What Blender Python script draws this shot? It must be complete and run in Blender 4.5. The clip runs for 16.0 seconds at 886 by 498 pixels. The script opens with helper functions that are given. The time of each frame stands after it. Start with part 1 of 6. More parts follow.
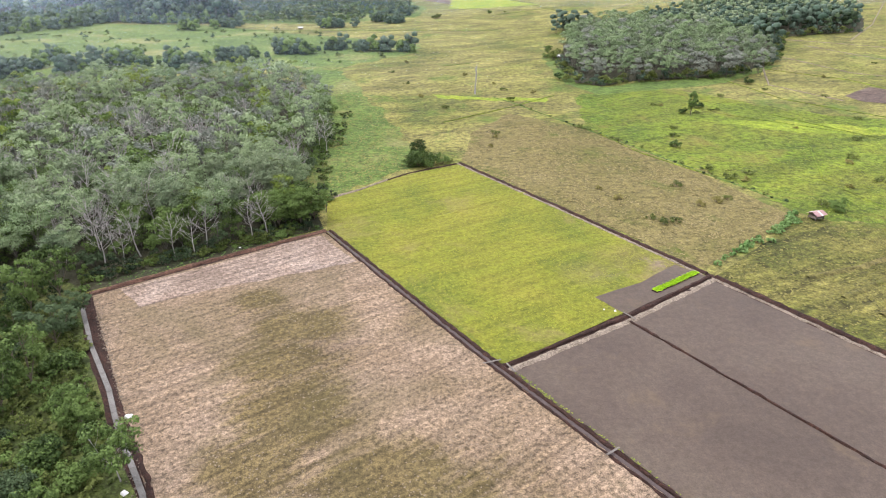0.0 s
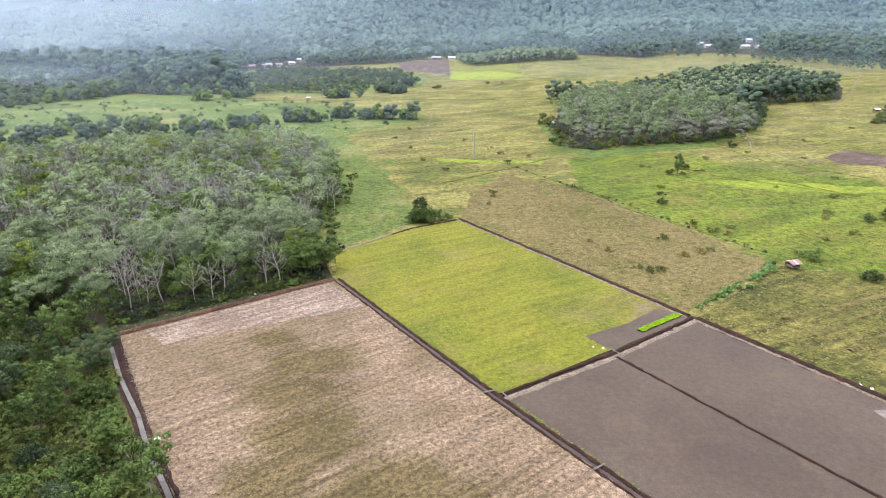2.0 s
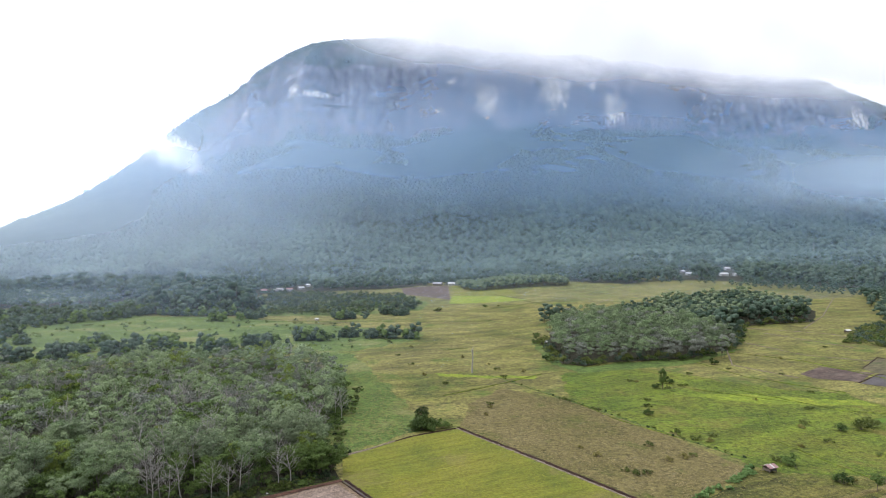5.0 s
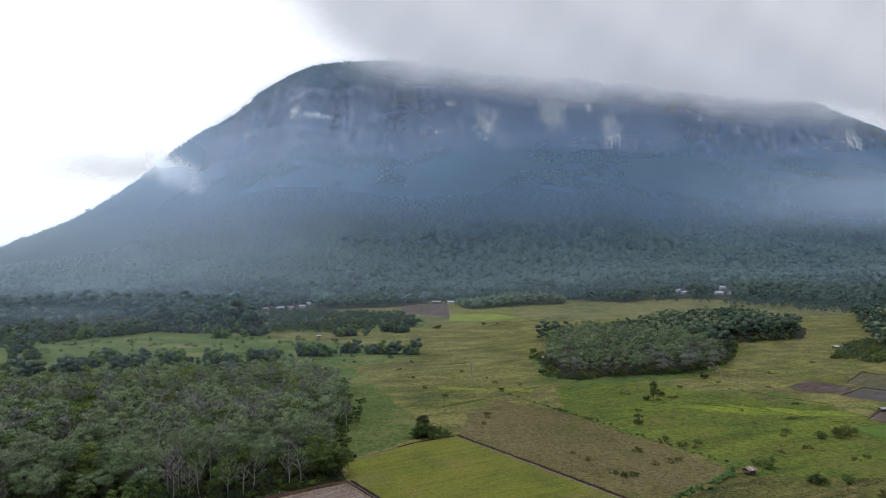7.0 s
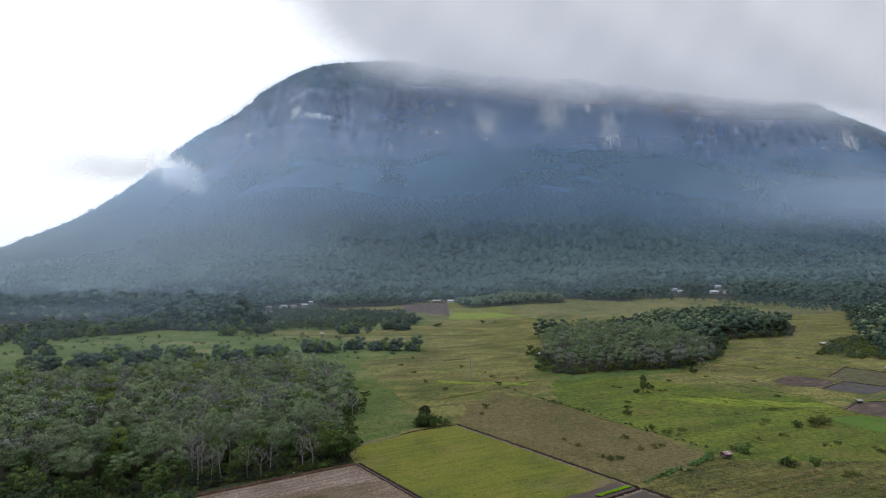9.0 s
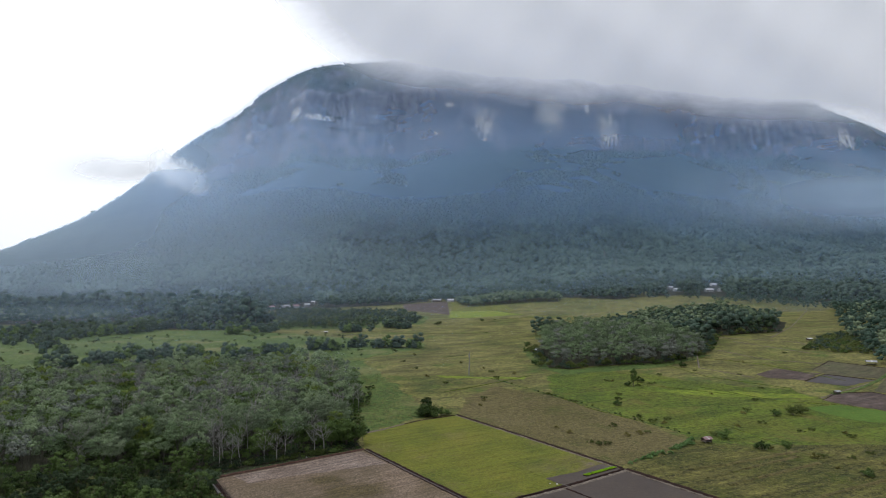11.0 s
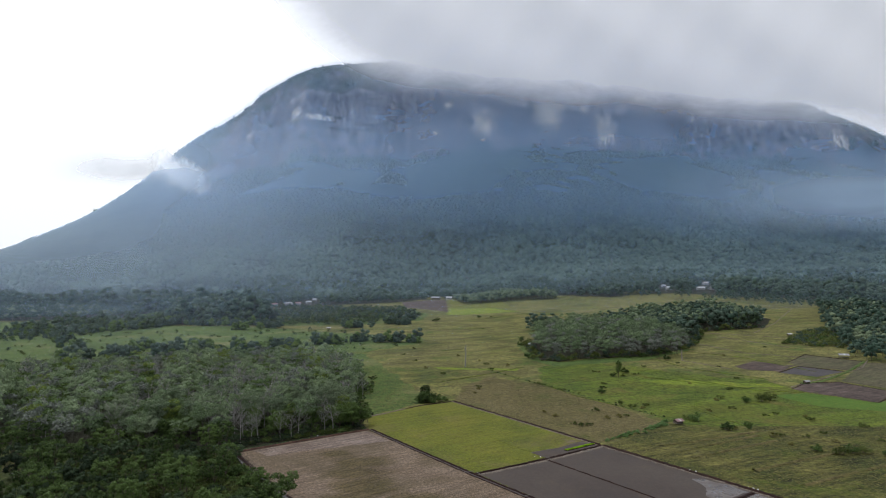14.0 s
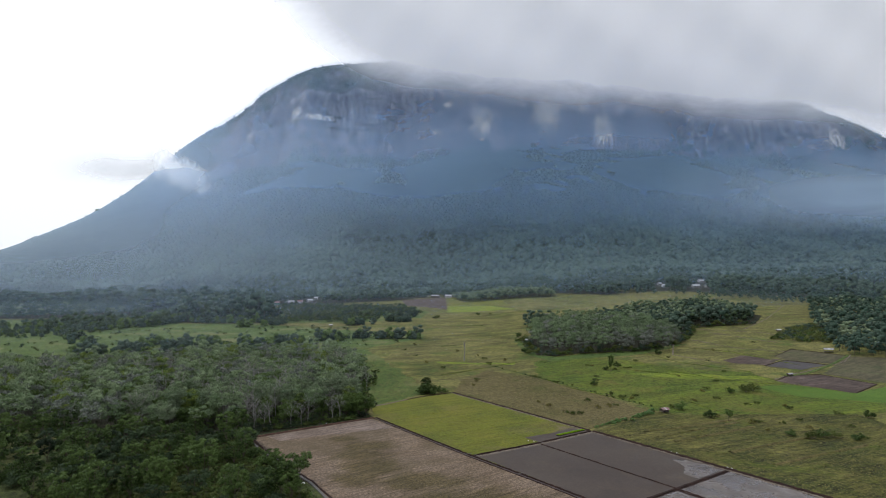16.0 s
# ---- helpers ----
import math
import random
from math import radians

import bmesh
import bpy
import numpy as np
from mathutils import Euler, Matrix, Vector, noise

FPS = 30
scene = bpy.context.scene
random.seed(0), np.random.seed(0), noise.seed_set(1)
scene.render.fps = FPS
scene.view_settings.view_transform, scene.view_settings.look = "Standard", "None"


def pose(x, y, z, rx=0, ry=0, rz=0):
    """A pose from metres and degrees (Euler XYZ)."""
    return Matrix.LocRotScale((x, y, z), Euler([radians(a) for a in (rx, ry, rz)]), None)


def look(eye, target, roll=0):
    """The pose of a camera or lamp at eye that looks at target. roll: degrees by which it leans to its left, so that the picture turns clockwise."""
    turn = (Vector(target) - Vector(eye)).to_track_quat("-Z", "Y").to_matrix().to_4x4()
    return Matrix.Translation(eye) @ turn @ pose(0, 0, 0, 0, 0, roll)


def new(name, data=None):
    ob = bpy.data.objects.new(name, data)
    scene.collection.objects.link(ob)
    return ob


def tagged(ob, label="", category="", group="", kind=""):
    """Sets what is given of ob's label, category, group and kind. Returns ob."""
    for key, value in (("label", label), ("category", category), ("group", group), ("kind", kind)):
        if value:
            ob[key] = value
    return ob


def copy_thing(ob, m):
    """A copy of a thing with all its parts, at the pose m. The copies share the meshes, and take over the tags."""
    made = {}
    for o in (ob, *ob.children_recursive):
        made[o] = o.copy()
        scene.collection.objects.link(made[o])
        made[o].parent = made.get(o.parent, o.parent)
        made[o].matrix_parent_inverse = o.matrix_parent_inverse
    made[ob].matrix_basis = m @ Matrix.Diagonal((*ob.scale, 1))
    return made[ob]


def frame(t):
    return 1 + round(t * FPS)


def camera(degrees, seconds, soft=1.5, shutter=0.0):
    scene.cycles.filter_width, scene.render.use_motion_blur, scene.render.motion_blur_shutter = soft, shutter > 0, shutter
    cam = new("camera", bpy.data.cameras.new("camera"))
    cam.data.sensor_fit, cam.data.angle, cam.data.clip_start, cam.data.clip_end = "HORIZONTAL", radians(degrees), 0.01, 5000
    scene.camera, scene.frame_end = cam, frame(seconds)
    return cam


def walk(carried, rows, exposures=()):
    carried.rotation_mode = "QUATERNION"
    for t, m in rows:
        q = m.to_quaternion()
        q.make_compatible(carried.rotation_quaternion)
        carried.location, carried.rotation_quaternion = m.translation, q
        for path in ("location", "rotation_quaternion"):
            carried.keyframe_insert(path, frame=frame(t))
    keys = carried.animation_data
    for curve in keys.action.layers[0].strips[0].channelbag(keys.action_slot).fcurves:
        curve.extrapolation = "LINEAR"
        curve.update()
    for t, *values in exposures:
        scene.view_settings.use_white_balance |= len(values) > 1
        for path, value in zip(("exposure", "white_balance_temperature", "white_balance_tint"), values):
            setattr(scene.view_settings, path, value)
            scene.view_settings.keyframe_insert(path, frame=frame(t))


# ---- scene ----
cam = camera(69.5, 16.0, soft=1.1)
PATH = [
    (0, (0.421, -0.435, 62.593), (0.412, 1.381, 61.756), 0.2),
    (0.5, (0.438, -3.284, 62.64), (0.428, -1.447, 61.848), 0.1),
    (1, (0.477, -6.238, 62.761), (0.466, -4.383, 62.014), 0.1),
    (1.5, (0.469, -9.565, 62.859), (0.457, -7.691, 62.159), 0.1),
    (2, (0.536, -12.945, 62.987), (0.523, -11.053, 62.339), 0.0),
    (2.5, (0.607, -16.523, 63.053), (0.593, -14.609, 62.473), -0.0),
    (3, (0.599, -20.279, 63.224), (0.585, -18.339, 62.737), -0.1),
    (3.5, (0.61, -24.501, 63.301), (0.594, -22.534, 62.942), -0.0),
    (4, (0.685, -28.695, 63.451), (0.67, -26.706, 63.242), -0.0),
    (4.5, (0.715, -33.301, 63.552), (0.699, -31.302, 63.525), 0.1),
    (7, (0.403, -52.238, 61.94), (0.391, -50.24, 62.033), 0.2),
    (7.5, (0.45, -56.308, 61.819), (0.438, -54.311, 61.912), 0.2),
    (8, (0.445, -60.607, 61.58), (0.433, -58.609, 61.673), 0.2),
    (8.5, (0.472, -64.768, 61.556), (0.461, -62.77, 61.648), 0.2),
    (9, (0.31, -69.115, 61.726), (0.298, -67.117, 61.817), 0.2),
    (11.5, (0.353, -90.857, 61.615), (0.342, -88.859, 61.704), -0.1),
    (12, (0.682, -94.901, 61.519), (0.671, -92.903, 61.607), -0.1),
    (12.5, (0.866, -98.914, 61.47), (0.856, -96.916, 61.557), -0.0),
    (13, (0.909, -103.234, 61.329), (0.9, -101.236, 61.415), -0.1),
    (13.5, (0.914, -107.514, 61.24), (0.905, -105.516, 61.326), -0.0),
    (14, (1.066, -111.655, 61.141), (1.058, -109.657, 61.226), -0.0),
    (14.5, (0.853, -116.005, 60.998), (0.845, -114.007, 61.082), -0.1),
    (15, (0.934, -120.357, 60.849), (0.926, -118.359, 60.931), -0.1),
    (15.5, (1.002, -124.629, 60.65), (0.995, -122.63, 60.732), -0.1),
    (16, (0.926, -128.242, 60.678), (0.92, -126.244, 60.759), -0.1),
]
EXPOSURES = [(0, 0.78, 6380, 16), (3.2, 0.80, 6370, 16), (4.0, 0.64, 6340, 15), (4.7, 0.28, 6290, 13), (6.8, -0.82, 6090, 11), (16, -0.82, 6090, 11)]
walk(cam, [(t, look(eye, target, roll)) for t, eye, target, roll in PATH], EXPOSURES)

# ---------------------------------------------------------------- world, sun, exposure
world = bpy.data.worlds.new("overcast_sky")
scene.world = world
world.use_nodes = True
wn = world.node_tree
wn.nodes.clear()
w_out = wn.nodes.new("ShaderNodeOutputWorld")
w_bg = wn.nodes.new("ShaderNodeBackground")
w_sky = wn.nodes.new("ShaderNodeTexSky")
w_sky.sky_type = "NISHITA"
w_sky.sun_disc = False
w_sky.sun_elevation = radians(61)
w_sky.sun_rotation = radians(-40)
w_sky.air_density = 1.6
w_sky.dust_density = 2.0
w_co = wn.nodes.new("ShaderNodeTexCoord")
w_noise = wn.nodes.new("ShaderNodeTexNoise")
w_noise.inputs["Scale"].default_value = 2.2
w_noise.inputs["Detail"].default_value = 5
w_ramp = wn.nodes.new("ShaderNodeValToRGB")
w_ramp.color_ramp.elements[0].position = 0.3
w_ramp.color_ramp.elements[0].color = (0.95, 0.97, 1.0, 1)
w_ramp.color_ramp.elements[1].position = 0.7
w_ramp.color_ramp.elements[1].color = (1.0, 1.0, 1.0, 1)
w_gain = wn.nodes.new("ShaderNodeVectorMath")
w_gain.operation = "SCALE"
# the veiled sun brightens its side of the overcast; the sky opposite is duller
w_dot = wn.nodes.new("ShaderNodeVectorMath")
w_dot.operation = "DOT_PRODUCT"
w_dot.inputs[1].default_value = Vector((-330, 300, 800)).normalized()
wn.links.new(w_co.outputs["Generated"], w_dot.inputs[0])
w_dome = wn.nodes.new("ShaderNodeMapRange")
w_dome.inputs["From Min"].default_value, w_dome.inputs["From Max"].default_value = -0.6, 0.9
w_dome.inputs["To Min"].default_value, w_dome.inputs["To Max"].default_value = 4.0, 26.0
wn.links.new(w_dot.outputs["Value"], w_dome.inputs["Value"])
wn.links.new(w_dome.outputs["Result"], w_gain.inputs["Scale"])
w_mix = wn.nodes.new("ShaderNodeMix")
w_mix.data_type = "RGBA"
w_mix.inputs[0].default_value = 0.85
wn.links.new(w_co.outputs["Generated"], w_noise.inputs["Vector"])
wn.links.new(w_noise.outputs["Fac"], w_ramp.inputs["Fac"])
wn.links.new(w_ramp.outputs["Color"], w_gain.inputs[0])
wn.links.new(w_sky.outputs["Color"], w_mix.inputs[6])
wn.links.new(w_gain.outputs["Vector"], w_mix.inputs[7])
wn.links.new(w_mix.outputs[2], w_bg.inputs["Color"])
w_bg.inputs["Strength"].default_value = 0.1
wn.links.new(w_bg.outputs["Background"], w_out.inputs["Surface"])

sun = new("sun", bpy.data.lights.new("sun", "SUN"))
sun.data.energy = 2.0
sun.data.angle = radians(13)
sun.data.color = (1.0, 0.96, 0.90)
sun.matrix_world = look((-330, 300, 800), (0, 0, 0))

# ---------------------------------------------------------------- land form
def smooth(a, b, v):
    t = np.clip((np.asarray(v, float) - a) / (b - a), 0, 1)
    return t * t * (3 - 2 * t)


def land(x, y):
    """Height of the plain: level by the fields, rising gently to the foot of the mountain."""
    x, y = np.asarray(x, float), np.asarray(y, float)
    r = y - 230
    r = np.where(r < -60, 0, np.where(r > 60, r, (r + 60) ** 2 / 240))
    k = 0.55 + 0.2 * smooth(-100, 0, x) + 0.45 * smooth(0, 150, x) + 0.5 * smooth(150, 300, x)
    return 0.036 * np.minimum(r, 950) * k


CREST_X = (-2600, -1747, -1524, -1257, -1156, -1056, -789, -700, -610, -499, -365, -187, 480, 1100, 1573, 1747, 2300, 3000)
CREST_Z = (10, 100, 234, 396, 486, 578, 746, 814, 880, 913, 924, 932, 950, 860, 676, 586, 300, 60)
SLOPE_U = (-1, 0, 0.1, 0.3, 0.5, 0.65, 0.71, 0.76, 0.80, 0.88, 1.0, 1.12, 1.5, 2.0, 3)
SLOPE_P = (0, 0, 0.025, 0.13, 0.29, 0.43, 0.50, 0.66, 0.79, 0.915, 1.0, 0.98, 0.6, 0, 0)


def height(x, y):
    """Height of plain and mountain together."""
    x, y = np.asarray(x, float), np.asarray(y, float)
    base = land(x, y)
    foot = 1160 + 60 * np.sin(x / 310.0) + 40 * np.sin(x / 130.0 + 1)
    u = (y - foot) / (2450 - foot)
    wob = 0.018 * np.sin(x / 90.0) + 0.012 * np.sin(x / 37.0 + 2) + 0.02 * np.sin(x / 210.0)
    p = np.interp(u + wob * np.clip(u * 3, 0, 1) * np.clip((1 - u) * 4, 0, 1), SLOPE_U, SLOPE_P)
    even = np.interp(u + 0.4 * wob * np.clip(u * 3, 0, 1) * np.clip((1 - u) * 4, 0, 1), (-1, 0, 0.1, 0.5, 0.8, 1.0, 1.12, 1.5, 2.0, 3), (0, 0, 0.03, 0.32, 0.68, 1.0, 0.97, 0.6, 0, 0))
    w = smooth(650, 1050, -x)
    p = p * (1 - w) + even * w
    top = np.interp(x, CREST_X, CREST_Z)
    body = base + np.maximum(top - base, 0) * p
    # spurs and gullies that run down the slope, knobs on the crest
    on_slope = smooth(0.03, 0.2, u) * (1 - smooth(0.9, 1.0, u))
    spurs = 20 * (1 - 2 * np.abs(billow(x + 60 * billow(x, y, 260, 5), y * 0.45, 190, 1))) - 8 + 8 * billow(x, y * 0.6, 60, 9)
    return body + on_slope * spurs + smooth(0.8, 1.0, u) * 7 * billow(x, y, 55, 21)


def lattice(x, y, seed):
    """Smooth value noise on a unit lattice, 0 to 1."""
    x, y = np.asarray(x, float), np.asarray(y, float)
    ix, iy = np.floor(x), np.floor(y)
    fx, fy = x - ix, y - iy
    fx, fy = fx * fx * (3 - 2 * fx), fy * fy * (3 - 2 * fy)

    def corner(a, b):
        h = np.sin(a * 127.1 + b * 311.7 + seed * 74.7) * 43758.5453
        return h - np.floor(h)
    low = corner(ix, iy) * (1 - fx) + corner(ix + 1, iy) * fx
    top = corner(ix, iy + 1) * (1 - fx) + corner(ix + 1, iy + 1) * fx
    return low * (1 - fy) + top * fy


def billow(x, y, size, seed, octaves=3):
    """Layered noise, about -1 to 1, with features of that size in metres."""
    out, amp = 0.0, 0.55
    for k in range(octaves):
        out = out + amp * (2 * lattice(np.asarray(x, float) / size, np.asarray(y, float) / size, seed + 3 * k) - 1)
        size, amp = size * 0.5, amp * 0.5
    return out


def inside(poly, x, y):
    hit, n = False, len(poly)
    for i in range(n):
        (x1, y1), (x2, y2) = poly[i], poly[i - 1]
        if (y1 > y) != (y2 > y) and x < (x2 - x1) * (y - y1) / (y2 - y1) + x1:
            hit = not hit
    return hit


# ---------------------------------------------------------------- materials
def shader(name, rough=0.9):
    m = bpy.data.materials.new(name)
    m.use_nodes = True
    nt = m.node_tree
    bsdf = nt.nodes["Principled BSDF"]
    bsdf.inputs["Roughness"].default_value = rough
    bsdf.inputs["Specular IOR Level"].default_value = 0.25
    return m, nt, bsdf


def place(nt, scale=(1, 1, 1), turn=0.0):
    """World place, turned about z and scaled."""
    geo = nt.nodes.new("ShaderNodeNewGeometry")
    mp = nt.nodes.new("ShaderNodeMapping")
    mp.vector_type = "POINT"
    mp.inputs["Rotation"].default_value = (0, 0, radians(turn))
    mp.inputs["Scale"].default_value = scale
    if turn:
        rot = nt.nodes.new("ShaderNodeMapping")
        rot.inputs["Rotation"].default_value = (0, 0, radians(turn))
        nt.links.new(geo.outputs["Position"], rot.inputs["Vector"])
        mp.inputs["Rotation"].default_value = (0, 0, 0)
        nt.links.new(rot.outputs["Vector"], mp.inputs["Vector"])
    else:
        nt.links.new(geo.outputs["Position"], mp.inputs["Vector"])
    return mp.outputs["Vector"]


def fbm(nt, vec, scale, detail=5, rough=0.6, warp=0.0):
    n = nt.nodes.new("ShaderNodeTexNoise")
    n.inputs["Scale"].default_value = scale
    n.inputs["Detail"].default_value = detail
    n.inputs["Roughness"].default_value = rough
    n.inputs["Distortion"].default_value = warp
    if vec is not None:
        nt.links.new(vec, n.inputs["Vector"])
    return n.outputs["Fac"]


def ramp(nt, fac, stops):
    r = nt.nodes.new("ShaderNodeValToRGB")
    el = r.color_ramp.elements
    while len(el) < len(stops):
        el.new(0.5)
    for e, (pos, col) in zip(el, stops):
        e.position = pos
        e.color = (*col, 1) if len(col) == 3 else col
    nt.links.new(fac, r.inputs["Fac"])
    return r.outputs["Color"]


def blend(nt, fac, a, b, mode="MIX"):
    m = nt.nodes.new("ShaderNodeMix")
    m.data_type = "RGBA"
    m.blend_type = mode
    for sock, v in ((m.inputs[0], fac), (m.inputs[6], a), (m.inputs[7], b)):
        if isinstance(v, (int, float)):
            sock.default_value = v
        elif isinstance(v, tuple):
            sock.default_value = (*v, 1)
        else:
            nt.links.new(v, sock)
    return m.outputs[2]


def relief(nt, bsdf, fac, strength, distance):
    b = nt.nodes.new("ShaderNodeBump")
    b.inputs["Strength"].default_value = strength
    b.inputs["Distance"].default_value = distance
    nt.links.new(fac, b.inputs["Height"])
    nt.links.new(b.outputs["Normal"], bsdf.inputs["Normal"])


def field_material(name, broad, fine, broad_scale, fine_scale, rows=None, patch=None, rough=0.95, bump=0.6, dist=0.4):
    """Vegetated or bare ground: broad patches, tufts, fine grain, optional rows (turn, along, across, low, high) and large stains."""
    m, nt, bsdf = shader(name, rough)
    vec = place(nt)
    col = ramp(nt, fbm(nt, vec, broad_scale, 6, 0.65, 0.4), broad)
    small = fbm(nt, vec, fine_scale, 6, 0.72)
    lo, hi = fine
    col = blend(nt, 1.0, col, ramp(nt, small, [(0.37, (lo, lo, lo * 0.9)), (0.5, (1.0, 1.0, 1.0)), (0.63, (hi, hi, hi))]), "MULTIPLY")
    grain = fbm(nt, vec, fine_scale * 4.0, 3, 0.7)
    col = blend(nt, 1.0, col, ramp(nt, grain, [(0.3, (lo * 0.5 + 0.42,) * 3), (0.7, (hi * 0.5 + 0.55,) * 3)]), "MULTIPLY")
    high = small
    if rows:
        turn, along, across, low, top = rows
        rvec = place(nt, (along, across, 1), turn)
        r = fbm(nt, rvec, 1.0, 5, 0.65, 0.25)
        col = blend(nt, 1.0, col, ramp(nt, r, [(0.36, (low,) * 3), (0.62, (top,) * 3)]), "MULTIPLY")
        add = nt.nodes.new("ShaderNodeMath")
        nt.links.new(r, add.inputs[0])
        nt.links.new(small, add.inputs[1])
        high = add.outputs[0]
    if patch:
        scale, low_at, high_at, colour = patch
        f = fbm(nt, vec, scale, 6, 0.66, 0.5)
        f = ramp(nt, f, [(low_at, (0, 0, 0)), (high_at, (1, 1, 1))])
        shade = blend(nt, 1.0, colour, ramp(nt, small, [(0.3, (lo,) * 3), (0.7, (hi,) * 3)]), "MULTIPLY")
        col = blend(nt, f, col, shade)
    nt.links.new(col, bsdf.inputs["Base Color"])
    relief(nt, bsdf, high, bump, dist)
    return m


GRASS = field_material("plain_grass", [(0.30, (0.0528, 0.0670, 0.0111)), (0.43, (0.0898, 0.0897, 0.0185)), (0.58, (0.1260, 0.1150, 0.0340)), (0.75, (0.0845, 0.0897, 0.0166))],
                       (0.40, 1.56), 0.02, 0.5, rows=(-24, 0.012, 0.09, 0.60, 1.26), patch=(0.045, 0.54, 0.66, (0.0549, 0.0810, 0.0102)), bump=0.8, dist=0.5)
STUBBLE = field_material("dry_stubble", [(0.30, (0.0905, 0.0659, 0.0366)), (0.45, (0.1245, 0.0892, 0.0585)), (0.65, (0.1547, 0.1134, 0.0819))],
                         (0.44, 1.52), 0.05, 1.3, rows=(-39, 0.06, 0.75, 0.68, 1.27), patch=(0.026, 0.48, 0.68, (0.0764, 0.0600, 0.0300)), bump=0.7, dist=0.25)


def stains(material, spots, colour, scale, low, high, streak=None):
    """Broad weedy stains on a field, each (x, y, half width, half depth), with ragged outlines, drawn out along the rows if their turn is given."""
    nt = material.node_tree
    bsdf = nt.nodes["Principled BSDF"]
    old = bsdf.inputs["Base Color"].links[0].from_socket
    geo = nt.nodes.new("ShaderNodeNewGeometry")
    total = None
    for x, y, rx, ry in spots:
        mp = nt.nodes.new("ShaderNodeMapping")
        mp.inputs["Location"].default_value = (-x / rx, -y / ry, 0)
        mp.inputs["Scale"].default_value = (1 / rx, 1 / ry, 0)
        nt.links.new(geo.outputs["Position"], mp.inputs["Vector"])
        d = nt.nodes.new("ShaderNodeVectorMath")
        d.operation = "LENGTH"
        nt.links.new(mp.outputs["Vector"], d.inputs[0])
        if total is None:
            total = d.outputs["Value"]
        else:
            mn = nt.nodes.new("ShaderNodeMath")
            mn.operation = "MINIMUM"
            nt.links.new(total, mn.inputs[0])
            nt.links.new(d.outputs["Value"], mn.inputs[1])
            total = mn.outputs[0]
    n = fbm(nt, place(nt), scale, 8, 0.75, 0.6)
    if streak is not None:
        n = blend(nt, 0.55, n, fbm(nt, place(nt, (0.07, 0.42, 1), streak), 1.0, 6, 0.7, 0.3))
    k = nt.nodes.new("ShaderNodeMath")
    k.operation = "MULTIPLY_ADD"
    nt.links.new(n, k.inputs[0])
    k.inputs[1].default_value = 0.9
    half = nt.nodes.new("ShaderNodeMath")
    half.operation = "MULTIPLY"
    half.inputs[1].default_value = 0.3
    nt.links.new(total, half.inputs[0])
    nt.links.new(half.outputs[0], k.inputs[2])
    f = ramp(nt, k.outputs[0], [(low, (1, 1, 1)), (high, (0, 0, 0))])
    nt.links.new(blend(nt, f, old, blend(nt, 1.0, old, colour, "MULTIPLY")), bsdf.inputs["Base Color"])


STRAW = field_material("pale_straw", [(0.30, (0.1115, 0.0814, 0.0633)), (0.5, (0.1477, 0.1115, 0.0904)), (0.7, (0.1718, 0.1356, 0.1145))],
                       (0.48, 1.55), 0.09, 1.3, rows=(-39, 0.06, 0.75, 0.68, 1.24), bump=0.7, dist=0.25)
stains(STUBBLE, ((-26, 101, 14, 9), (-27, 90, 11, 9), (-22, 77, 12, 12), (-25, 65, 9, 9), (-6, 62, 18, 10), (-37, 111, 8, 5), (8, 44, 26, 14)), (0.57, 0.59, 0.37), 0.12, 0.60, 0.76, -39)
RICE = field_material("young_rice", [(0.3, (0.0691, 0.0847, 0.0074)), (0.5, (0.0996, 0.1069, 0.0092)), (0.7, (0.1245, 0.1161, 0.0147))],
                      (0.7, 1.26), 0.05, 0.9, rows=(-33, 0.05, 0.42, 0.82, 1.16), patch=(0.028, 0.55, 0.66, (0.1261, 0.1067, 0.0330)), bump=0.8, dist=0.3)
stains(RICE, ((42, 131, 11, 9), (34, 124, 9, 7), (50, 126, 7, 6)), (1.0, 0.88, 2.2), 0.12, 0.5, 0.8)
MUD = field_material("puddled_mud", [(0.3, (0.0338, 0.0228, 0.0166)), (0.5, (0.0460, 0.0320, 0.0236)), (0.7, (0.0554, 0.0407, 0.0294))],
                     (0.82, 1.2), 0.05, 0.9, rough=0.55, patch=(0.10, 0.57, 0.72, (0.0623, 0.0427, 0.0258)), bump=0.3, dist=0.06)
FAR_MUD = field_material("dark_far_mud", [(0.3, (0.040, 0.027, 0.022)), (0.5, (0.066, 0.046, 0.038)), (0.7, (0.098, 0.076, 0.064))],
                         (0.6, 1.3), 0.07, 0.5, rows=(-30, 0.03, 0.25, 0.7, 1.2), rough=0.95, bump=0.5, dist=0.2)
BROWN_GRASS = field_material("ripe_grass", [(0.3, (0.0602, 0.0584, 0.0124)), (0.5, (0.0979, 0.0817, 0.0275)), (0.7, (0.1205, 0.0985, 0.0399))],
                             (0.5, 1.42), 0.03, 0.5, patch=(0.06, 0.56, 0.68, (0.0580, 0.0667, 0.0096)), bump=0.9, dist=0.6)
ROUGH_GRASS = field_material("rough_pasture", [(0.32, (0.0316, 0.0409, 0.0060)), (0.5, (0.0707, 0.0707, 0.0140)), (0.66, (0.1135, 0.1014, 0.0270))],
                             (0.42, 1.52), 0.04, 0.5, rows=(-30, 0.05, 0.3, 0.54, 1.34), patch=(0.03, 0.55, 0.66, (0.0662, 0.0842, 0.0080)), bump=1.0, dist=1.0)
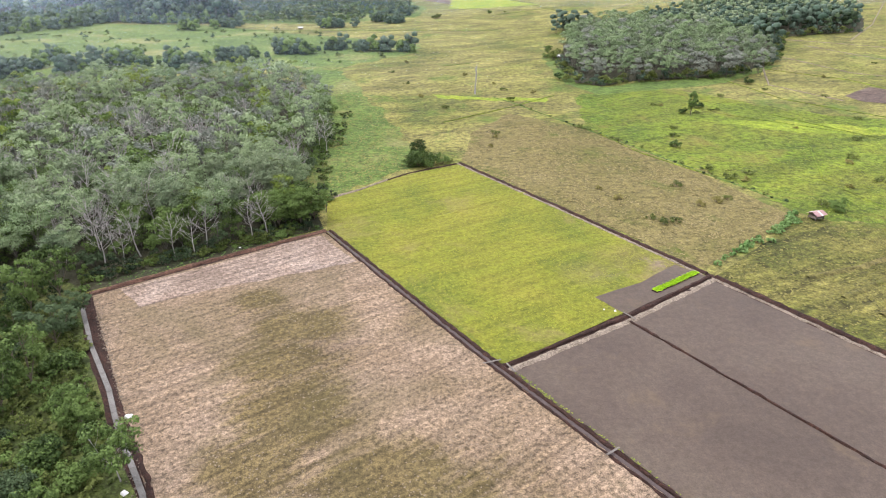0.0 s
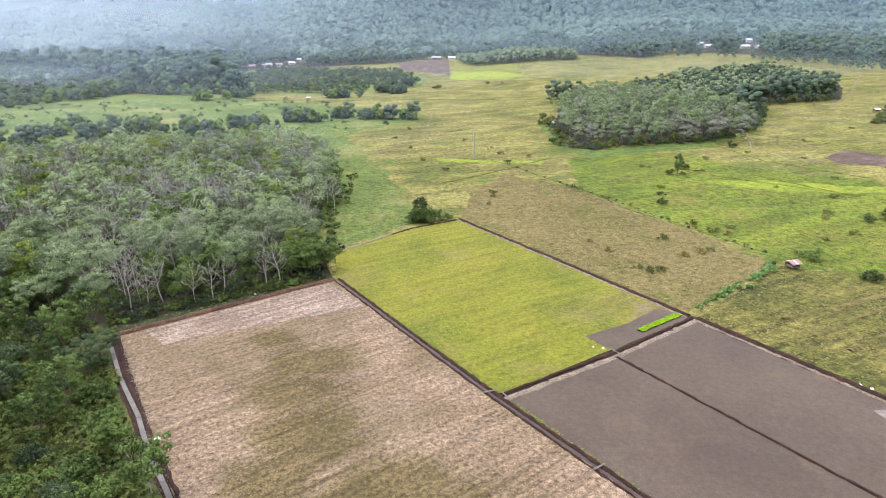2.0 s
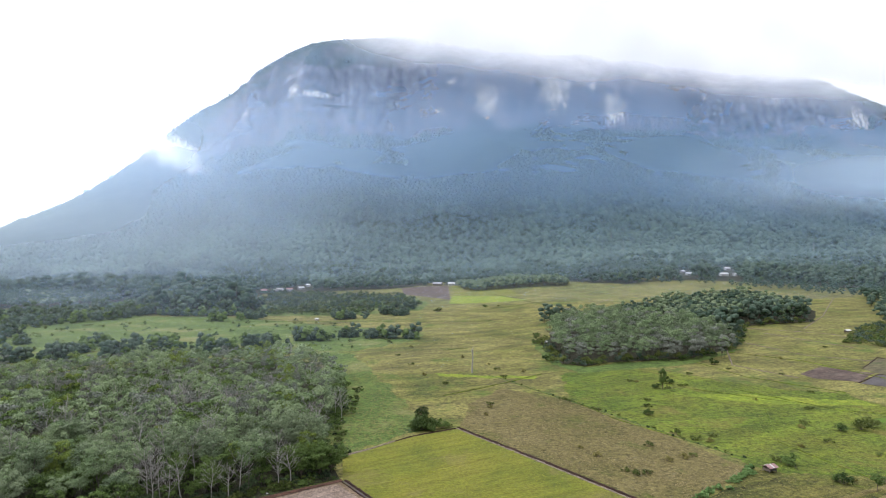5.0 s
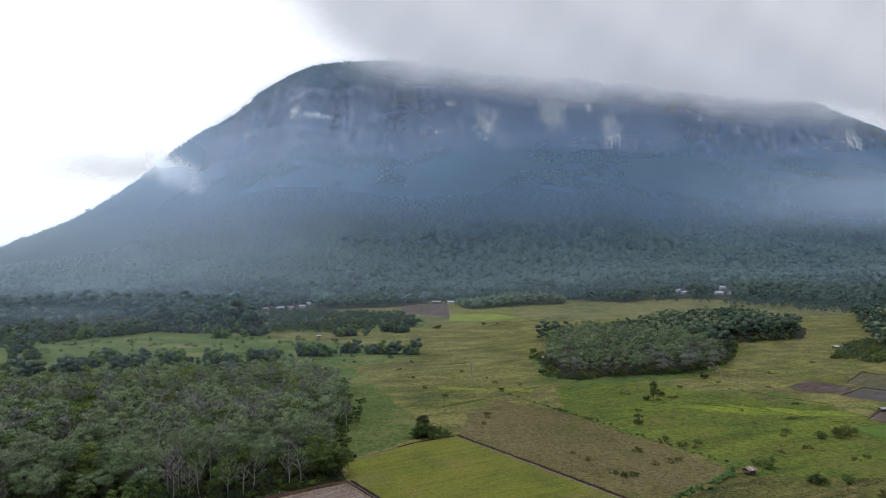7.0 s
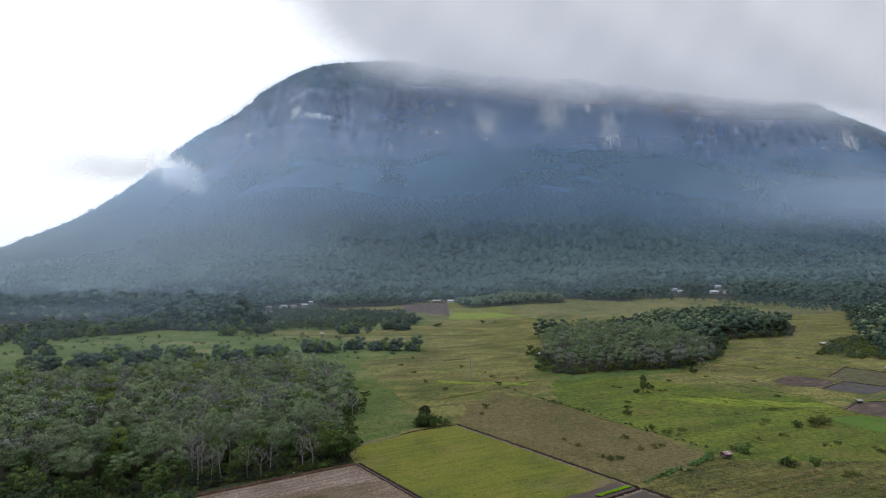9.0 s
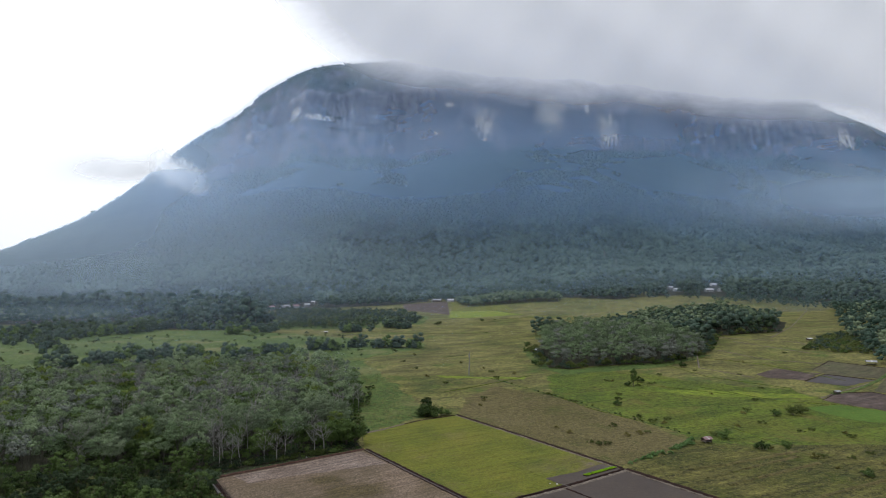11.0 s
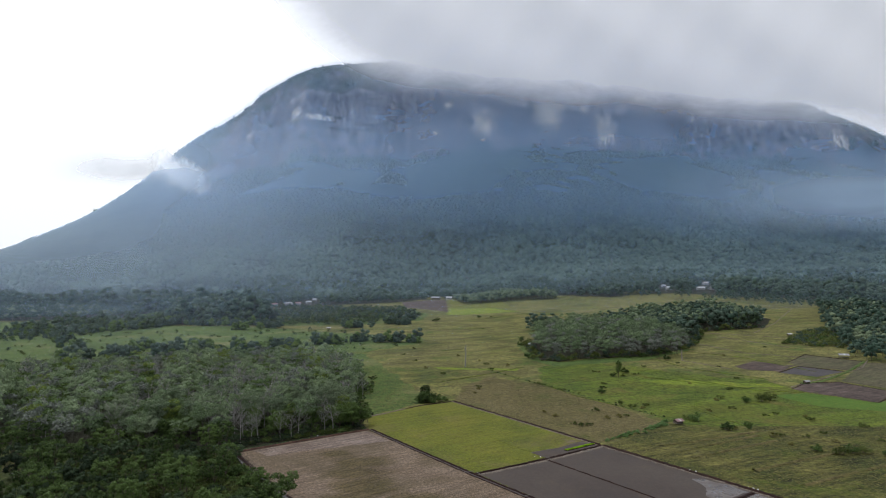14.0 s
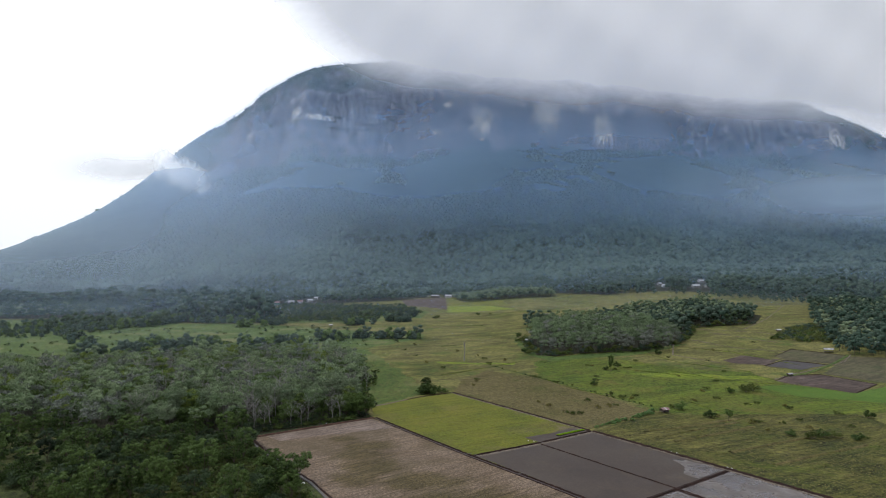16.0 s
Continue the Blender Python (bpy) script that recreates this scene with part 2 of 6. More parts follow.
BRIGHT_GRASS = field_material("wet_green_grass", [(0.3, (0.0419, 0.0695, 0.0049)), (0.5, (0.0687, 0.0949, 0.0064)), (0.7, (0.0955, 0.0987, 0.0113))],
                              (0.40, 1.56), 0.025, 0.5, rows=(-26, 0.014, 0.1, 0.68, 1.24), patch=(0.035, 0.55, 0.66, (0.0980, 0.0900, 0.0170)), bump=0.8, dist=0.5)
LUSH_GRASS = field_material("lush_weeds", [(0.3, (0.0868, 0.1302, 0.0090)), (0.5, (0.1332, 0.1717, 0.0120)), (0.7, (0.1738, 0.1776, 0.0211))],
                            (0.55, 1.4), 0.06, 0.5, bump=0.9, dist=0.6)
SCRUB_GRASS = field_material("scrub_grass", [(0.3, (0.0340, 0.0620, 0.0110)), (0.5, (0.0580, 0.0920, 0.0160)), (0.7, (0.0960, 0.1140, 0.0300))],
                             (0.48, 1.42), 0.03, 0.45, patch=(0.03, 0.56, 0.68, (0.1260, 0.1252, 0.0444)), bump=0.9, dist=0.6)
# WEEDS and FOREST_FLOOR carry the shade under the trees in their dark colour
WEEDS = field_material("shade_dark_weeds", [(0.3, (0.022, 0.034, 0.008)), (0.5, (0.045, 0.058, 0.013)), (0.7, (0.080, 0.080, 0.022))], (0.5, 1.5), 0.06, 0.6, bump=0.9, dist=0.6)
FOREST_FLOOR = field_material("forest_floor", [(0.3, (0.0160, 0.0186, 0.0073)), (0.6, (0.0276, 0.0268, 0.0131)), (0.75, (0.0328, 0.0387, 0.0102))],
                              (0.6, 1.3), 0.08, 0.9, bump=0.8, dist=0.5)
DARK_EARTH = field_material("wet_dark_earth", [(0.3, (0.0118, 0.0051, 0.0037)), (0.55, (0.0236, 0.0100, 0.0070)), (0.75, (0.0439, 0.0202, 0.0134))],
                            (0.5, 1.5), 0.35, 2.2, bump=1.0, dist=0.25)
RED_EARTH = field_material("red_bank_earth", [(0.3, (0.0400, 0.0195, 0.0135)), (0.55, (0.0760, 0.0390, 0.0270)), (0.75, (0.1080, 0.0638, 0.0450))],
                           (0.5, 1.5), 0.35, 2.2, bump=1.0, dist=0.25)
PALE_EARTH = field_material("dry_bank_earth", [(0.3, (0.090, 0.072, 0.054)), (0.55, (0.150, 0.122, 0.098)), (0.75, (0.120, 0.104, 0.074))],
                            (0.55, 1.4), 0.4, 2.4, bump=0.9, dist=0.2)
CONCRETE = field_material("weathered_concrete", [(0.3, (0.0811, 0.0771, 0.0730)), (0.6, (0.1248, 0.1202, 0.1156))], (0.75, 1.15), 0.4, 4.0, bump=0.3, dist=0.05)
SEEDBED = field_material("rice_seedlings", [(0.3, (0.1755, 0.3172, 0.0048)), (0.6, (0.2295, 0.4050, 0.0072))], (0.8, 1.15), 0.5, 3.0, bump=0.9, dist=0.3)
FAR_RICE = field_material("far_green_rice", [(0.3, (0.050, 0.098, 0.008)), (0.6, (0.066, 0.120, 0.011))], (0.8, 1.16), 0.04, 0.6, bump=0.5, dist=0.3)


def water_material():
    m, nt, bsdf = shader("muddy_water", 0.06)
    vec = place(nt)
    col = ramp(nt, fbm(nt, vec, 0.12, 4), [(0.35, (0.07, 0.055, 0.045)), (0.65, (0.12, 0.10, 0.085))])
    nt.links.new(col, bsdf.inputs["Base Color"])
    bsdf.inputs["Specular IOR Level"].default_value = 0.5
    wet = ramp(nt, fbm(nt, vec, 0.10, 5, 0.6, 0.3), [(0.42, (0.10,) * 3), (0.62, (0.5,) * 3)])
    nt.links.new(wet, bsdf.inputs["Roughness"])
    relief(nt, bsdf, fbm(nt, vec, 2.0, 3), 0.08, 0.05)
    return m


WATER = water_material()
DITCH_WATER = field_material("muddy_channel", [(0.3, (0.0309, 0.0210, 0.0203)), (0.6, (0.0438, 0.0309, 0.0291))], (0.8, 1.2), 0.3, 1.5, rough=0.55, bump=0.1, dist=0.05)


def leaf_material(name, dark, mid, light, thin=0.08):
    m, nt, bsdf = shader(name, 0.6)
    geo = nt.nodes.new("ShaderNodeNewGeometry")
    info = nt.nodes.new("ShaderNodeObjectInfo")
    add = nt.nodes.new("ShaderNodeMath")
    add.operation = "MULTIPLY_ADD"
    nt.links.new(info.outputs["Random"], add.inputs[0])
    add.inputs[1].default_value = 0.42
    big = fbm(nt, place(nt), 0.11, 3, 0.6)
    nt.links.new(big, add.inputs[2])
    mixv = nt.nodes.new("ShaderNodeMath")
    mixv.operation = "MULTIPLY_ADD"
    nt.links.new(geo.outputs["Random Per Island"], mixv.inputs[0])
    mixv.inputs[1].default_value = 0.38
    nt.links.new(add.outputs[0], mixv.inputs[2])
    col = ramp(nt, mixv.outputs[0], [(0.32, tuple(v * 0.62 for v in dark)), (0.68, mid), (0.98, tuple(v * 1.2 for v in light))])
    nt.links.new(col, bsdf.inputs["Base Color"])
    bsdf.inputs["Specular IOR Level"].default_value = 0.08
    tr = nt.nodes.new("ShaderNodeBsdfTranslucent")
    nt.links.new(col, tr.inputs["Color"])
    mx = nt.nodes.new("ShaderNodeMixShader")
    mx.inputs[0].default_value = thin
    nt.links.new(bsdf.outputs[0], mx.inputs[1])
    nt.links.new(tr.outputs[0], mx.inputs[2])
    nt.links.new(mx.outputs[0], nt.nodes["Material Output"].inputs["Surface"])
    return m


LEAF_RUBBER = leaf_material("rubber_leaves", (0.0507, 0.0802, 0.0443), (0.0918, 0.1296, 0.0697), (0.1436, 0.1768, 0.1035))
LEAF_BROAD = leaf_material("broad_leaves", (0.0092, 0.0193, 0.0054), (0.0225, 0.0406, 0.0109), (0.0714, 0.1084, 0.0292))
LEAF_DARK = leaf_material("dark_leaves", (0.0065, 0.0136, 0.0075), (0.0163, 0.0286, 0.0140), (0.0430, 0.0648, 0.0302))
LEAF_YELLOW = leaf_material("yellow_leaves", (0.0624, 0.0902, 0.0154), (0.0936, 0.1294, 0.0198), (0.1186, 0.1568, 0.0330))
# LEAF_FAR holds some distance haze as blue in its base colour
LEAF_FAR = leaf_material("haze_blued_far_leaves", (0.0260, 0.0535, 0.0388), (0.0395, 0.0698, 0.0475), (0.0505, 0.0731, 0.0514))
# LEAF_GREY puts extra lightness and blue into the farther grove's leaf colour
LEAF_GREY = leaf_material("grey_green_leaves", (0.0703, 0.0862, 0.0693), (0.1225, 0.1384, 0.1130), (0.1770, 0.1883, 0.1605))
LEAF_OLIVE = leaf_material("olive_leaves", (0.0636, 0.1066, 0.0467), (0.1112, 0.1656, 0.0749), (0.1679, 0.2155, 0.1158))
LEAF_SCRUB = leaf_material("scrub_leaves", (0.0141, 0.0245, 0.0053), (0.0319, 0.0473, 0.0100), (0.0814, 0.0987, 0.0269))
# haze lies in this leaf colour too: lifted and blued beneath the thin sheets
LEAF_SLOPE = leaf_material("haze_blued_slope_leaves", (0.0170, 0.0321, 0.0264), (0.0351, 0.0593, 0.0465), (0.0702, 0.1016, 0.0772), 0.05)
LEAF_TARO = leaf_material("taro_leaves", (0.0404, 0.0880, 0.0210), (0.0646, 0.1280, 0.0350), (0.1050, 0.1680, 0.0560))
TUFT_DRY = leaf_material("dry_tufts", (0.0758, 0.0678, 0.0221), (0.1187, 0.0992, 0.0420), (0.1566, 0.1260, 0.0618))
TUFT_STRAW = leaf_material("straw_tufts", (0.0580, 0.0456, 0.0278), (0.0967, 0.0769, 0.0546), (0.1306, 0.1042, 0.0794))
TUFT_OLIVE = leaf_material("olive_tufts", (0.0610, 0.0667, 0.0135), (0.1022, 0.0980, 0.0253), (0.1391, 0.1243, 0.0414))
TUFT_GREEN = leaf_material("green_tufts", (0.0508, 0.0778, 0.0112), (0.0865, 0.1105, 0.0174), (0.1267, 0.1351, 0.0298))
TUFT_RICE = leaf_material("rice_tufts", (0.0874, 0.1045, 0.0085), (0.1225, 0.1330, 0.0123), (0.1530, 0.1482, 0.0199))


def bark_material(name, a, b):
    m, nt, bsdf = shader(name, 0.85)
    vec = place(nt, (3, 3, 0.8))
    nt.links.new(ramp(nt, fbm(nt, vec, 1.0, 5), [(0.3, a), (0.7, b)]), bsdf.inputs["Base Color"])
    relief(nt, bsdf, fbm(nt, vec, 4.0, 3), 0.5, 0.03)
    return m


BARK_PALE = bark_material("pale_bark", (0.17, 0.16, 0.148), (0.36, 0.345, 0.33))
BARK_GREY = bark_material("grey_bark", (0.055, 0.050, 0.042), (0.12, 0.11, 0.095))
BARK_DARK = bark_material("brown_bark", (0.07, 0.055, 0.04), (0.15, 0.125, 0.10))

# ---------------------------------------------------------------- camera-independent mesh helpers
def mesh_of(name, groups, material=None, flat=True):
    """A mesh from (vertices, faces) arrays; the faces of one array have the same number of corners."""
    vs, fs, off = [], [], 0
    for v, f in groups:
        v = np.asarray(v, float).reshape(-1, 3)
        f = np.asarray(f, int)
        if len(v) == 0 or len(f) == 0:
            continue
        vs.append(v)
        fs.append(f + off)
        off += len(v)
    me = bpy.data.meshes.new(name)
    verts = np.concatenate(vs)
    me.vertices.add(len(verts))
    me.vertices.foreach_set("co", verts.astype(np.float32).ravel())
    loops = np.concatenate([f.ravel() for f in fs])
    totals = np.concatenate([np.full(len(f), f.shape[1]) for f in fs])
    starts = np.concatenate(([0], np.cumsum(totals)[:-1]))
    me.loops.add(len(loops))
    me.loops.foreach_set("vertex_index", loops.astype(np.int32))
    me.polygons.add(len(totals))
    me.polygons.foreach_set("loop_start", starts.astype(np.int32))
    me.polygons.foreach_set("loop_total", totals.astype(np.int32))
    if not flat:
        me.polygons.foreach_set("use_smooth", np.ones(len(totals), bool))
    me.update(calc_edges=True)
    if material:
        me.materials.append(material)
    return me


def part(name, data, material, parent, label=""):
    """Links a bmesh or a mesh as one object under a thing."""
    if isinstance(data, bmesh.types.BMesh):
        me = bpy.data.meshes.new(name)
        data.to_mesh(me)
        data.free()
    else:
        me = data
    if material and not me.materials:
        me.materials.append(material)
    ob = new(name, me)
    ob.parent = parent
    if label:
        tagged(ob, label)
    return ob


def grid_mesh(xs, ys, fn):
    gx, gy = np.meshgrid(xs, ys)
    v = np.stack([gx, gy, fn(gx, gy)], -1).reshape(-1, 3)
    nx, ny = len(xs), len(ys)
    i = np.arange(nx - 1)[None, :] + nx * np.arange(ny - 1)[:, None]
    f = np.stack([i, i + 1, i + nx + 1, i + nx], -1).reshape(-1, 4)
    return v, f


# ---------------------------------------------------------------- ground and mountain
xs = np.concatenate([np.linspace(-4800, -700, 30), np.arange(-680, 720, 12), np.linspace(740, 4800, 30)])
ys = np.concatenate([np.linspace(-1500, -60, 12), np.arange(-40, 760, 12), np.linspace(775, 1300, 30), np.linspace(1400, 4800, 18)])
ground = new("ground", mesh_of("ground", [grid_mesh(xs, ys, land)], GRASS, False))
tagged(ground, "wide grassy plain in yellow and olive green", "ground", kind="structure")


def mountain_material():
    m, nt, bsdf = shader("granite_and_forest", 0.9)
    vec = place(nt)
    geo = nt.nodes.new("ShaderNodeNewGeometry")
    sep = nt.nodes.new("ShaderNodeSeparateXYZ")
    nt.links.new(geo.outputs["Normal"], sep.inputs[0])
    wob = fbm(nt, vec, 0.012, 5, 0.65)
    add = nt.nodes.new("ShaderNodeMath")
    add.operation = "MULTIPLY_ADD"
    nt.links.new(wob, add.inputs[0])
    add.inputs[1].default_value = 0.5
    nt.links.new(sep.outputs["Z"], add.inputs[2])
    steep = ramp(nt, add.outputs[0], [(0.78, (1, 1, 1)), (0.94, (0, 0, 0))])
    forest = ramp(nt, fbm(nt, vec, 0.09, 5, 0.7), [(0.3, (0.018, 0.030, 0.018)), (0.55, (0.034, 0.052, 0.030)), (0.8, (0.055, 0.074, 0.042))])
    streak = fbm(nt, place(nt, (0.085, 0.03, 0.008)), 1.0, 7, 0.72)
    # rock tones are lightened to stand in for part of the haze
    rock = ramp(nt, streak, [(0.38, (0.060, 0.062, 0.074)), (0.5, (0.150, 0.140, 0.150)), (0.62, (0.290, 0.258, 0.255))])
    broad = fbm(nt, place(nt, (0.006, 0.004, 0.009)), 1.0, 4, 0.6)
    rock = blend(nt, ramp(nt, broad, [(0.42, (0, 0, 0)), (0.6, (1, 1, 1))]), rock, blend(nt, 1.0, rock, (0.72, 0.74, 0.76), "MULTIPLY"))
    ledge = fbm(nt, place(nt, (0.02, 0.02, 0.045)), 1.0, 6, 0.68, 0.3)
    rock = blend(nt, ramp(nt, ledge, [(0.55, (0, 0, 0)), (0.63, (1, 1, 1))]), rock, (0.022, 0.034, 0.020))
    # pale scars where slabs have fallen from the cliff: place x, z and half sizes
    xyz = nt.nodes.new("ShaderNodeSeparateXYZ")
    nt.links.new(geo.outputs["Position"], xyz.inputs[0])
    total = None
    for cx, cz, rx, rz in SCARS:
        parts = []
        for sock, c, r in (("X", cx, rx), ("Z", cz, rz)):
            a = nt.nodes.new("ShaderNodeMath")
            a.operation = "SUBTRACT"
            nt.links.new(xyz.outputs[sock], a.inputs[0])
            a.inputs[1].default_value = c
            b = nt.nodes.new("ShaderNodeMath")
            b.operation = "DIVIDE"
            nt.links.new(a.outputs[0], b.inputs[0])
            b.inputs[1].default_value = r
            c2 = nt.nodes.new("ShaderNodeMath")
            c2.operation = "MULTIPLY"
            nt.links.new(b.outputs[0], c2.inputs[0])
            nt.links.new(b.outputs[0], c2.inputs[1])
            parts.append(c2.outputs[0])
        s = nt.nodes.new("ShaderNodeMath")
        nt.links.new(parts[0], s.inputs[0])
        nt.links.new(parts[1], s.inputs[1])
        inv = nt.nodes.new("ShaderNodeMath")
        inv.operation = "SUBTRACT"
        inv.use_clamp = True
        inv.inputs[0].default_value = 1.0
        nt.links.new(s.outputs[0], inv.inputs[1])
        if total is None:
            total = inv.outputs[0]
        else:
            mx = nt.nodes.new("ShaderNodeMath")
            mx.operation = "MAXIMUM"
            nt.links.new(total, mx.inputs[0])
            nt.links.new(inv.outputs[0], mx.inputs[1])
            total = mx.outputs[0]
    fine = fbm(nt, place(nt, (0.16, 0.06, 0.03)), 1.0, 7, 0.78)
    k = nt.nodes.new("ShaderNodeMath")
    k.operation = "MULTIPLY_ADD"
    nt.links.new(total, k.inputs[0])
    k.inputs[1].default_value = 0.52
    spread = nt.nodes.new("ShaderNodeMapRange")
    nt.links.new(fine, spread.inputs["Value"])
    spread.inputs["From Min"].default_value = 0.36
    spread.inputs["From Max"].default_value = 0.66
    nt.links.new(spread.outputs["Result"], k.inputs[2])
    mask = ramp(nt, k.outputs[0], [(0.72, (0, 0, 0)), (1.16, (1, 1, 1))])
    near_scar = nt.nodes.new("ShaderNodeMath")
    near_scar.operation = "MULTIPLY"
    near_scar.use_clamp = True
    nt.links.new(total, near_scar.inputs[0])
    near_scar.inputs[1].default_value = 4.0
    both = nt.nodes.new("ShaderNodeMath")
    both.operation = "MULTIPLY"
    nt.links.new(mask, both.inputs[0])
    nt.links.new(near_scar.outputs[0], both.inputs[1])
    mask = both.outputs[0]
    rock = blend(nt, mask, rock, (0.66, 0.60, 0.50))
    any_rock = nt.nodes.new("ShaderNodeMath")
    any_rock.operation = "MAXIMUM"
    nt.links.new(steep, any_rock.inputs[0])
    nt.links.new(mask, any_rock.inputs[1])
    nt.links.new(blend(nt, any_rock.outputs[0], forest, rock), bsdf.inputs["Base Color"])
    relief(nt, bsdf, fbm(nt, place(nt, (0.11, 0.08, 0.035)), 1.0, 7, 0.72), 1.0, 9.0)
    return m


SCARS = ((-531, 637, 34, 34), (-452, 621, 80, 15), (130, 597, 50, 84), (363, 637, 62, 104), (561, 577, 48, 76), (693, 696, 46, 16), (1375, 528, 52, 66),
         (496, 666, 14, 44), (284, 670, 11, 9), (-28, 567, 24, 12), (12, 676, 24, 12), (890, 627, 8, 12), (-700, 560, 20, 10))
xs = np.concatenate([np.linspace(-3000, -1900, 30), np.arange(-1885, 1900, 13), np.linspace(1915, 3300, 30)])
ys = np.concatenate([np.linspace(1060, 1900, 56), np.arange(1910, 2480, 8), np.linspace(2500, 3700, 24)])
mv, mf = grid_mesh(xs, ys, height)
# weathered cliffs: ribs and ledges pushed out of the steep faces
cliff = smooth(2040, 2120, mv[:, 1]) * (1 - smooth(2380, 2440, mv[:, 1]))
mv[:, 1] -= cliff * (9 * billow(mv[:, 0], mv[:, 2] * 0.22, 70, 31) + 6 * billow(mv[:, 0], mv[:, 2] * 0.3, 28, 37))
mv[:, 2] -= np.where(mv[:, 1] < 1150, 3, 1)
mountain = new("mountain", mesh_of("mountain", [(mv, mf)], mountain_material(), False))
tagged(mountain, "broad granite mountain with forested slopes and dark bare cliffs", "mountain", kind="structure")


# ---------------------------------------------------------------- clouds, mist and haze sheets
def mist_material(name, colour, alpha, x_in, x_out, z_in, z_out, scale, lean=0.0, ragged=0.5, stretch=(1, 1, 1.6), slant=0.0, even=False):
    """See-through sheet standing in for vapour, denser and thinner by its own billows; it ends softly at its four
    sides.
    """
    m = bpy.data.materials.new(name)
    m.use_nodes = True
    nt = m.node_tree
    nt.nodes.remove(nt.nodes["Principled BSDF"])
    geo = nt.nodes.new("ShaderNodeNewGeometry")
    xyz = nt.nodes.new("ShaderNodeSeparateXYZ")
    nt.links.new(geo.outputs["Position"], xyz.inputs[0])
    n1 = fbm(nt, place(nt, stretch), scale, 6, 0.6, 0.4)

    def math_node(op, a, b, c=None):
        n = nt.nodes.new("ShaderNodeMath")
        n.operation = op
        for i, v in enumerate((a, b, c)):
            if v is None:
                continue
            if isinstance(v, (int, float)):
                n.inputs[i].default_value = v
            else:
                nt.links.new(v, n.inputs[i])
        return n.outputs[0]

    def step(v, a, b):
        r = nt.nodes.new("ShaderNodeMapRange")
        r.interpolation_type = "SMOOTHSTEP"
        nt.links.new(v, r.inputs["Value"])
        r.inputs["From Min"].default_value = a
        r.inputs["From Max"].default_value = b
        return r.outputs["Result"]

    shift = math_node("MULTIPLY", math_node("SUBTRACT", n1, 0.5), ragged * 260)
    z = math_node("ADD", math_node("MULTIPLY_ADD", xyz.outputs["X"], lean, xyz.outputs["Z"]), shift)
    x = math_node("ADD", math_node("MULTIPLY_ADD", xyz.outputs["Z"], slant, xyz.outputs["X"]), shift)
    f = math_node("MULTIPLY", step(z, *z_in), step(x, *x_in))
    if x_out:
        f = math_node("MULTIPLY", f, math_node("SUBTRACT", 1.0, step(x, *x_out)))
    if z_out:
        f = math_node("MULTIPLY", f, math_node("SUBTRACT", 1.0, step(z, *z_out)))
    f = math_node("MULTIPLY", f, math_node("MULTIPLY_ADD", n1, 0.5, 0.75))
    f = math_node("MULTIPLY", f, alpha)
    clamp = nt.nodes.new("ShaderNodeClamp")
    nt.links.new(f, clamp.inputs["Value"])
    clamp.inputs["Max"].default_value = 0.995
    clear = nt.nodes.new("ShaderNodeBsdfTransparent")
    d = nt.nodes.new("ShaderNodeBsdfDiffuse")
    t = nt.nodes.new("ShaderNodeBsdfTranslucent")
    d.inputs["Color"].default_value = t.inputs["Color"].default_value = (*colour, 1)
    if even:
        up = nt.nodes.new("ShaderNodeCombineXYZ")
        up.inputs[1].default_value, up.inputs[2].default_value = -0.5, 0.87
        nt.links.new(up.outputs[0], d.inputs["Normal"])
        nt.links.new(up.outputs[0], t.inputs["Normal"])
    both = nt.nodes.new("ShaderNodeAddShader")
    nt.links.new(d.outputs[0], both.inputs[0])
    nt.links.new(t.outputs[0], both.inputs[1])
    mx = nt.nodes.new("ShaderNodeMixShader")
    nt.links.new(clamp.outputs[0], mx.inputs[0])
    nt.links.new(clear.outputs[0], mx.inputs[1])
    nt.links.new(both.outputs[0], mx.inputs[2])
    nt.links.new(mx.outputs[0], nt.nodes["Material Output"].inputs["Surface"])
    return m


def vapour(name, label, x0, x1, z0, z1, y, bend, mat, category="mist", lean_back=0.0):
    """A thin sheet standing in for cloud or haze across the view, bowed and folded."""
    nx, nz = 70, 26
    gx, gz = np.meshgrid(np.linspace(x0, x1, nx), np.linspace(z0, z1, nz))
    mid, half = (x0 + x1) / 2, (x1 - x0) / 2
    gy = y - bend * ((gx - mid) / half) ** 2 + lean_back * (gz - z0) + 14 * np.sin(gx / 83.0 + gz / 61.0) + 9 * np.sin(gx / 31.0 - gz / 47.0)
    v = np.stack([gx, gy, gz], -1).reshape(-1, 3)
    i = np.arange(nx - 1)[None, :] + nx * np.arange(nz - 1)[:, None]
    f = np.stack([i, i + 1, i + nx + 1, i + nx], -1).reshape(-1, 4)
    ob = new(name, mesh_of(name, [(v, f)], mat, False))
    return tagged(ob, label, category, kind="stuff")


vapour("summit_cloud", "grey cloud cap hiding the mountain's summit", -800, 3200, 380, 1700, 1895, 60,
       mist_material("cloud_grey", (0.54, 0.538, 0.557), 1.3, (300, 620), None, (600, 785), None, 0.0034, lean=0.09, ragged=0.18, slant=1.0, stretch=(1, 1, 2.6)), "cloud", 0.05)
vapour("wisp_cloud", "white wisp of cloud on the mountain's shoulder", -1100, -580, 316, 576, 1880, 0,
       mist_material("cloud_white", (0.70, 0.69, 0.68), 1.0, (-955, -860), (-850, -690), (26, 90), (90, 172), 0.014, lean=0.35, ragged=0.4, stretch=(1.3, 1, 0.9)), "cloud")
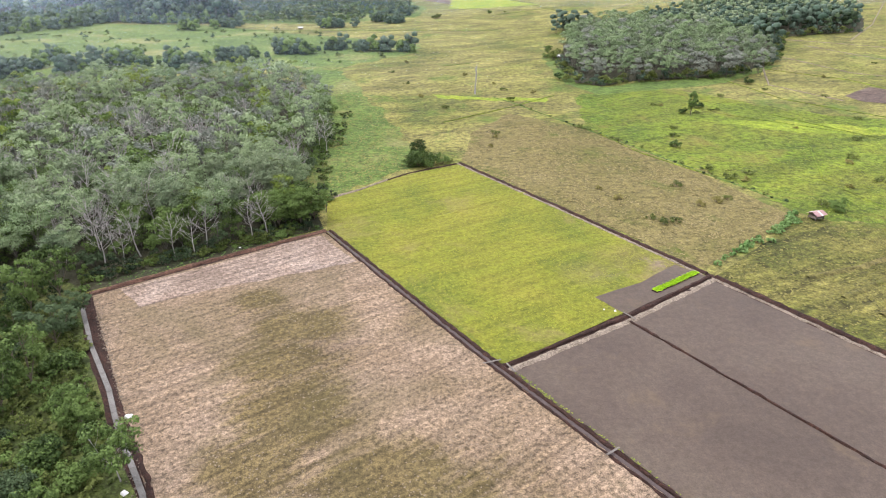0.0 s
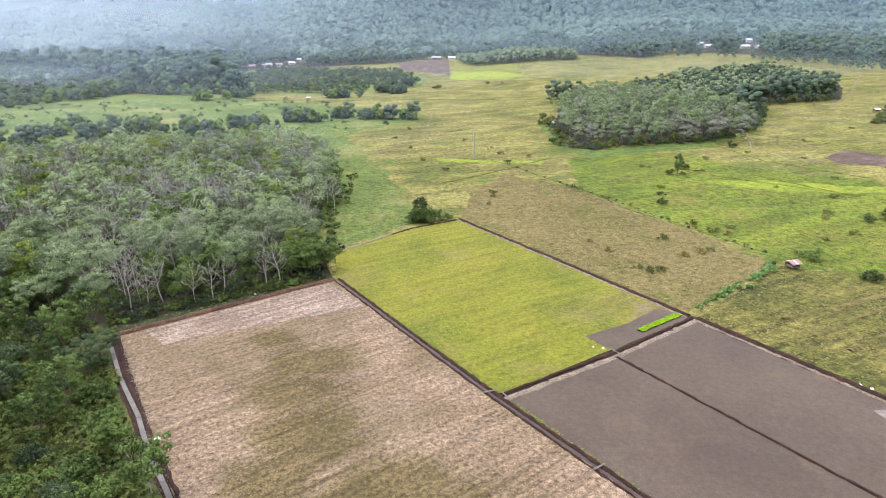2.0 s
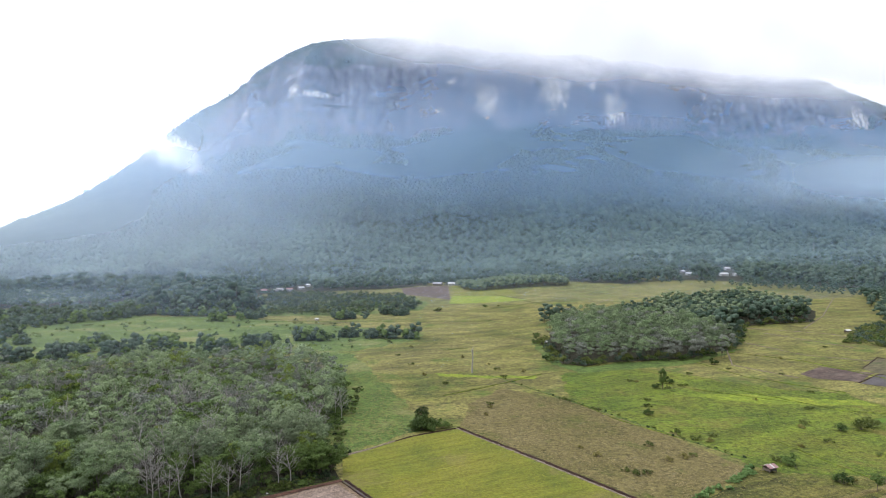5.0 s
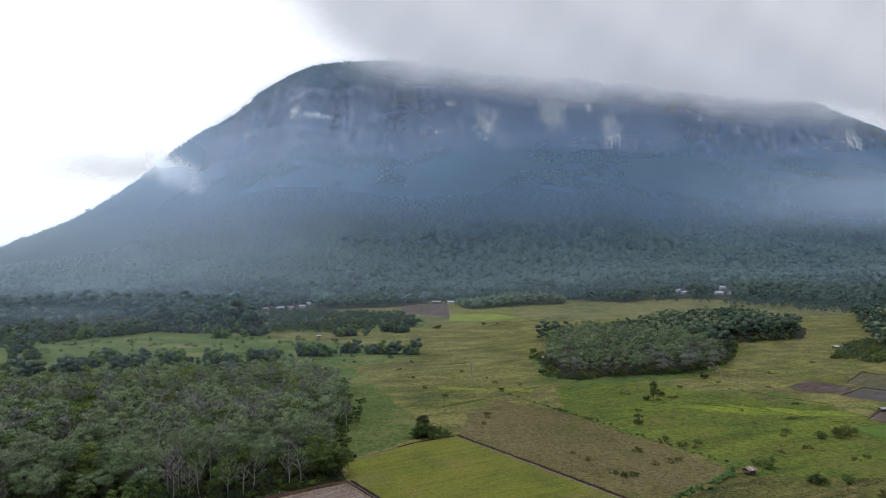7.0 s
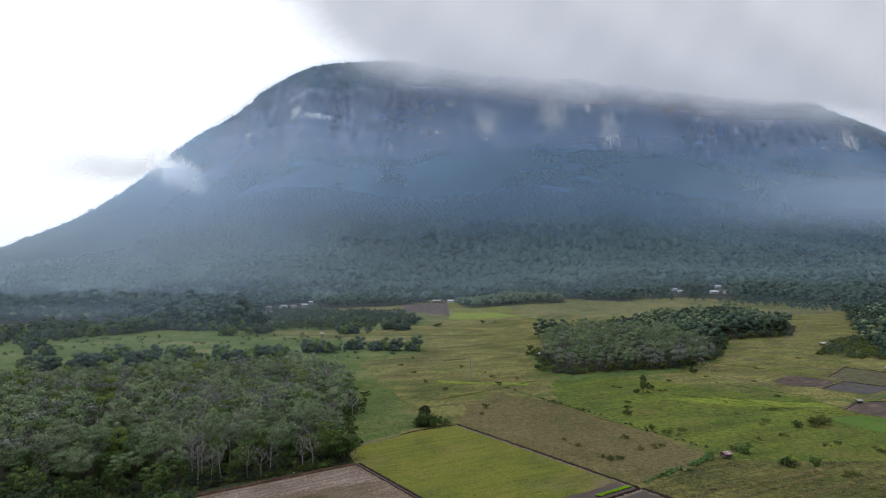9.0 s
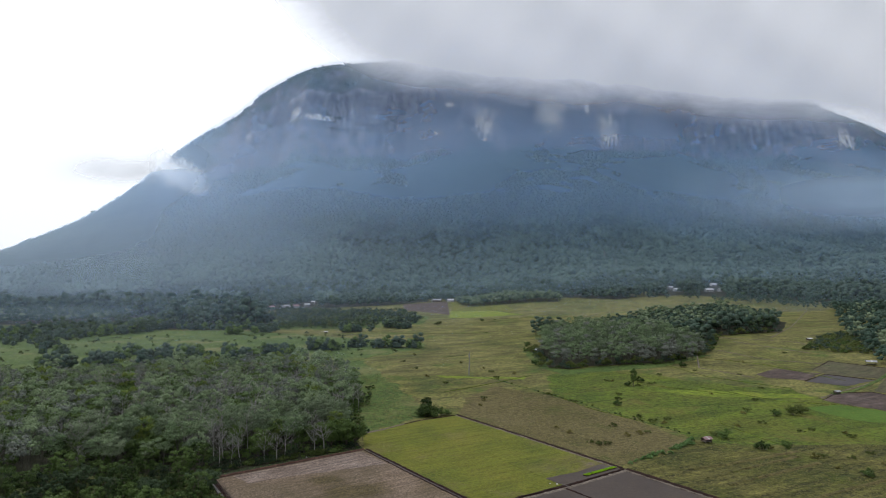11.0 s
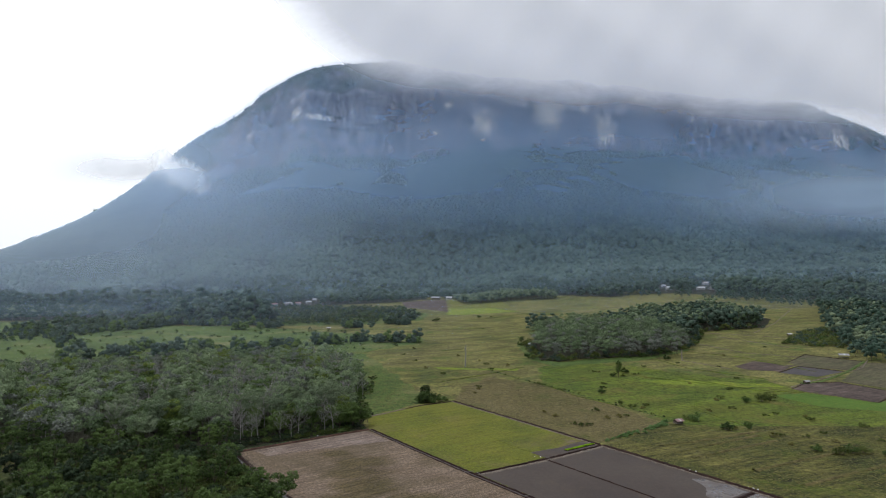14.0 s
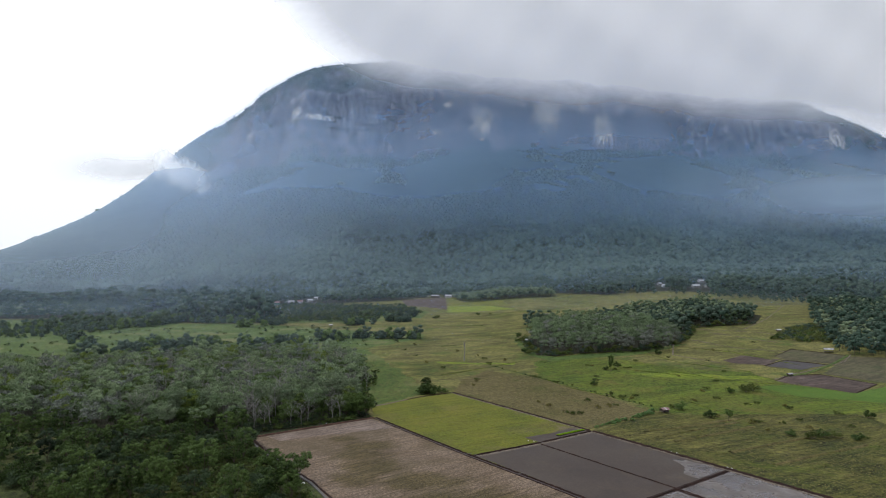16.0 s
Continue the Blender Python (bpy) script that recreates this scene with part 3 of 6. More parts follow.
vapour("small_cloud", "faint grey cloud beside the mountain's shoulder", -1380, -860, 350, 540, 1990, 0,
       mist_material("cloud_faint", (0.52, 0.53, 0.56), 0.46, (-1390, -1060), (-960, -850), (352, 416), (420, 490), 0.005, ragged=0.15), "cloud")


def slope_haze_sheet(name, label, mat, near):
    """Haze sheet shaped to fit the camera's view, from mountain foot to skyline."""
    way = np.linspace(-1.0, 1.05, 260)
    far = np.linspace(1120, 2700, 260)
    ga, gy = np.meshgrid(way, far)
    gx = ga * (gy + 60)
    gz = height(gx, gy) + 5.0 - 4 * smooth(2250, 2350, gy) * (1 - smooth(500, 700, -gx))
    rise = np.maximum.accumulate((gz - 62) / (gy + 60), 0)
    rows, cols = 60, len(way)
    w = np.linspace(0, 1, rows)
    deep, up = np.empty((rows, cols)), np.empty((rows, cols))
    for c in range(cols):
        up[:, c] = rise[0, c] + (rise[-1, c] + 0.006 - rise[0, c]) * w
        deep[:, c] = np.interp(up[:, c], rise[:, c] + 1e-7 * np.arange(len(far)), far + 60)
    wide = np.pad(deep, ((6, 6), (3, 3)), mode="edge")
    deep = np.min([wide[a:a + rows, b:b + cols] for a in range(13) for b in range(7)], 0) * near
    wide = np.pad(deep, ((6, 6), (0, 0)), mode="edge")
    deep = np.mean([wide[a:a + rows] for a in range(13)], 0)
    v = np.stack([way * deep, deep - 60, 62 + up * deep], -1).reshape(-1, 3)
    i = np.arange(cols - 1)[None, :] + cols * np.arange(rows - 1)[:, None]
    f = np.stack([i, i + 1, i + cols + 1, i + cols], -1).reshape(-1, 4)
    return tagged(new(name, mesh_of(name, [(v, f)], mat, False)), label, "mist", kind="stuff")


# the tints of these two sheets put the mountain's distance haze in front
slope_haze_sheet("mist_haze_sheet", "blue-tinted haze sheet shaped to the view before the mountain", mist_material("haze_sheet_blue", (0.35, 0.55, 0.90), 0.215, (-5000, -4000), None, (45, 310), (1500, 1600), 0.0022, ragged=0.4, even=True), 0.968)
slope_haze_sheet("mist_haze_sheet", "pale-tinted haze sheet shaped to the view before the western slope", mist_material("haze_sheet_west", (0.68, 0.80, 0.96), 0.215, (-5000, -4000), (-1150, 250), (-60, 140), (420, 900), 0.002, ragged=0.35, even=True), 0.96)
vapour("mist_haze_sheet", "low band of white mist on the eastern slope", 520, 2300, 150, 370, 1420, 0,
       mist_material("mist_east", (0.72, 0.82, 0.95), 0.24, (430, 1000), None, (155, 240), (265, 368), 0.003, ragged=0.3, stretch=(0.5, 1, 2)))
# upright tinted sheets added to lift and blue the distance like haze
vapour("mist_haze_sheet", "faint haze over the far woods", -1400, 1500, 0, 150, 900, 60,
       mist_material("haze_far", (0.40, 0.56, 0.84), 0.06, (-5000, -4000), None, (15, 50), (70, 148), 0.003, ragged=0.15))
vapour("mist_haze_sheet", "faint haze over the middle plain", -1100, 1200, 0, 110, 640, 40,
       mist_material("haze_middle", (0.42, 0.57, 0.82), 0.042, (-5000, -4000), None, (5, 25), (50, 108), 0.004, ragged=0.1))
vapour("mist_haze_sheet", "faint haze before the western forest", -900, 100, 0, 90, 585, 0,
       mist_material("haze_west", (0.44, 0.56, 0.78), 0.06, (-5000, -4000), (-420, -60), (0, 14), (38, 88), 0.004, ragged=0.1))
vapour("mist_haze_sheet", "faint haze over the western meadows", -900, 300, 0, 60, 300, 40,
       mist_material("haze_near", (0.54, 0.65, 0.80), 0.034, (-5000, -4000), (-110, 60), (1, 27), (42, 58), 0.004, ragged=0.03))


# ---------------------------------------------------------------- fields
def field(name, poly, mat, label, lift=0.05, cell=10.0, category="field", wander=0.0):
    """A field as a sheet that follows the land inside its outline, with a slightly wandering edge."""
    bm = bmesh.new()
    ring = []
    for i, (x, y) in enumerate(poly):
        x2, y2 = poly[(i + 1) % len(poly)]
        n = max(1, int(math.hypot(x2 - x, y2 - y) / 2.5))
        for k in range(n):
            px, py = x + (x2 - x) * k / n, y + (y2 - y) * k / n
            w = 0.0 if k == 0 else 0.22
            dx, dy = (w * noise.noise((px * 0.6, py * 0.6, c)) for c in (1, 7))
            if wander:
                dx += wander * (noise.noise((px * 0.07, py * 0.07, 3)) + 0.6 * noise.noise((px * 0.25, py * 0.25, 5)))
                dy += wander * (noise.noise((px * 0.07, py * 0.07, 13)) + 0.6 * noise.noise((px * 0.25, py * 0.25, 15)))
            ring.append(bm.verts.new((px + dx, py + dy, 0)))
    bm.faces.new(ring)
    lo = [min(p[i] for p in poly) for i in (0, 1)]
    hi = [max(p[i] for p in poly) for i in (0, 1)]
    for axis in (0, 1):
        v = lo[axis] + cell
        while v < hi[axis]:
            bmesh.ops.bisect_plane(bm, geom=bm.verts[:] + bm.edges[:] + bm.faces[:], dist=1e-4,
                                   plane_co=(v, v, 0), plane_no=(1 - axis, axis, 0))
            v += cell
    for v in bm.verts:
        v.co.z = float(land(v.co.x, v.co.y)) + lift
    me = bpy.data.meshes.new(name)
    bm.to_mesh(me)
    bm.free()
    me.materials.append(mat)
    return tagged(new(name, me), label, category, kind="structure")


def sweep(name, line, profile, mat, label, category="bank", rough=0.2, parent=None, step=1.2, lift=0.0):
    """An earthen strip: the profile (across, up) carried along the line, with crumbled edges."""
    pts = []
    for (x1, y1), (x2, y2) in zip(line, line[1:]):
        n = max(1, int(math.hypot(x2 - x1, y2 - y1) / step))
        pts += [(x1 + (x2 - x1) * k / n, y1 + (y2 - y1) * k / n) for k in range(n)]
    pts.append(line[-1])
    rows = []
    for i, (x, y) in enumerate(pts):
        a, b = pts[max(0, i - 1)], pts[min(len(pts) - 1, i + 1)]
        l = math.hypot(b[0] - a[0], b[1] - a[1]) or 1
        nx, ny = (b[1] - a[1]) / l, -(b[0] - a[0]) / l
        z0 = float(land(x, y)) + lift
        row = []
        for s, h in profile:
            j = rough * noise.noise((x * 0.9 + s * 3, y * 0.9, s * 5))
            q = rough * noise.noise((x * 0.8, y * 0.8 + s * 2, 9 + s))
            row.append((x + nx * (s + j * 2), y + ny * (s + j * 2), z0 + h + (q if h > 0.05 else 0)))
        rows.append(row)
    k = len(profile)
    v = np.array(rows).reshape(-1, 3)
    i = np.arange(k - 1)[None, :] + k * np.arange(len(pts) - 1)[:, None]
    f = np.stack([i, i + k, i + k + 1, i + 1], -1).reshape(-1, 4)
    ob = new(name, mesh_of(name, [(v, f)], mat, True))
    if parent:
        ob.parent = parent
        return ob
    return tagged(ob, label, category, kind="structure")


BANK = ((-0.75, 0.0), (-0.55, 0.26), (-0.2, 0.42), (0.15, 0.40), (0.5, 0.22), (0.75, 0.0))
LOW_BUND = ((-0.42, 0.0), (-0.25, 0.2), (0.0, 0.27), (0.25, 0.2), (0.42, 0.0))

TAN = [(-70.8, 111.8), (-29.2, 144.75), (8.65, 88.05), (28.25, 61.25), (60.65, 14.45), (-12, 14), (-38, 61), (-47, 75)]
GREEN = [(-28.9, 144.2), (-32.5, 165), (-30, 170), (-24, 176.5), (-18, 184), (-11, 191), (4.6, 201.6), (56.5, 122.0), (10.1, 88.6)]
MUD_A = [(10.85, 86.15), (34.95, 102.9), (65.95, 55.9), (42.45, 37.95)]
MUD_B = [(35.45, 103.3), (57.0, 120.2), (87.8, 72.6), (66.25, 56.1)]
MUD_C = [(66.8, 54.2), (88.8, 71.2), (114, 31), (92, 14)]
MUD_D = [(44.0, 37.4), (66.0, 53.6), (91, 13.5), (69, -3)]
GREY_FALLOW = field_material("grey_fallow", [(0.3, (0.0480, 0.0420, 0.0230)), (0.5, (0.0720, 0.0640, 0.0340)), (0.7, (0.0600, 0.0680, 0.0250))], (0.6, 1.35), 0.06, 0.5, rows=(-38, 0.03, 0.3, 0.75, 1.2), bump=0.5, dist=0.2)
WET_MUD = field_material("wet_far_mud", [(0.3, (0.0240, 0.0192, 0.0192)), (0.6, (0.0480, 0.0400, 0.0400))], (0.7, 1.25), 0.1, 0.6, rows=(-40, 0.04, 0.2, 0.8, 1.15), rough=0.62, bump=0.2, dist=0.05)
field("field_tan", TAN, STUBBLE, "harvested rice field with dry tan stubble", 0.06)
field("field_straw", [(-66, 114.6), (-30.2, 143.2), (-19.6, 128), (-31, 122.5), (-46, 115.5), (-59, 107.5)], STRAW, "pale pinkish straw along the field's top edge", 0.10, wander=1.2)
field("field_green", GREEN, RICE, "yellow-green field of young rice", 0.10)
field("field_mud", MUD_A, MUD, "grey-brown puddled mud paddy", 0.05)
field("field_mud", MUD_B, MUD, "grey-brown puddled mud paddy", 0.05)
field("field_wet", MUD_C, WATER, "flooded muddy paddy with shining water", 0.03)
field("field_wet", MUD_D, WATER, "flooded muddy paddy with shining water", 0.03)
field("field_wet", [(77, 64.5), (87.2, 72.6), (80.5, 83), (75.6, 84), (76, 75), (73.4, 69)], WATER, "shallow puddle in the mud paddy's corner", 0.058, wander=2.2)
field("field_bare", [(30.5, 112.4), (41, 118.6), (51.6, 127.6), (56.4, 121.8), (35.2, 106.0)], MUD, "bare muddy corner of the rice field", 0.14, wander=0.4)
field("field_brown", [(6, 204.5), (57.6, 124.6), (64, 131), (92, 157), (81, 194), (60, 235), (52, 249), (27, 271), (10, 240)], BROWN_GRASS, "ripe brown grass field", 0.05, wander=2.0)
field("field_rough", [(58.6, 122), (90, 73), (115, 33), (175, 30), (180, 152), (104, 152.5), (94, 157)], ROUGH_GRASS, "rough yellow-green pasture with streaks", 0.06, wander=0.8)
field("field_bright", [(54, 250), (60, 300), (80, 316), (113, 314), (148, 275), (185, 262), (190, 232), (208, 197), (260, 180), (182, 150), (105, 151.5), (95, 158), (84, 194), (62, 236)], BRIGHT_GRASS, "lush bright green grass", 0.055, wander=5.0)
field("field_lush", [(112, 262), (150, 254), (182, 248), (184, 238), (150, 240), (118, 250)], LUSH_GRASS, "belt of tall bright weeds", 0.09, wander=4.0)
field("field_lush", [(-6, 305), (18, 302), (48, 298), (46, 291), (20, 293), (-4, 298)], LUSH_GRASS, "patch of bright weeds on the plain", 0.07, wander=4.0)
field("field_rice", [(168, 217), (188, 223), (209, 199), (236, 216), (330, 240), (330, 200), (250, 186), (207, 176), (176, 191)], FAR_RICE, "deep green far rice paddy", 0.12, wander=0.6)
field("field_mud", [(186, 301), (207, 318), (218, 306), (226, 302), (206, 283), (188, 291)], FAR_MUD, "dark red-brown muddy far paddy", 0.10, wander=0.6)
field("field_wet", [(204, 280), (226, 298), (244, 281), (219, 267)], WET_MUD, "wet dark far paddy with a dull shine", 0.11, wander=0.5)
field("field_grey", [(226, 312), (252, 338), (275, 312), (249, 285), (227, 299)], GREY_FALLOW, "grey-green fallow paddy", 0.10, wander=0.5)
field("field_mud", [(186, 233), (203, 249), (222, 251), (236, 223), (209, 200), (190, 225)], FAR_MUD, "dark brown ploughed far paddy", 0.13, wander=0.6)
field("field_grey", [(225, 254), (274, 309), (310, 300), (300, 262), (243, 226), (237, 236)], GREY_FALLOW, "pale green fallow paddy with faint rows", 0.11, wander=0.6)
sweep("bund", [(276, 312), (247, 282), (213, 253), (199, 247)], ((-1.1, 0.0), (-0.8, 0.3), (0.8, 0.3), (1.1, 0.0)), SCRUB_GRASS, "grassy footpath between the far paddies", rough=0.2, step=2.5)
for line in ([(204, 281), (226, 299), (245, 282)], [(186, 233), (203, 250), (222, 252), (236, 223), (209, 199)], [(226, 312), (252, 339), (276, 312)]):
    sweep("bund", line, LOW_BUND, DARK_EARTH, "dark bund of the far paddies", rough=0.15, step=2.0)
field("field_scrub", [(-44, 180), (-34, 170), (-30, 173), (-18, 189), (-8, 200), (-16, 240), (-28, 275), (-42, 318), (-58, 366), (-80, 372), (-66, 318), (-54, 270), (-50, 225)], SCRUB_GRASS, "green weedy strip beside the grove", 0.05, wander=4.0)
field("field_scrub", [(-420, 330), (-250, 292), (-213, 326), (-110, 374), (-75, 366), (-40, 400), (-22, 420), (-18, 460), (-40, 470), (-60, 490), (-150, 545), (-215, 580), (-285, 580), (-330, 640), (-400, 676), (-496, 634), (-700, 634)], SCRUB_GRASS, "green meadow between woods", 0.06, wander=6.0)
field("field_scrub", [(-198, 590), (-108, 590), (-28, 626), (-20, 700), (-60, 850), (-215, 860), (-215, 700)], SCRUB_GRASS, "green bushy meadow", 0.08, wander=6.0)
field("field_brown", [(-60, 850), (-75, 1000), (2, 985), (4, 735)], FAR_MUD, "ploughed brown field by the village", 0.15, wander=1.0)
field("field_green", [(8, 980), (75, 925), (92, 730), (60, 770), (8, 800)], RICE, "yellow-green rice field by the village", 0.15, wander=1.0)
field("field_bright", [(3, 690), (92, 685), (60, 765), (6, 795)], LUSH_GRASS, "green grass by the village fields", 0.17, wander=3.0)
field("field_edge", [(58, 400), (64, 415), (72, 400), (66, 330), (80, 322), (102, 332), (130, 338), (176, 370), (190, 372), (140, 328), (100, 312), (72, 304), (60, 330)], SCRUB_GRASS, "lush weeds round the island grove", 0.08, wander=2.5)
field("forest_floor", [(-72.5, 113.6), (-30.6, 147.2), (-43, 182), (-47, 225), (-51, 270), (-63, 310), (-84, 342), (-114, 350), (-172, 330), (-212, 308), (-250, 282), (-326, 292), (-310, 225), (-266, 196), (-210, 132), (-192, 104), (-150, 104), (-78, 108)], FOREST_FLOOR, "leaf-strewn forest floor coloured dark for the grove's shade", 0.07, wander=1.0)
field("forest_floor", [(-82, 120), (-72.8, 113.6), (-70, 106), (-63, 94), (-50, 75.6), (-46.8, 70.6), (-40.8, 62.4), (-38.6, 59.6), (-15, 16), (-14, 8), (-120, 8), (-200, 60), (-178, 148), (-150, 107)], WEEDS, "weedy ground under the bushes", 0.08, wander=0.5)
field("forest_floor", [(68, 400), (66, 332), (78, 324), (100, 335), (140, 340), (184, 374), (214, 430), (226, 454), (243, 462), (290, 469), (326, 530), (300, 620), (230, 600), (150, 530), (110, 520), (85, 470)], FOREST_FLOOR, "island wood floor coloured dark for its shade", 0.1, wander=1.5)

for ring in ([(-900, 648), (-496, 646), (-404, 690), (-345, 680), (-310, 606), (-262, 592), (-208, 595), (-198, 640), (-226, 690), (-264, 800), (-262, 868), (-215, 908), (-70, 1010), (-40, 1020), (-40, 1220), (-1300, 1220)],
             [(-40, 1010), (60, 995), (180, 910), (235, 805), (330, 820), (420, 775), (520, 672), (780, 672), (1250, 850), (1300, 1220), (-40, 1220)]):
    field("forest_floor", ring, FOREST_FLOOR, "far wood floor coloured dark for its shade", 0.3, 60.0, wander=4.0)

field("field_scrub", [(-184, 104), (-168, 98), (-146, 98), (-142, 110), (-152, 121), (-176, 123)], SCRUB_GRASS, "grassy clearing beside the grove", 0.16, wander=1.5)

# ditches with dark banks, and low bunds between the paddies
field("field_base", [(-71.8, 113), (-30.4, 146.4), (-28.6, 145.6), (-33, 165.4), (-18.4, 184.6), (4.8, 203), (57.6, 123.4), (116, 31.5), (92, 11.6), (69, -5), (44, 35), (62, 12), (-17, 12), (-43, 60), (-52, 74), (-68, 96), (-74, 112)], DARK_EARTH, "dark wet earth between the paddies", 0.02)
DITCH_TAN = [(-29.0, 145.4), (-10, 116.6), (9.5, 87.6), (28.8, 60.8), (61.5, 13)]
sweep("ditch_water", DITCH_TAN, ((-0.32, 0.12), (0.32, 0.12)), DITCH_WATER, "narrow muddy water channel between fields", "ditch", 0.05)
sweep("ditch_bank", [(p[0] + 0.56, p[1] + 0.38) for p in DITCH_TAN], ((-0.42, 0.0), (-0.34, 0.26), (-0.1, 0.42), (0.14, 0.36), (0.34, 0.2), (0.46, 0.0)), DARK_EARTH, "dark earth bank along the channel")
sweep("ditch_bank", [(p[0] - 0.5, p[1] - 0.34) for p in DITCH_TAN], ((-0.3, 0.0), (-0.18, 0.16), (0.0, 0.22), (0.18, 0.16), (0.3, 0.0)), DARK_EARTH, "low dark earth bank along the channel")
DITCH_MID = [(10.2, 88.2), (34.9, 104.6), (57.2, 121.6)]
sweep("ditch_water", [(p[0] + 0.4, p[1] - 0.55) for p in DITCH_MID], ((-0.3, 0.1), (0.3, 0.1)), DARK_EARTH, "narrow dark ditch between fields", "ditch", 0.05)
sweep("ditch_bank", [(p[0] - 0.1, p[1] + 0.2) for p in DITCH_MID], ((-0.5, 0.0), (-0.36, 0.24), (-0.1, 0.4), (0.15, 0.36), (0.36, 0.2), (0.5, 0.0)), DARK_EARTH, "dark earth bank beside the rice")
sweep("bund", [(11.0, 87.2), (35.2, 103.4), (57.5, 120.5)], ((-0.75, 0.0), (-0.5, 0.16), (0.0, 0.2), (0.5, 0.16), (0.75, 0.0)), PALE_EARTH, "pale dried-mud bund of the paddy")
DITCH_EAST = [(5.0, 202.8), (31, 163.5), (56.8, 123.2)]
sweep("ditch_bank", DITCH_EAST, BANK, DARK_EARTH, "dark earth bank along the rice field")
sweep("bund", [(p[0] - 0.95, p[1] - 0.6) for p in DITCH_EAST], LOW_BUND, PALE_EARTH, "pale narrow bund of the rice field")
DITCH_MUD = [(58.0, 121.6), (89.0, 73.0), (114.6, 31)]
sweep("ditch_bank", [(p[0] + 0.45, p[1] + 0.3) for p in DITCH_MUD], BANK, DARK_EARTH, "dark earth bank along the mud paddy")
sweep("bund", [(p[0] - 0.75, p[1] - 0.5) for p in DITCH_MUD], LOW_BUND, PALE_EARTH, "pale bund of the mud paddy")
sweep("bund", [(35.2, 103.2), (66.2, 56.0), (91.6, 14)], ((-0.34, 0.0), (-0.2, 0.18), (0.0, 0.25), (0.2, 0.18), (0.34, 0.0)), DARK_EARTH, "dark mud bund between two paddies")
sweep("bund", [(43.4, 37.8), (66.2, 55.0), (88.4, 72)], ((-0.34, 0.0), (-0.2, 0.18), (0.0, 0.25), (0.2, 0.18), (0.34, 0.0)), DARK_EARTH, "dark mud bund between two paddies")
sweep("ditch_bank", [(-71.6, 112.6), (-50, 130.2), (-29.6, 145.8)], BANK, RED_EARTH, "red-brown earth bank at the forest edge")
sweep("ditch_bank", [(-70.6, 111.2), (-61, 94.6), (-47.4, 75), (-38.4, 62.4), (-12.6, 17)], LOW_BUND, DARK_EARTH, "dark rubble bank along the path")
sweep("bund", [(-32.8, 168.5), (-30, 171.4), (-24, 177.6), (-17.6, 185.4)], LOW_BUND, PALE_EARTH, "pale footpath along the rice field")
sweep("bund", [(-17.6, 185.4), (-11, 192.4), (0, 199.6), (5, 203)], LOW_BUND, DARK_EARTH, "dark bank by the shrubs")
RIDGE = ((-1.1, 0.0), (-0.5, 0.10), (0.0, 0.15), (0.5, 0.10), (1.1, 0.0))
for line, mat in (([(-19.8, 141.5), (0.8, 157.0), (22.9, 174.5)], RICE), ([(13.6, 144.3), (23.2, 124.8), (30.6, 113.6)], RICE)):
    sweep("furrow", line, RIDGE, mat, "low overgrown ridge across the rice field", "furrow", 0.25, lift=0.05)
for line in ([(78.0, 121.5), (91.5, 126.5), (109.5, 135.6), (124, 143)], [(80.5, 112.6), (100.5, 124.8), (120, 136)], [(84, 106), (104, 117.5), (124, 129)], [(98, 92), (118, 103), (140, 114)], [(106, 78), (128, 90), (150, 101)]):
    sweep("furrow", line, ((-1.0, 0.0), (-0.5, 0.32), (0.0, 0.45), (0.5, 0.3), (1.0, 0.0)), BROWN_GRASS, "grassy ridge in the rough pasture", "furrow", 0.3, step=1.6)
sweep("furrow", [(22, 301), (30, 291), (37, 278), (62, 234), (81, 196), (96, 167)], ((-0.5, 0.0), (-0.2, 0.14), (0.2, 0.16), (0.5, 0.0)), SCRUB_GRASS, "overgrown furrow between two fields", "furrow", 0.25)
for line in ([(175, 362), (206, 333), (227, 281)], [(143, 334), (155, 295), (186, 262)], [(225, 450), (271, 416), (289, 372)], [(182, 674), (113, 558)], [(42, 624), (134, 672)],
             [(-65, 363), (-45, 410), (-25, 470)], [(188, 238), (206, 253), (227, 267), (262, 292), (281, 316)], [(-202, 540), (-99, 546), (-25, 533), (40, 528)],
             [(54, 808), (115, 582)], [(117, 269), (150, 245)], [(198, 398), (216, 349), (247, 328)], [(180, 376), (161, 324), (181, 292)], [(265, 439), (314, 499), (402, 630)], [(137, 269), (165, 230), (187, 224)],
             [(-2, 379), (14, 388)], [(51, 304), (25, 279), (-1, 256)], [(136, 237), (116, 186), (120, 166), (124, 149)], [(57, 244), (68, 215), (83, 191)], [(229, 427), (257, 368)]):
    sweep("bund", line, LOW_BUND, (SCRUB_GRASS if line[0][0] < 50 else BRIGHT_GRASS) if line[0][0] < 180 else PALE_EARTH, "low grassy bund across the plain", rough=0.2, step=2.5)

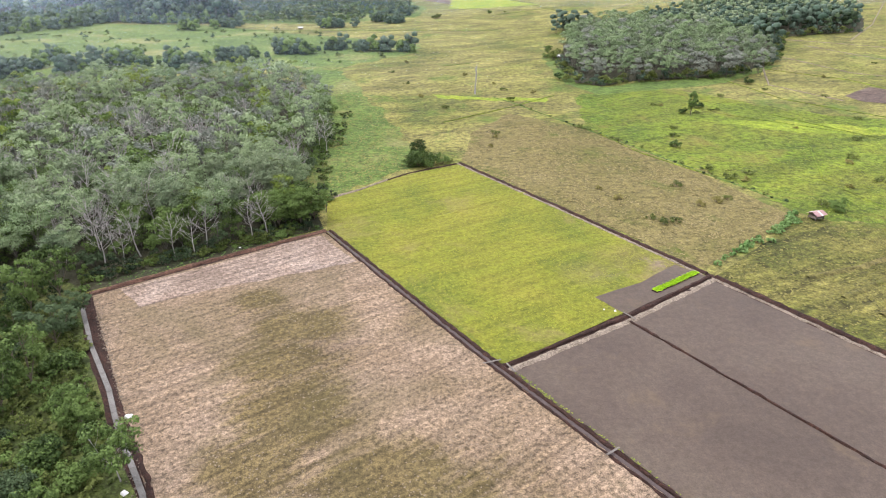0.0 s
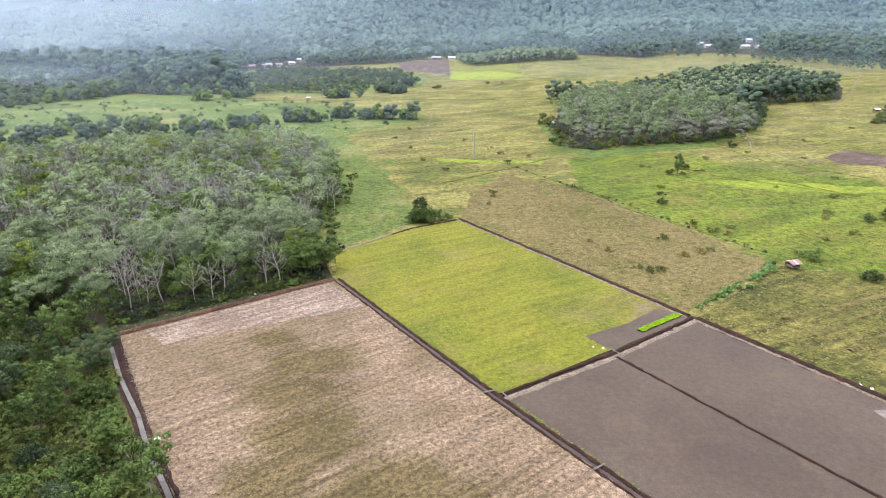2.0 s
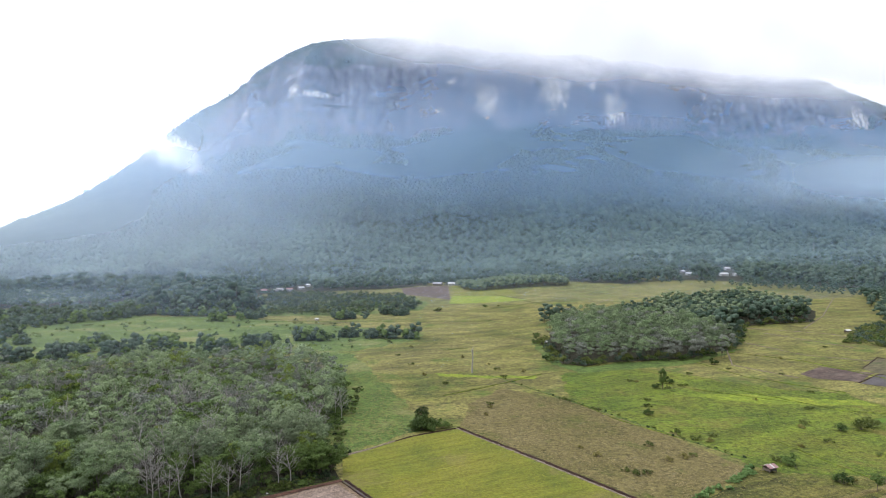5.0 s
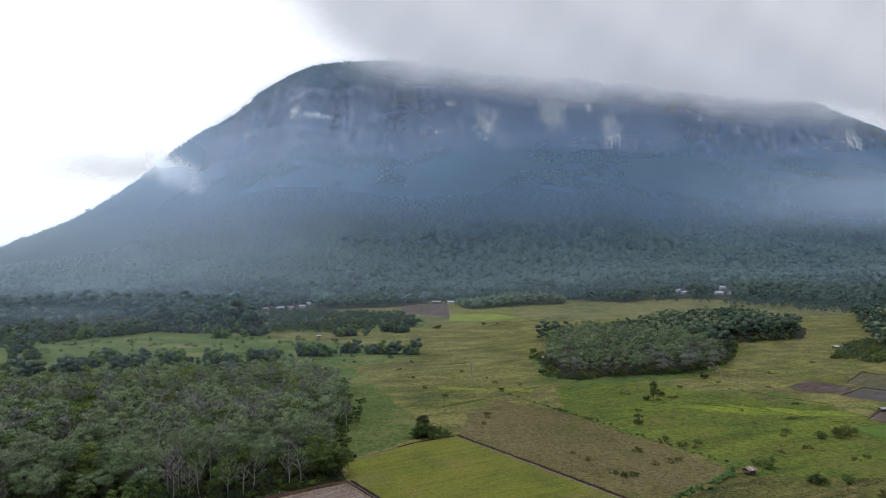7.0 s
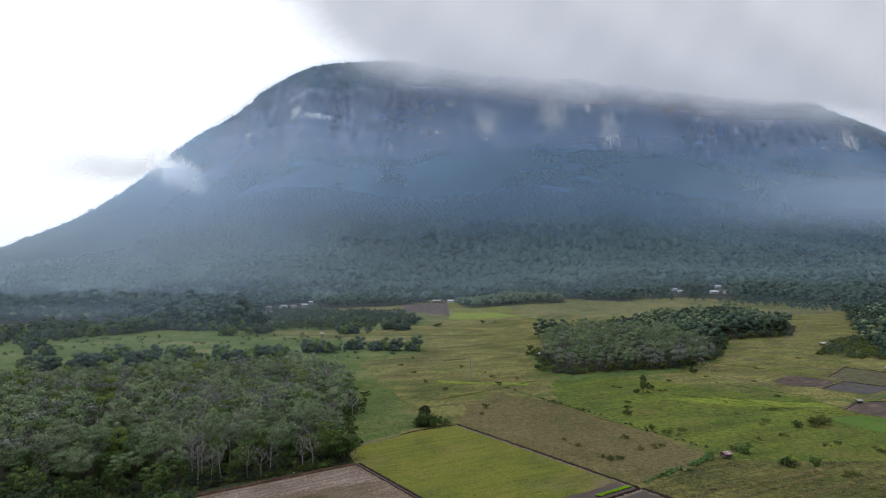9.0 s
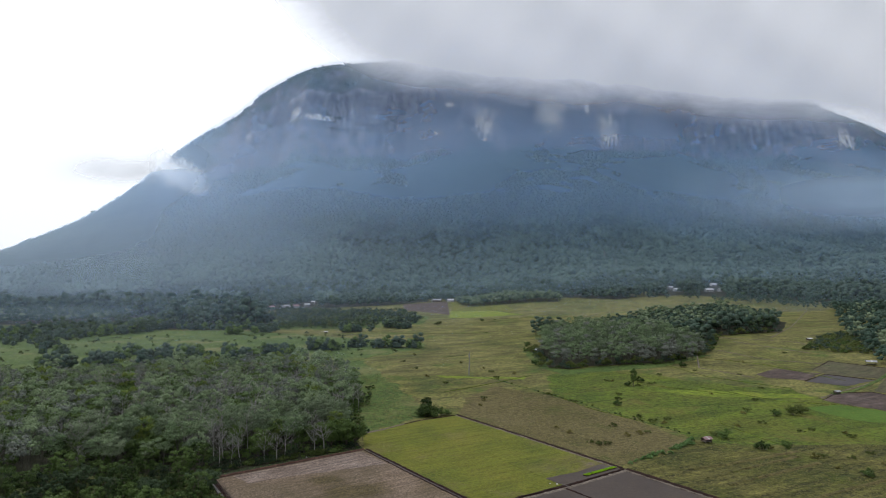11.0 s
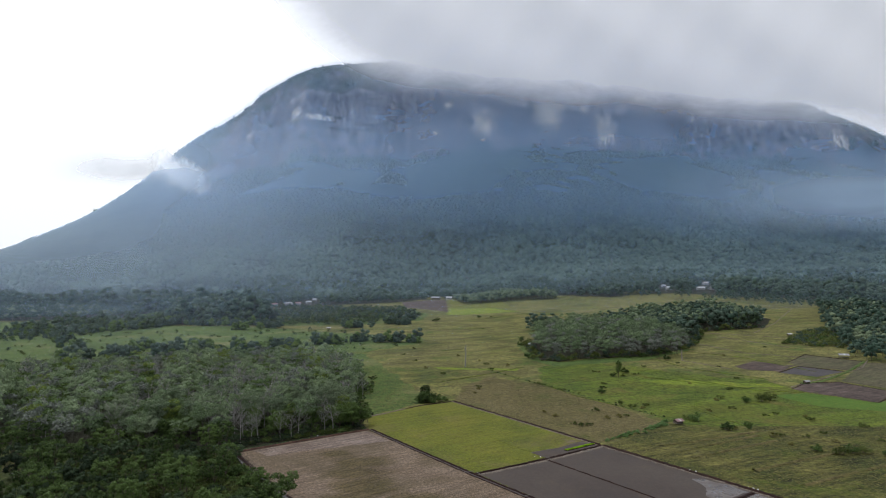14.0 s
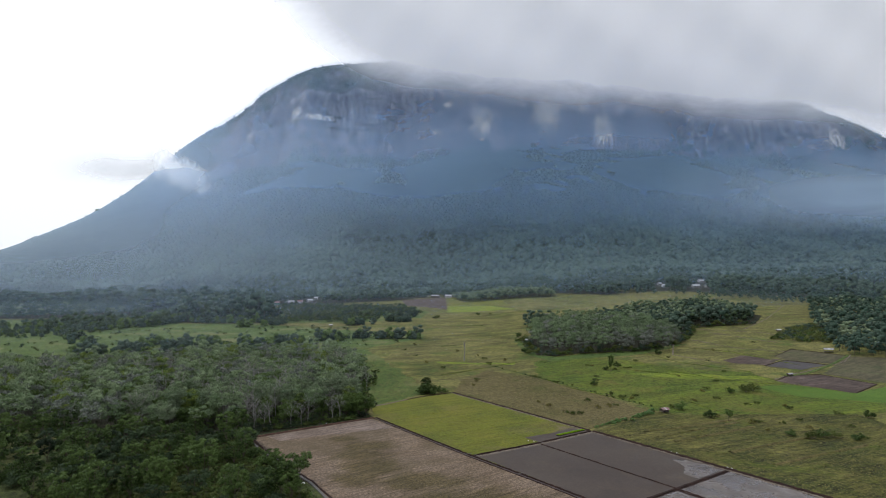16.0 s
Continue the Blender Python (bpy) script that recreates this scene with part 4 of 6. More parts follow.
# ---------------------------------------------------------------- plants: builders
def tube(points, radii, sides=5):
    """A tapered limb along points."""
    points = np.asarray(points, float)
    rings = []
    for i, p in enumerate(points):
        d = points[min(i + 1, len(points) - 1)] - points[max(i - 1, 0)]
        d = d / (np.linalg.norm(d) + 1e-9)
        a = np.cross(d, (0.3, 0.9, 0.2))
        a = a / (np.linalg.norm(a) + 1e-9)
        b = np.cross(d, a)
        ang = np.arange(sides) * 2 * np.pi / sides
        rings.append(p + radii[i] * (np.cos(ang)[:, None] * a + np.sin(ang)[:, None] * b))
    v = np.concatenate(rings)
    i = np.arange(sides)
    f = [np.stack([k * sides + i, k * sides + (i + 1) % sides, (k + 1) * sides + (i + 1) % sides, (k + 1) * sides + i], -1) for k in range(len(points) - 1)]
    return v, np.concatenate(f)


def leaves(rng, centres, radii, count, size, flat=0.8, droop=0.25):
    """Leaf sprays: pointed blades on uneven balls round the twig ends, facing outward."""
    c = np.repeat(np.asarray(centres, float), count, 0)
    r = np.repeat(np.asarray(radii, float), count)
    n = len(c)
    d = rng.normal(size=(n, 3))
    d /= np.linalg.norm(d, axis=1)[:, None]
    d[:, 2] = np.where(d[:, 2] < -0.35, -d[:, 2] * 0.6, d[:, 2])
    rad = r * (0.55 + 0.5 * rng.uniform(0, 1, n) ** 0.6)
    p = c + d * rad[:, None] * np.array((1, 1, flat))
    nrm = d + rng.normal(size=(n, 3)) * 0.36 + np.array((0, 0, droop))
    nrm /= np.linalg.norm(nrm, axis=1)[:, None]
    a = np.cross(nrm, rng.normal(size=(n, 3)))
    a /= np.linalg.norm(a, axis=1)[:, None]
    b = np.cross(nrm, a)
    s = size * rng.uniform(0.6, 1.35, n)
    a *= s[:, None]
    b *= (s * rng.uniform(0.6, 0.95, n))[:, None]
    v = np.stack([p - a * 0.8 - b * 0.75, p + a * 1.15, p - a * 0.5 + b], 1).reshape(-1, 3)
    return v, np.arange(3 * n).reshape(-1, 3)


def gather(groups):
    vs, fs, off = [], [], 0
    for v, f in groups:
        vs.append(v)
        fs.append(f + off)
        off += len(v)
    return np.concatenate(vs), np.concatenate(fs)


def make_tree(seed, tall, trunk_share, spread, limbs, forks, girth, clump, per_clump, leaf, twigs=0, bare=0.0, sides=5, flat=0.8):
    """Wood and leaf arrays of one tree. Its limbs fork; leaf sprays sit on the ends."""
    rng = np.random.default_rng(seed)
    wood, tips = [], []
    lean = rng.normal(0, 0.035, 2)
    fork_z = tall * trunk_share
    base = [np.array((lean[0] * z + 0.10 * math.sin(z * 0.5 + seed), lean[1] * z + 0.10 * math.cos(z * 0.6 + seed), z)) for z in np.linspace(-0.3, fork_z, 5)]
    wood.append(tube(base, np.linspace(girth, girth * 0.62, 5), sides))
    start = base[-1]
    for i in range(limbs):
        az = 2 * math.pi * (i + rng.uniform(-0.3, 0.3)) / limbs
        reach = spread * rng.uniform(0.55, 1.0)
        top = tall * rng.uniform(0.80, 0.97)
        if i == 0:
            reach, top = spread * 0.2, tall * 0.98
        end = start + np.array((math.cos(az) * reach, math.sin(az) * reach, top - fork_z))
        mid = start + (end - start) * 0.5 + np.array((math.cos(az), math.sin(az), -0.6)) * reach * 0.14
        low = start - np.array((0, 0, rng.uniform(0, 0.25) * fork_z)) * (i > 0)
        wood.append(tube([low, mid, end], [girth * 0.5, girth * 0.32, girth * 0.10], max(3, sides - 1)))
        tips.append(end)
        if per_clump and i:
            tips.append(mid + np.array((math.cos(az), math.sin(az), 0.2)) * reach * 0.3)
        for j in range(forks):
            t = rng.uniform(0.15, 0.9)
            root = mid + (end - mid) * (t * 2 - 1) if t > 0.5 else low + (mid - low) * t * 2
            az2 = az + rng.uniform(-1.5, 1.5)
            tip = root + np.array((math.cos(az2), math.sin(az2), rng.uniform(0.25, 1.3))) * spread * rng.uniform(0.28, 0.55)
            tip[2] = min(tip[2], tall)
            wood.append(tube([root, (root + tip) / 2 + rng.normal(0, 0.12, 3), tip], [girth * 0.24, girth * 0.15, girth * 0.06], 3))
            tips.append(tip)
            for _ in range(twigs):
                k = rng.uniform(0.3, 1.0)
                r2 = root + (tip - root) * k
                w = r2 + (tip - root) * rng.uniform(0.25, 0.5) + rng.normal(0, 0.16, 3) * spread + np.array((0, 0, spread * 0.12))
                wood.append(tube([r2, w], [girth * 0.11, girth * 0.04], 3))
    keep = [p for p in tips if rng.uniform() >= bare]
    crown = None
    if keep and per_clump:
        radii = clump * rng.uniform(0.65, 1.25, len(keep))
        crown = leaves(rng, keep, radii, per_clump, leaf, flat)
    return gather(wood), crown


def make_bare(seed, tall, reach, girth, branches, twigs, leafy=0):
    """A leafless tree: a slim leader with rising branches, each split into fine twigs; a few keep some leaves."""
    rng = np.random.default_rng(seed)
    lean = rng.normal(0, 0.05, 2)
    spine = [np.array((lean[0] * z + 0.16 * math.sin(z * 0.7 + seed), lean[1] * z + 0.16 * math.cos(z * 0.6 + seed), z)) for z in np.linspace(-0.3, tall * 0.97, 7)]
    wood, tips = [tube(spine, np.linspace(girth, girth * 0.14, 7), 4)], []
    for i in range(branches):
        h = 0.34 + 0.6 * (i + rng.uniform(0, 0.8)) / branches
        k = h * 6
        root = spine[int(k)] + (spine[min(6, int(k) + 1)] - spine[int(k)]) * (k - int(k))
        az = i * 2.4 + rng.uniform(-0.5, 0.5)
        long = reach * (1.15 - 0.75 * h) * rng.uniform(0.75, 1.25)
        tip = root + np.array((math.cos(az), math.sin(az), rng.uniform(0.7, 1.2))) * long
        mid = (root + tip) / 2 + np.array((math.cos(az), math.sin(az), -0.5)) * long * 0.12
        wood.append(tube([root, mid, tip], [girth * 0.42 * (1.2 - h), girth * 0.28 * (1.2 - h), girth * 0.06], 3))
        tips.append(tip)
        for _ in range(twigs):
            r2 = mid + (tip - mid) * rng.uniform(-0.5, 0.9)
            w = r2 + (tip - root) * rng.uniform(0.2, 0.45) + rng.normal(0, 0.17, 3) * long
            wood.append(tube([r2, w], [girth * 0.17, girth * 0.07], 3))
    crown = leaves(rng, tips[: max(1, branches // 3)], [0.7] * max(1, branches // 3), leafy, 0.2) if leafy else None
    return gather(wood), crown


def dome_shapes(level, count, seed):
    """Lumpy crown domes, open below: vertex arrays with one face array."""
    ball = bmesh.new()
    bmesh.ops.create_icosphere(ball, subdivisions=level, radius=1)
    v = np.array([q.co[:] for q in ball.verts])
    f = np.array([[q.index for q in face.verts] for face in ball.faces])
    ball.free()
    f = f[v[f][:, :, 2].mean(1) > -0.3]
    out = []
    for k in range(count):
        r = np.random.default_rng(seed + k)
        lobes = r.normal(size=(7, 3))
        lobes /= np.linalg.norm(lobes, axis=1)[:, None]
        bulge = np.max(np.clip(v @ lobes.T, 0, 1) ** 4, 1)
        out.append(v * (0.72 + 0.34 * bulge + r.uniform(-0.15, 0.15, len(v)))[:, None] * (1, 1, 0.85))
    return out, f


def make_far_tree(seed, tall, wide, clumps, per_clump, leaf, bottom=0.3):
    """A tree for the distance: a trunk and a crown of heaped lumpy boughs fringed with sprays."""
    rng = np.random.default_rng(seed)
    shapes, dome_f = dome_shapes(1, clumps, seed)
    tips, radii, boughs = [], [], []
    for i in range(clumps):
        h = bottom + (0.84 - bottom) * (i + rng.uniform(0, 0.6)) / clumps
        r = wide * 0.5 * math.sqrt(max(0.05, 1 - ((h - 0.5) / 0.5) ** 2)) * rng.uniform(0.4, 0.8)
        az = i * 2.4 + rng.uniform(-0.5, 0.5)
        tips.append((math.cos(az) * r, math.sin(az) * r, tall * h))
        radii.append(wide * rng.uniform(0.24, 0.36))
        boughs.append((shapes[i] * radii[-1] * (1, 1, rng.uniform(0.75, 1.05)) + tips[-1], dome_f))
    crown = gather(boughs + [leaves(rng, tips, radii, per_clump, leaf, 0.8)])
    return tube([(0, 0, -0.5), (0.1, 0, tall * 0.75)], [0.28, 0.12], 3), crown


def make_shrub(seed, tall, wide, clumps, per_clump, leaf):
    """A low bush: short stems and sprays that reach the ground."""
    rng = np.random.default_rng(seed)
    wood, tips = [], []
    for i in range(clumps):
        az, r = rng.uniform(0, 6.283), wide * 0.5 * math.sqrt(rng.uniform(0, 1))
        z = tall * (0.25 + 0.75 * rng.uniform() * (1 - 0.6 * (r / (wide * 0.5)) ** 2)) * 0.8
        tip = np.array((math.cos(az) * r, math.sin(az) * r, z))
        if i % 2 == 0:
            wood.append(tube([(tip[0] * 0.15, tip[1] * 0.15, -0.2), tip * (0.6, 0.6, 0.5), tip], [0.09, 0.06, 0.03], 3))
        tips.append(tip)
    return gather(wood), leaves(rng, tips, wide * 0.21 * rng.uniform(0.7, 1.3, clumps), per_clump, leaf, 0.85)


def tree_thing(name, arrays, bark, leaf_mat, label, category="tree", group=""):
    """One tree or bush: an Empty with trunk and crown under it, standing at the origin."""
    top = tagged(new(name), label, category, group)
    wood, crown = arrays
    part("trunk", mesh_of("trunk", [wood], bark, False), bark, top)
    if crown is not None:
        part("crown", mesh_of("crown", [crown], leaf_mat), leaf_mat, top)
    return top


def plant_all(protos, spots, rng, low=0.85, high=1.15):
    """Stands the prototypes at the spots; the first spots take the prototypes themselves."""
    used = set()
    for x, y, k in spots:
        s = rng.uniform(low, high)
        m = pose(x, y, float(land(x, y)), 0, 0, rng.uniform(0, 360)) @ Matrix.Diagonal((s, s, s * rng.uniform(0.92, 1.08), 1))
        if k not in used:
            used.add(k)
            protos[k].matrix_basis = m
        else:
            made = copy_thing(protos[k], m)
            made.matrix_basis = m
    for k, p in enumerate(protos):
        if k not in used:
            for o in list(p.children):
                bpy.data.objects.remove(o)
            bpy.data.objects.remove(p)


def scatter(poly, gap, rng, jitter=0.35, keep=1.0):
    lo = [min(p[i] for p in poly) for i in (0, 1)]
    hi = [max(p[i] for p in poly) for i in (0, 1)]
    out = []
    for x in np.arange(lo[0], hi[0], gap):
        for y in np.arange(lo[1], hi[1], gap):
            px, py = x + rng.uniform(-jitter, jitter) * gap, y + rng.uniform(-jitter, jitter) * gap
            if rng.uniform() < keep and inside(poly, px, py):
                out.append((px, py))
    return out


def joined(name, kinds, spots, rng, bark, leaf_mats, label, category="forest", ground_fn=None, low=0.8, high=1.2, shrink=None):
    """Many plants as one body of wood and one of leaves: kinds[k] = (wood, crown); spots = (x, y, k)."""
    fn = ground_fn or land
    xy = np.array([(s[0], s[1]) for s in spots])
    zz = fn(xy[:, 0], xy[:, 1])
    wood, crowns = [], {i: [] for i in range(len(leaf_mats))}
    for (x, y, k), z in zip(spots, zz):
        a, s = rng.uniform(0, 6.283), rng.uniform(low, high) * (shrink(x, y) if shrink else 1)
        c, n = math.cos(a) * s, math.sin(a) * s
        rot = np.array(((c, n, 0), (-n, c, 0), (0, 0, s * rng.uniform(0.9, 1.1))))
        for src, dst in ((kinds[k][0], wood), (kinds[k][1], crowns[k % len(leaf_mats)])):
            if src is not None:
                dst.append((src[0] @ rot + np.array((x, y, z)), src[1]))
    top = tagged(new(name), label, category, kind="stuff")
    if wood:
        tagged(part("trunks", mesh_of("trunks", [gather(wood)], bark, False), bark, top), kind="stuff")
    for i, c in crowns.items():
        if c:
            tagged(part("crowns", mesh_of("crowns", [gather(c)], leaf_mats[i]), leaf_mats[i], top), kind="stuff")
    return top


# ---------------------------------------------------------------- rubber grove by the tan field
rng = np.random.default_rng(11)
GROVE = [(-76, 120), (-34, 150.5), (-41, 182), (-44, 226), (-48, 270), (-60, 312), (-80, 344), (-112, 352), (-172, 332), (-212, 310), (-250, 284), (-325, 296), (-308, 228), (-262, 200), (-205, 136), (-190, 112), (-150, 106), (-100, 116)]
BARE_SPOTS = ((-88, 205, 13), (-104, 210, 12), (-72, 129, 6), (-84, 133, 8), (-47, 149, 6), (-53, 160, 7), (-50, 184, 7), (-42, 203, 6), (-124, 215, 10), (-128, 165, 9), (-64, 137, 6), (-98, 150, 7), (-160, 240, 12), (-78, 150, 5))


def bare_here(x, y):
    return any(math.hypot(x - bx, y - by) < r for bx, by, r in BARE_SPOTS)


near_kinds = [make_tree(100 + i, 11.0 + 1.0 * i, 0.40, 3.1, 5, 4, 0.13, 1.30, 105, 0.17, 1, 0.05) for i in range(4)]
near_kinds += [make_bare(200 + i, 12.5 + i, 4.2, 0.19, 17, 9, 14) for i in range(3)]
near_kinds += [make_tree(300 + i, 8.0 + 2 * i, 0.12, 2.9, 5, 3, 0.15, 1.35, 125, 0.18, 0, 0.0) for i in range(2)]
near_kinds += [make_tree(350, 12.5, 0.3, 2.7, 4, 4, 0.15, 1.25, 110, 0.18, 0, 0.0)]
grove_labels = ["slender rubber tree with pale trunk and thin grey-green crown"] * 4 + ["nearly leafless pale grey tree in the grove"] * 3 + ["leafy dark green tree at the grove's edge"] * 2 + ["yellow-green leafy tree standing out in the grove"]
grove_leaf = [LEAF_RUBBER, LEAF_OLIVE, LEAF_RUBBER, LEAF_OLIVE] + [LEAF_GREY] * 3 + [LEAF_BROAD] * 2 + [LEAF_YELLOW]
grove_protos = [tree_thing("rubber_tree" if i < 4 else "bare_tree" if i < 7 else "broadleaf_tree" if i < 9 else "yellow_tree", near_kinds[i], BARK_PALE if 3 < i < 7 else BARK_GREY, grove_leaf[i], grove_labels[i], "tree", "trees of the grove") for i in range(10)]
mid_kinds = [make_tree(400 + i, 9.5 + 1.3 * (i % 4), 0.4, 3.0, 3, 1, 0.10, 1.6, 52, 0.34, 0, 0.0, 3) for i in range(6)]
mid_bare = [make_bare(440 + i, 12 + i, 4.4, 0.20, 13, 6, 16) for i in range(2)]

PALE_EDGE = ((-83.3, 125.6), (-74.0, 124.9), (-70.8, 126.9), (-69.0, 130.4), (-60.9, 129.7), (-57.3, 131.8), (-55.6, 135.2), (-46.0, 139.6), (-43.0, 142.4))
spots_near, spots_far = [], []
for x, y in scatter(GROVE, 4.9, rng, 0.42, 0.97):
    if ((x + 162) / 20) ** 2 + ((y - 110) / 14) ** 2 < 1:
        continue
    if any(abs(x - px - 0.3 * (y - py)) < 2.8 and -9 < y - py < 2.5 for px, py in PALE_EDGE):
        continue
    edge = y - (120 + (x + 76) * 0.72) if x > -80 else y - 120
    bare = bare_here(x, y) and rng.uniform() < 0.42 or rng.uniform() < 0.045
    if edge < 46 and x > -128 and len(spots_near) < 290:
        if bare:
            k = 4 + int(rng.integers(3))
        elif rng.uniform() < (0.5 if edge < 9 else 0.24):
            k = 7 + int(rng.integers(2))
        elif rng.uniform() < 0.10:
            k = 9
        else:
            k = int(rng.integers(4))
        spots_near.append((x, y, k))
    else:
        spots_far.append((x, y, (6 + int(rng.integers(2))) if bare else int(rng.integers(6))))
plant_all(grove_protos, spots_near, rng, 0.68, 1.22)
# LEAF_GREY among these leaves lifts the far crowns by colour
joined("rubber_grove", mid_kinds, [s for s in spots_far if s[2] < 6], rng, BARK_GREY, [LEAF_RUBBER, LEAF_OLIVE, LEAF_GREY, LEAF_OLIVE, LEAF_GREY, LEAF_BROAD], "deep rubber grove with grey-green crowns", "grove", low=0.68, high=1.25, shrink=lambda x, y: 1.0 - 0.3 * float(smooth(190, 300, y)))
bright = [(x, y, int(rng.integers(2))) for x, y, k in spots_far if k < 6 and rng.uniform() < 0.035]
joined("yellow_grove", mid_kinds[2:4], bright, rng, BARK_GREY, [LEAF_YELLOW, LEAF_OLIVE], "yellow-green crowns standing out in the grove", "grove", low=0.95, high=1.25)
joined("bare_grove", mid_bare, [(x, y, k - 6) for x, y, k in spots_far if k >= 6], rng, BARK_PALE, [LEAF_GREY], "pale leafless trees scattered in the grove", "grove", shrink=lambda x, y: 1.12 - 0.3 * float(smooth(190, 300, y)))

saplings = [make_shrub(470 + i, 3.0 + 1.3 * i, 2.6 + 0.5 * i, 8, 46, 0.21) for i in range(3)]
front = [(x, y, int(rng.integers(3))) for x, y in scatter([(-76, 121), (-34, 151), (-40, 180), (-56, 172), (-96, 146), (-128, 140), (-128, 116), (-98, 116)], 3.0, rng, 0.5, 0.5)]
front += [(x, y, int(rng.integers(3))) for x, y in scatter([(-150, 106), (-180, 150), (-188, 208), (-180, 212), (-165, 150), (-140, 120)], 3.0, rng, 0.5, 0.3)]
front += [(x, y, int(rng.integers(3))) for x, y in scatter([(-40, 180), (-43, 225), (-47, 270), (-58, 312), (-64, 312), (-54, 268), (-50, 222), (-47, 180)], 3.0, rng, 0.5, 0.7)]
front = [s for s in front if all(not (abs(s[0] - x - 0.3 * (s[1] - y)) < 2.2 and -9 < s[1] - y < 2) for x, y in PALE_EDGE)]
joined("undergrowth", saplings, front, rng, BARK_GREY, [LEAF_BROAD, LEAF_DARK, LEAF_BROAD], "young trees and shrubs under the grove's edge", "undergrowth", low=0.6, high=1.3)

# ---------------------------------------------------------------- bushy wood along the path
WOOD = [(-84, 112), (-74, 105), (-66, 92), (-55, 74), (-46, 58), (-37, 42), (-80, 30), (-150, 50), (-185, 100), (-150, 110)]
wood_kinds = [make_tree(500 + i, 7.0 + 1.1 * i, 0.2, 3.0, 5, 6, 0.18, 0.86, 92, 0.20, 0, 0.0) for i in range(4)]
wood_kinds += [make_shrub(540 + i, 3.6 + i, 4.5 + i, 24, 76, 0.20) for i in range(3)]
wood_protos = [tree_thing("broadleaf_tree" if i < 4 else "bush", wood_kinds[i], BARK_DARK, LEAF_DARK if i in (0, 5) else LEAF_BROAD, "dense dark green broadleaf tree beside the path" if i < 4 else "rounded leafy green bush in the weeds", "tree" if i < 4 else "bush", "wood along the path") for i in range(7)]
wood_spots = []
for x, y in scatter(WOOD, 7.0, rng, 0.45, 0.85):
    k = int(rng.integers(7))
    if rng.uniform() < 0.35 and k > 3:
        k = int(rng.integers(4))
    if -75 < x < -48 and 50 < y < 72 and rng.uniform() < 0.65:
        k = 4 + int(rng.integers(3))
    wood_spots.append((x, y, k))
wood_spots = [p for p in wood_spots if not (p[0] > -80 and 52 < p[1] < 116)]
wood_spots += [(-64.9, 81.8, 3), (-52.6, 72.4, 2), (-54.0, 66.0, 4), (-54.5, 60.0, 5), (-66, 76, 1), (-76, 110, 2), (-78, 104, 3), (-75.5, 95.4, 1), (-67.4, 93.6, 0), (-71.6, 89.6, 5), (-63.2, 86.8, 4), (-68.5, 98.5, 4),
               (-69, 103, 0), (-71, 82, 6), (-72.5, 72, 3), (-63, 69, 5), (-61.5, 61, 4), (-70, 62, 2), (-78, 86, 0), (-79, 77, 5), (-50, 55, 6), (-58, 54.5, 4), (-47.5, 61.5, 4), (-77, 68, 1), (-57.5, 78, 4)]
plant_all(wood_protos, wood_spots, rng, 0.72, 1.2)
under = [make_shrub(560 + i, 1.4 + 0.6 * i, 2.4, 7, 34, 0.19) for i in range(3)]
low_spots = [(x, y, int(rng.integers(3))) for x, y in scatter([(-78, 106), (-64, 96), (-50, 72), (-38, 52), (-30, 38), (-110, 38), (-120, 110)], 2.6, rng, 0.5, 0.85)]
joined("undergrowth", under, low_spots, rng, BARK_DARK, [LEAF_SCRUB, LEAF_BROAD, LEAF_SCRUB], "yellow-green weeds and saplings under the trees", "undergrowth")
edge_spots = [(x, y, int(rng.integers(3))) for x, y in scatter([(-75, 116), (-31, 147.5), (-35, 151), (-78, 120)], 1.5, rng, 0.5, 0.8)]
edge_spots += [(x, y, int(rng.integers(3))) for x, y in scatter([(-104, 102), (-76, 104), (-73.5, 112), (-74, 117), (-104, 120)], 2.1, rng, 0.5, 0.8)]
edge_spots += [(x, y, int(rng.integers(3))) for x, y in scatter([(-33, 152), (-31, 166), (-36, 190), (-38, 225), (-40, 270), (-44, 272), (-42, 222), (-40, 180)], 3.0, rng, 0.5, 0.7)]
joined("undergrowth", under, edge_spots, rng, BARK_DARK, [LEAF_BROAD, LEAF_SCRUB, LEAF_DARK], "green shrubs along the forest edge", "undergrowth", low=0.6, high=1.2)

# ---------------------------------------------------------------- island grove and right-hand woods
ISLAND = [(71, 402), (63, 354), (80, 327), (120, 331), (163, 341), (184, 371), (196, 412), (188, 455), (150, 505), (110, 512), (84, 470)]
isl_kinds = [make_tree(600 + i, 11.5 + 1.4 * i, 0.34, 2.7, 4, 1, 0.14, 1.5, 62, 0.30, 0, 0.0, 3) for i in range(3)] + [make_bare(640, 13, 4.2, 0.2, 12, 5, 8)]
isl = [(x, y, 3 if (rng.uniform() < 0.06 or (150 < x < 172 and 355 < y < 395 and rng.uniform() < 0.4)) else int(rng.integers(3))) for x, y in scatter(ISLAND, 5.8, rng, 0.42)]
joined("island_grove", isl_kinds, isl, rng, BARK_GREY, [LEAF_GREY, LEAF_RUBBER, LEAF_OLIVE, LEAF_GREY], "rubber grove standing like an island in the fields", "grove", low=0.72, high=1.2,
       shrink=lambda x, y: 1.14 - 0.28 * min(1.3, ((x - 125) / 68) ** 2 + ((y - 415) / 92) ** 2))
far_kinds = [make_far_tree(700 + i, 10.0 + 1.6 * i, 7.0 + 0.6 * i, 4, 13, 0.62, 0.42) for i in range(4)]
broad_kinds = [make_far_tree(720 + i, 12.0 + 1.8 * i, 10.5 + 0.8 * i, 4, 10, 0.8, 0.34) for i in range(4)]
def in_sight(x, y):
    """The stretch of the plan within the camera's view, with a margin."""
    return abs(x) < (y + 170) * 0.76


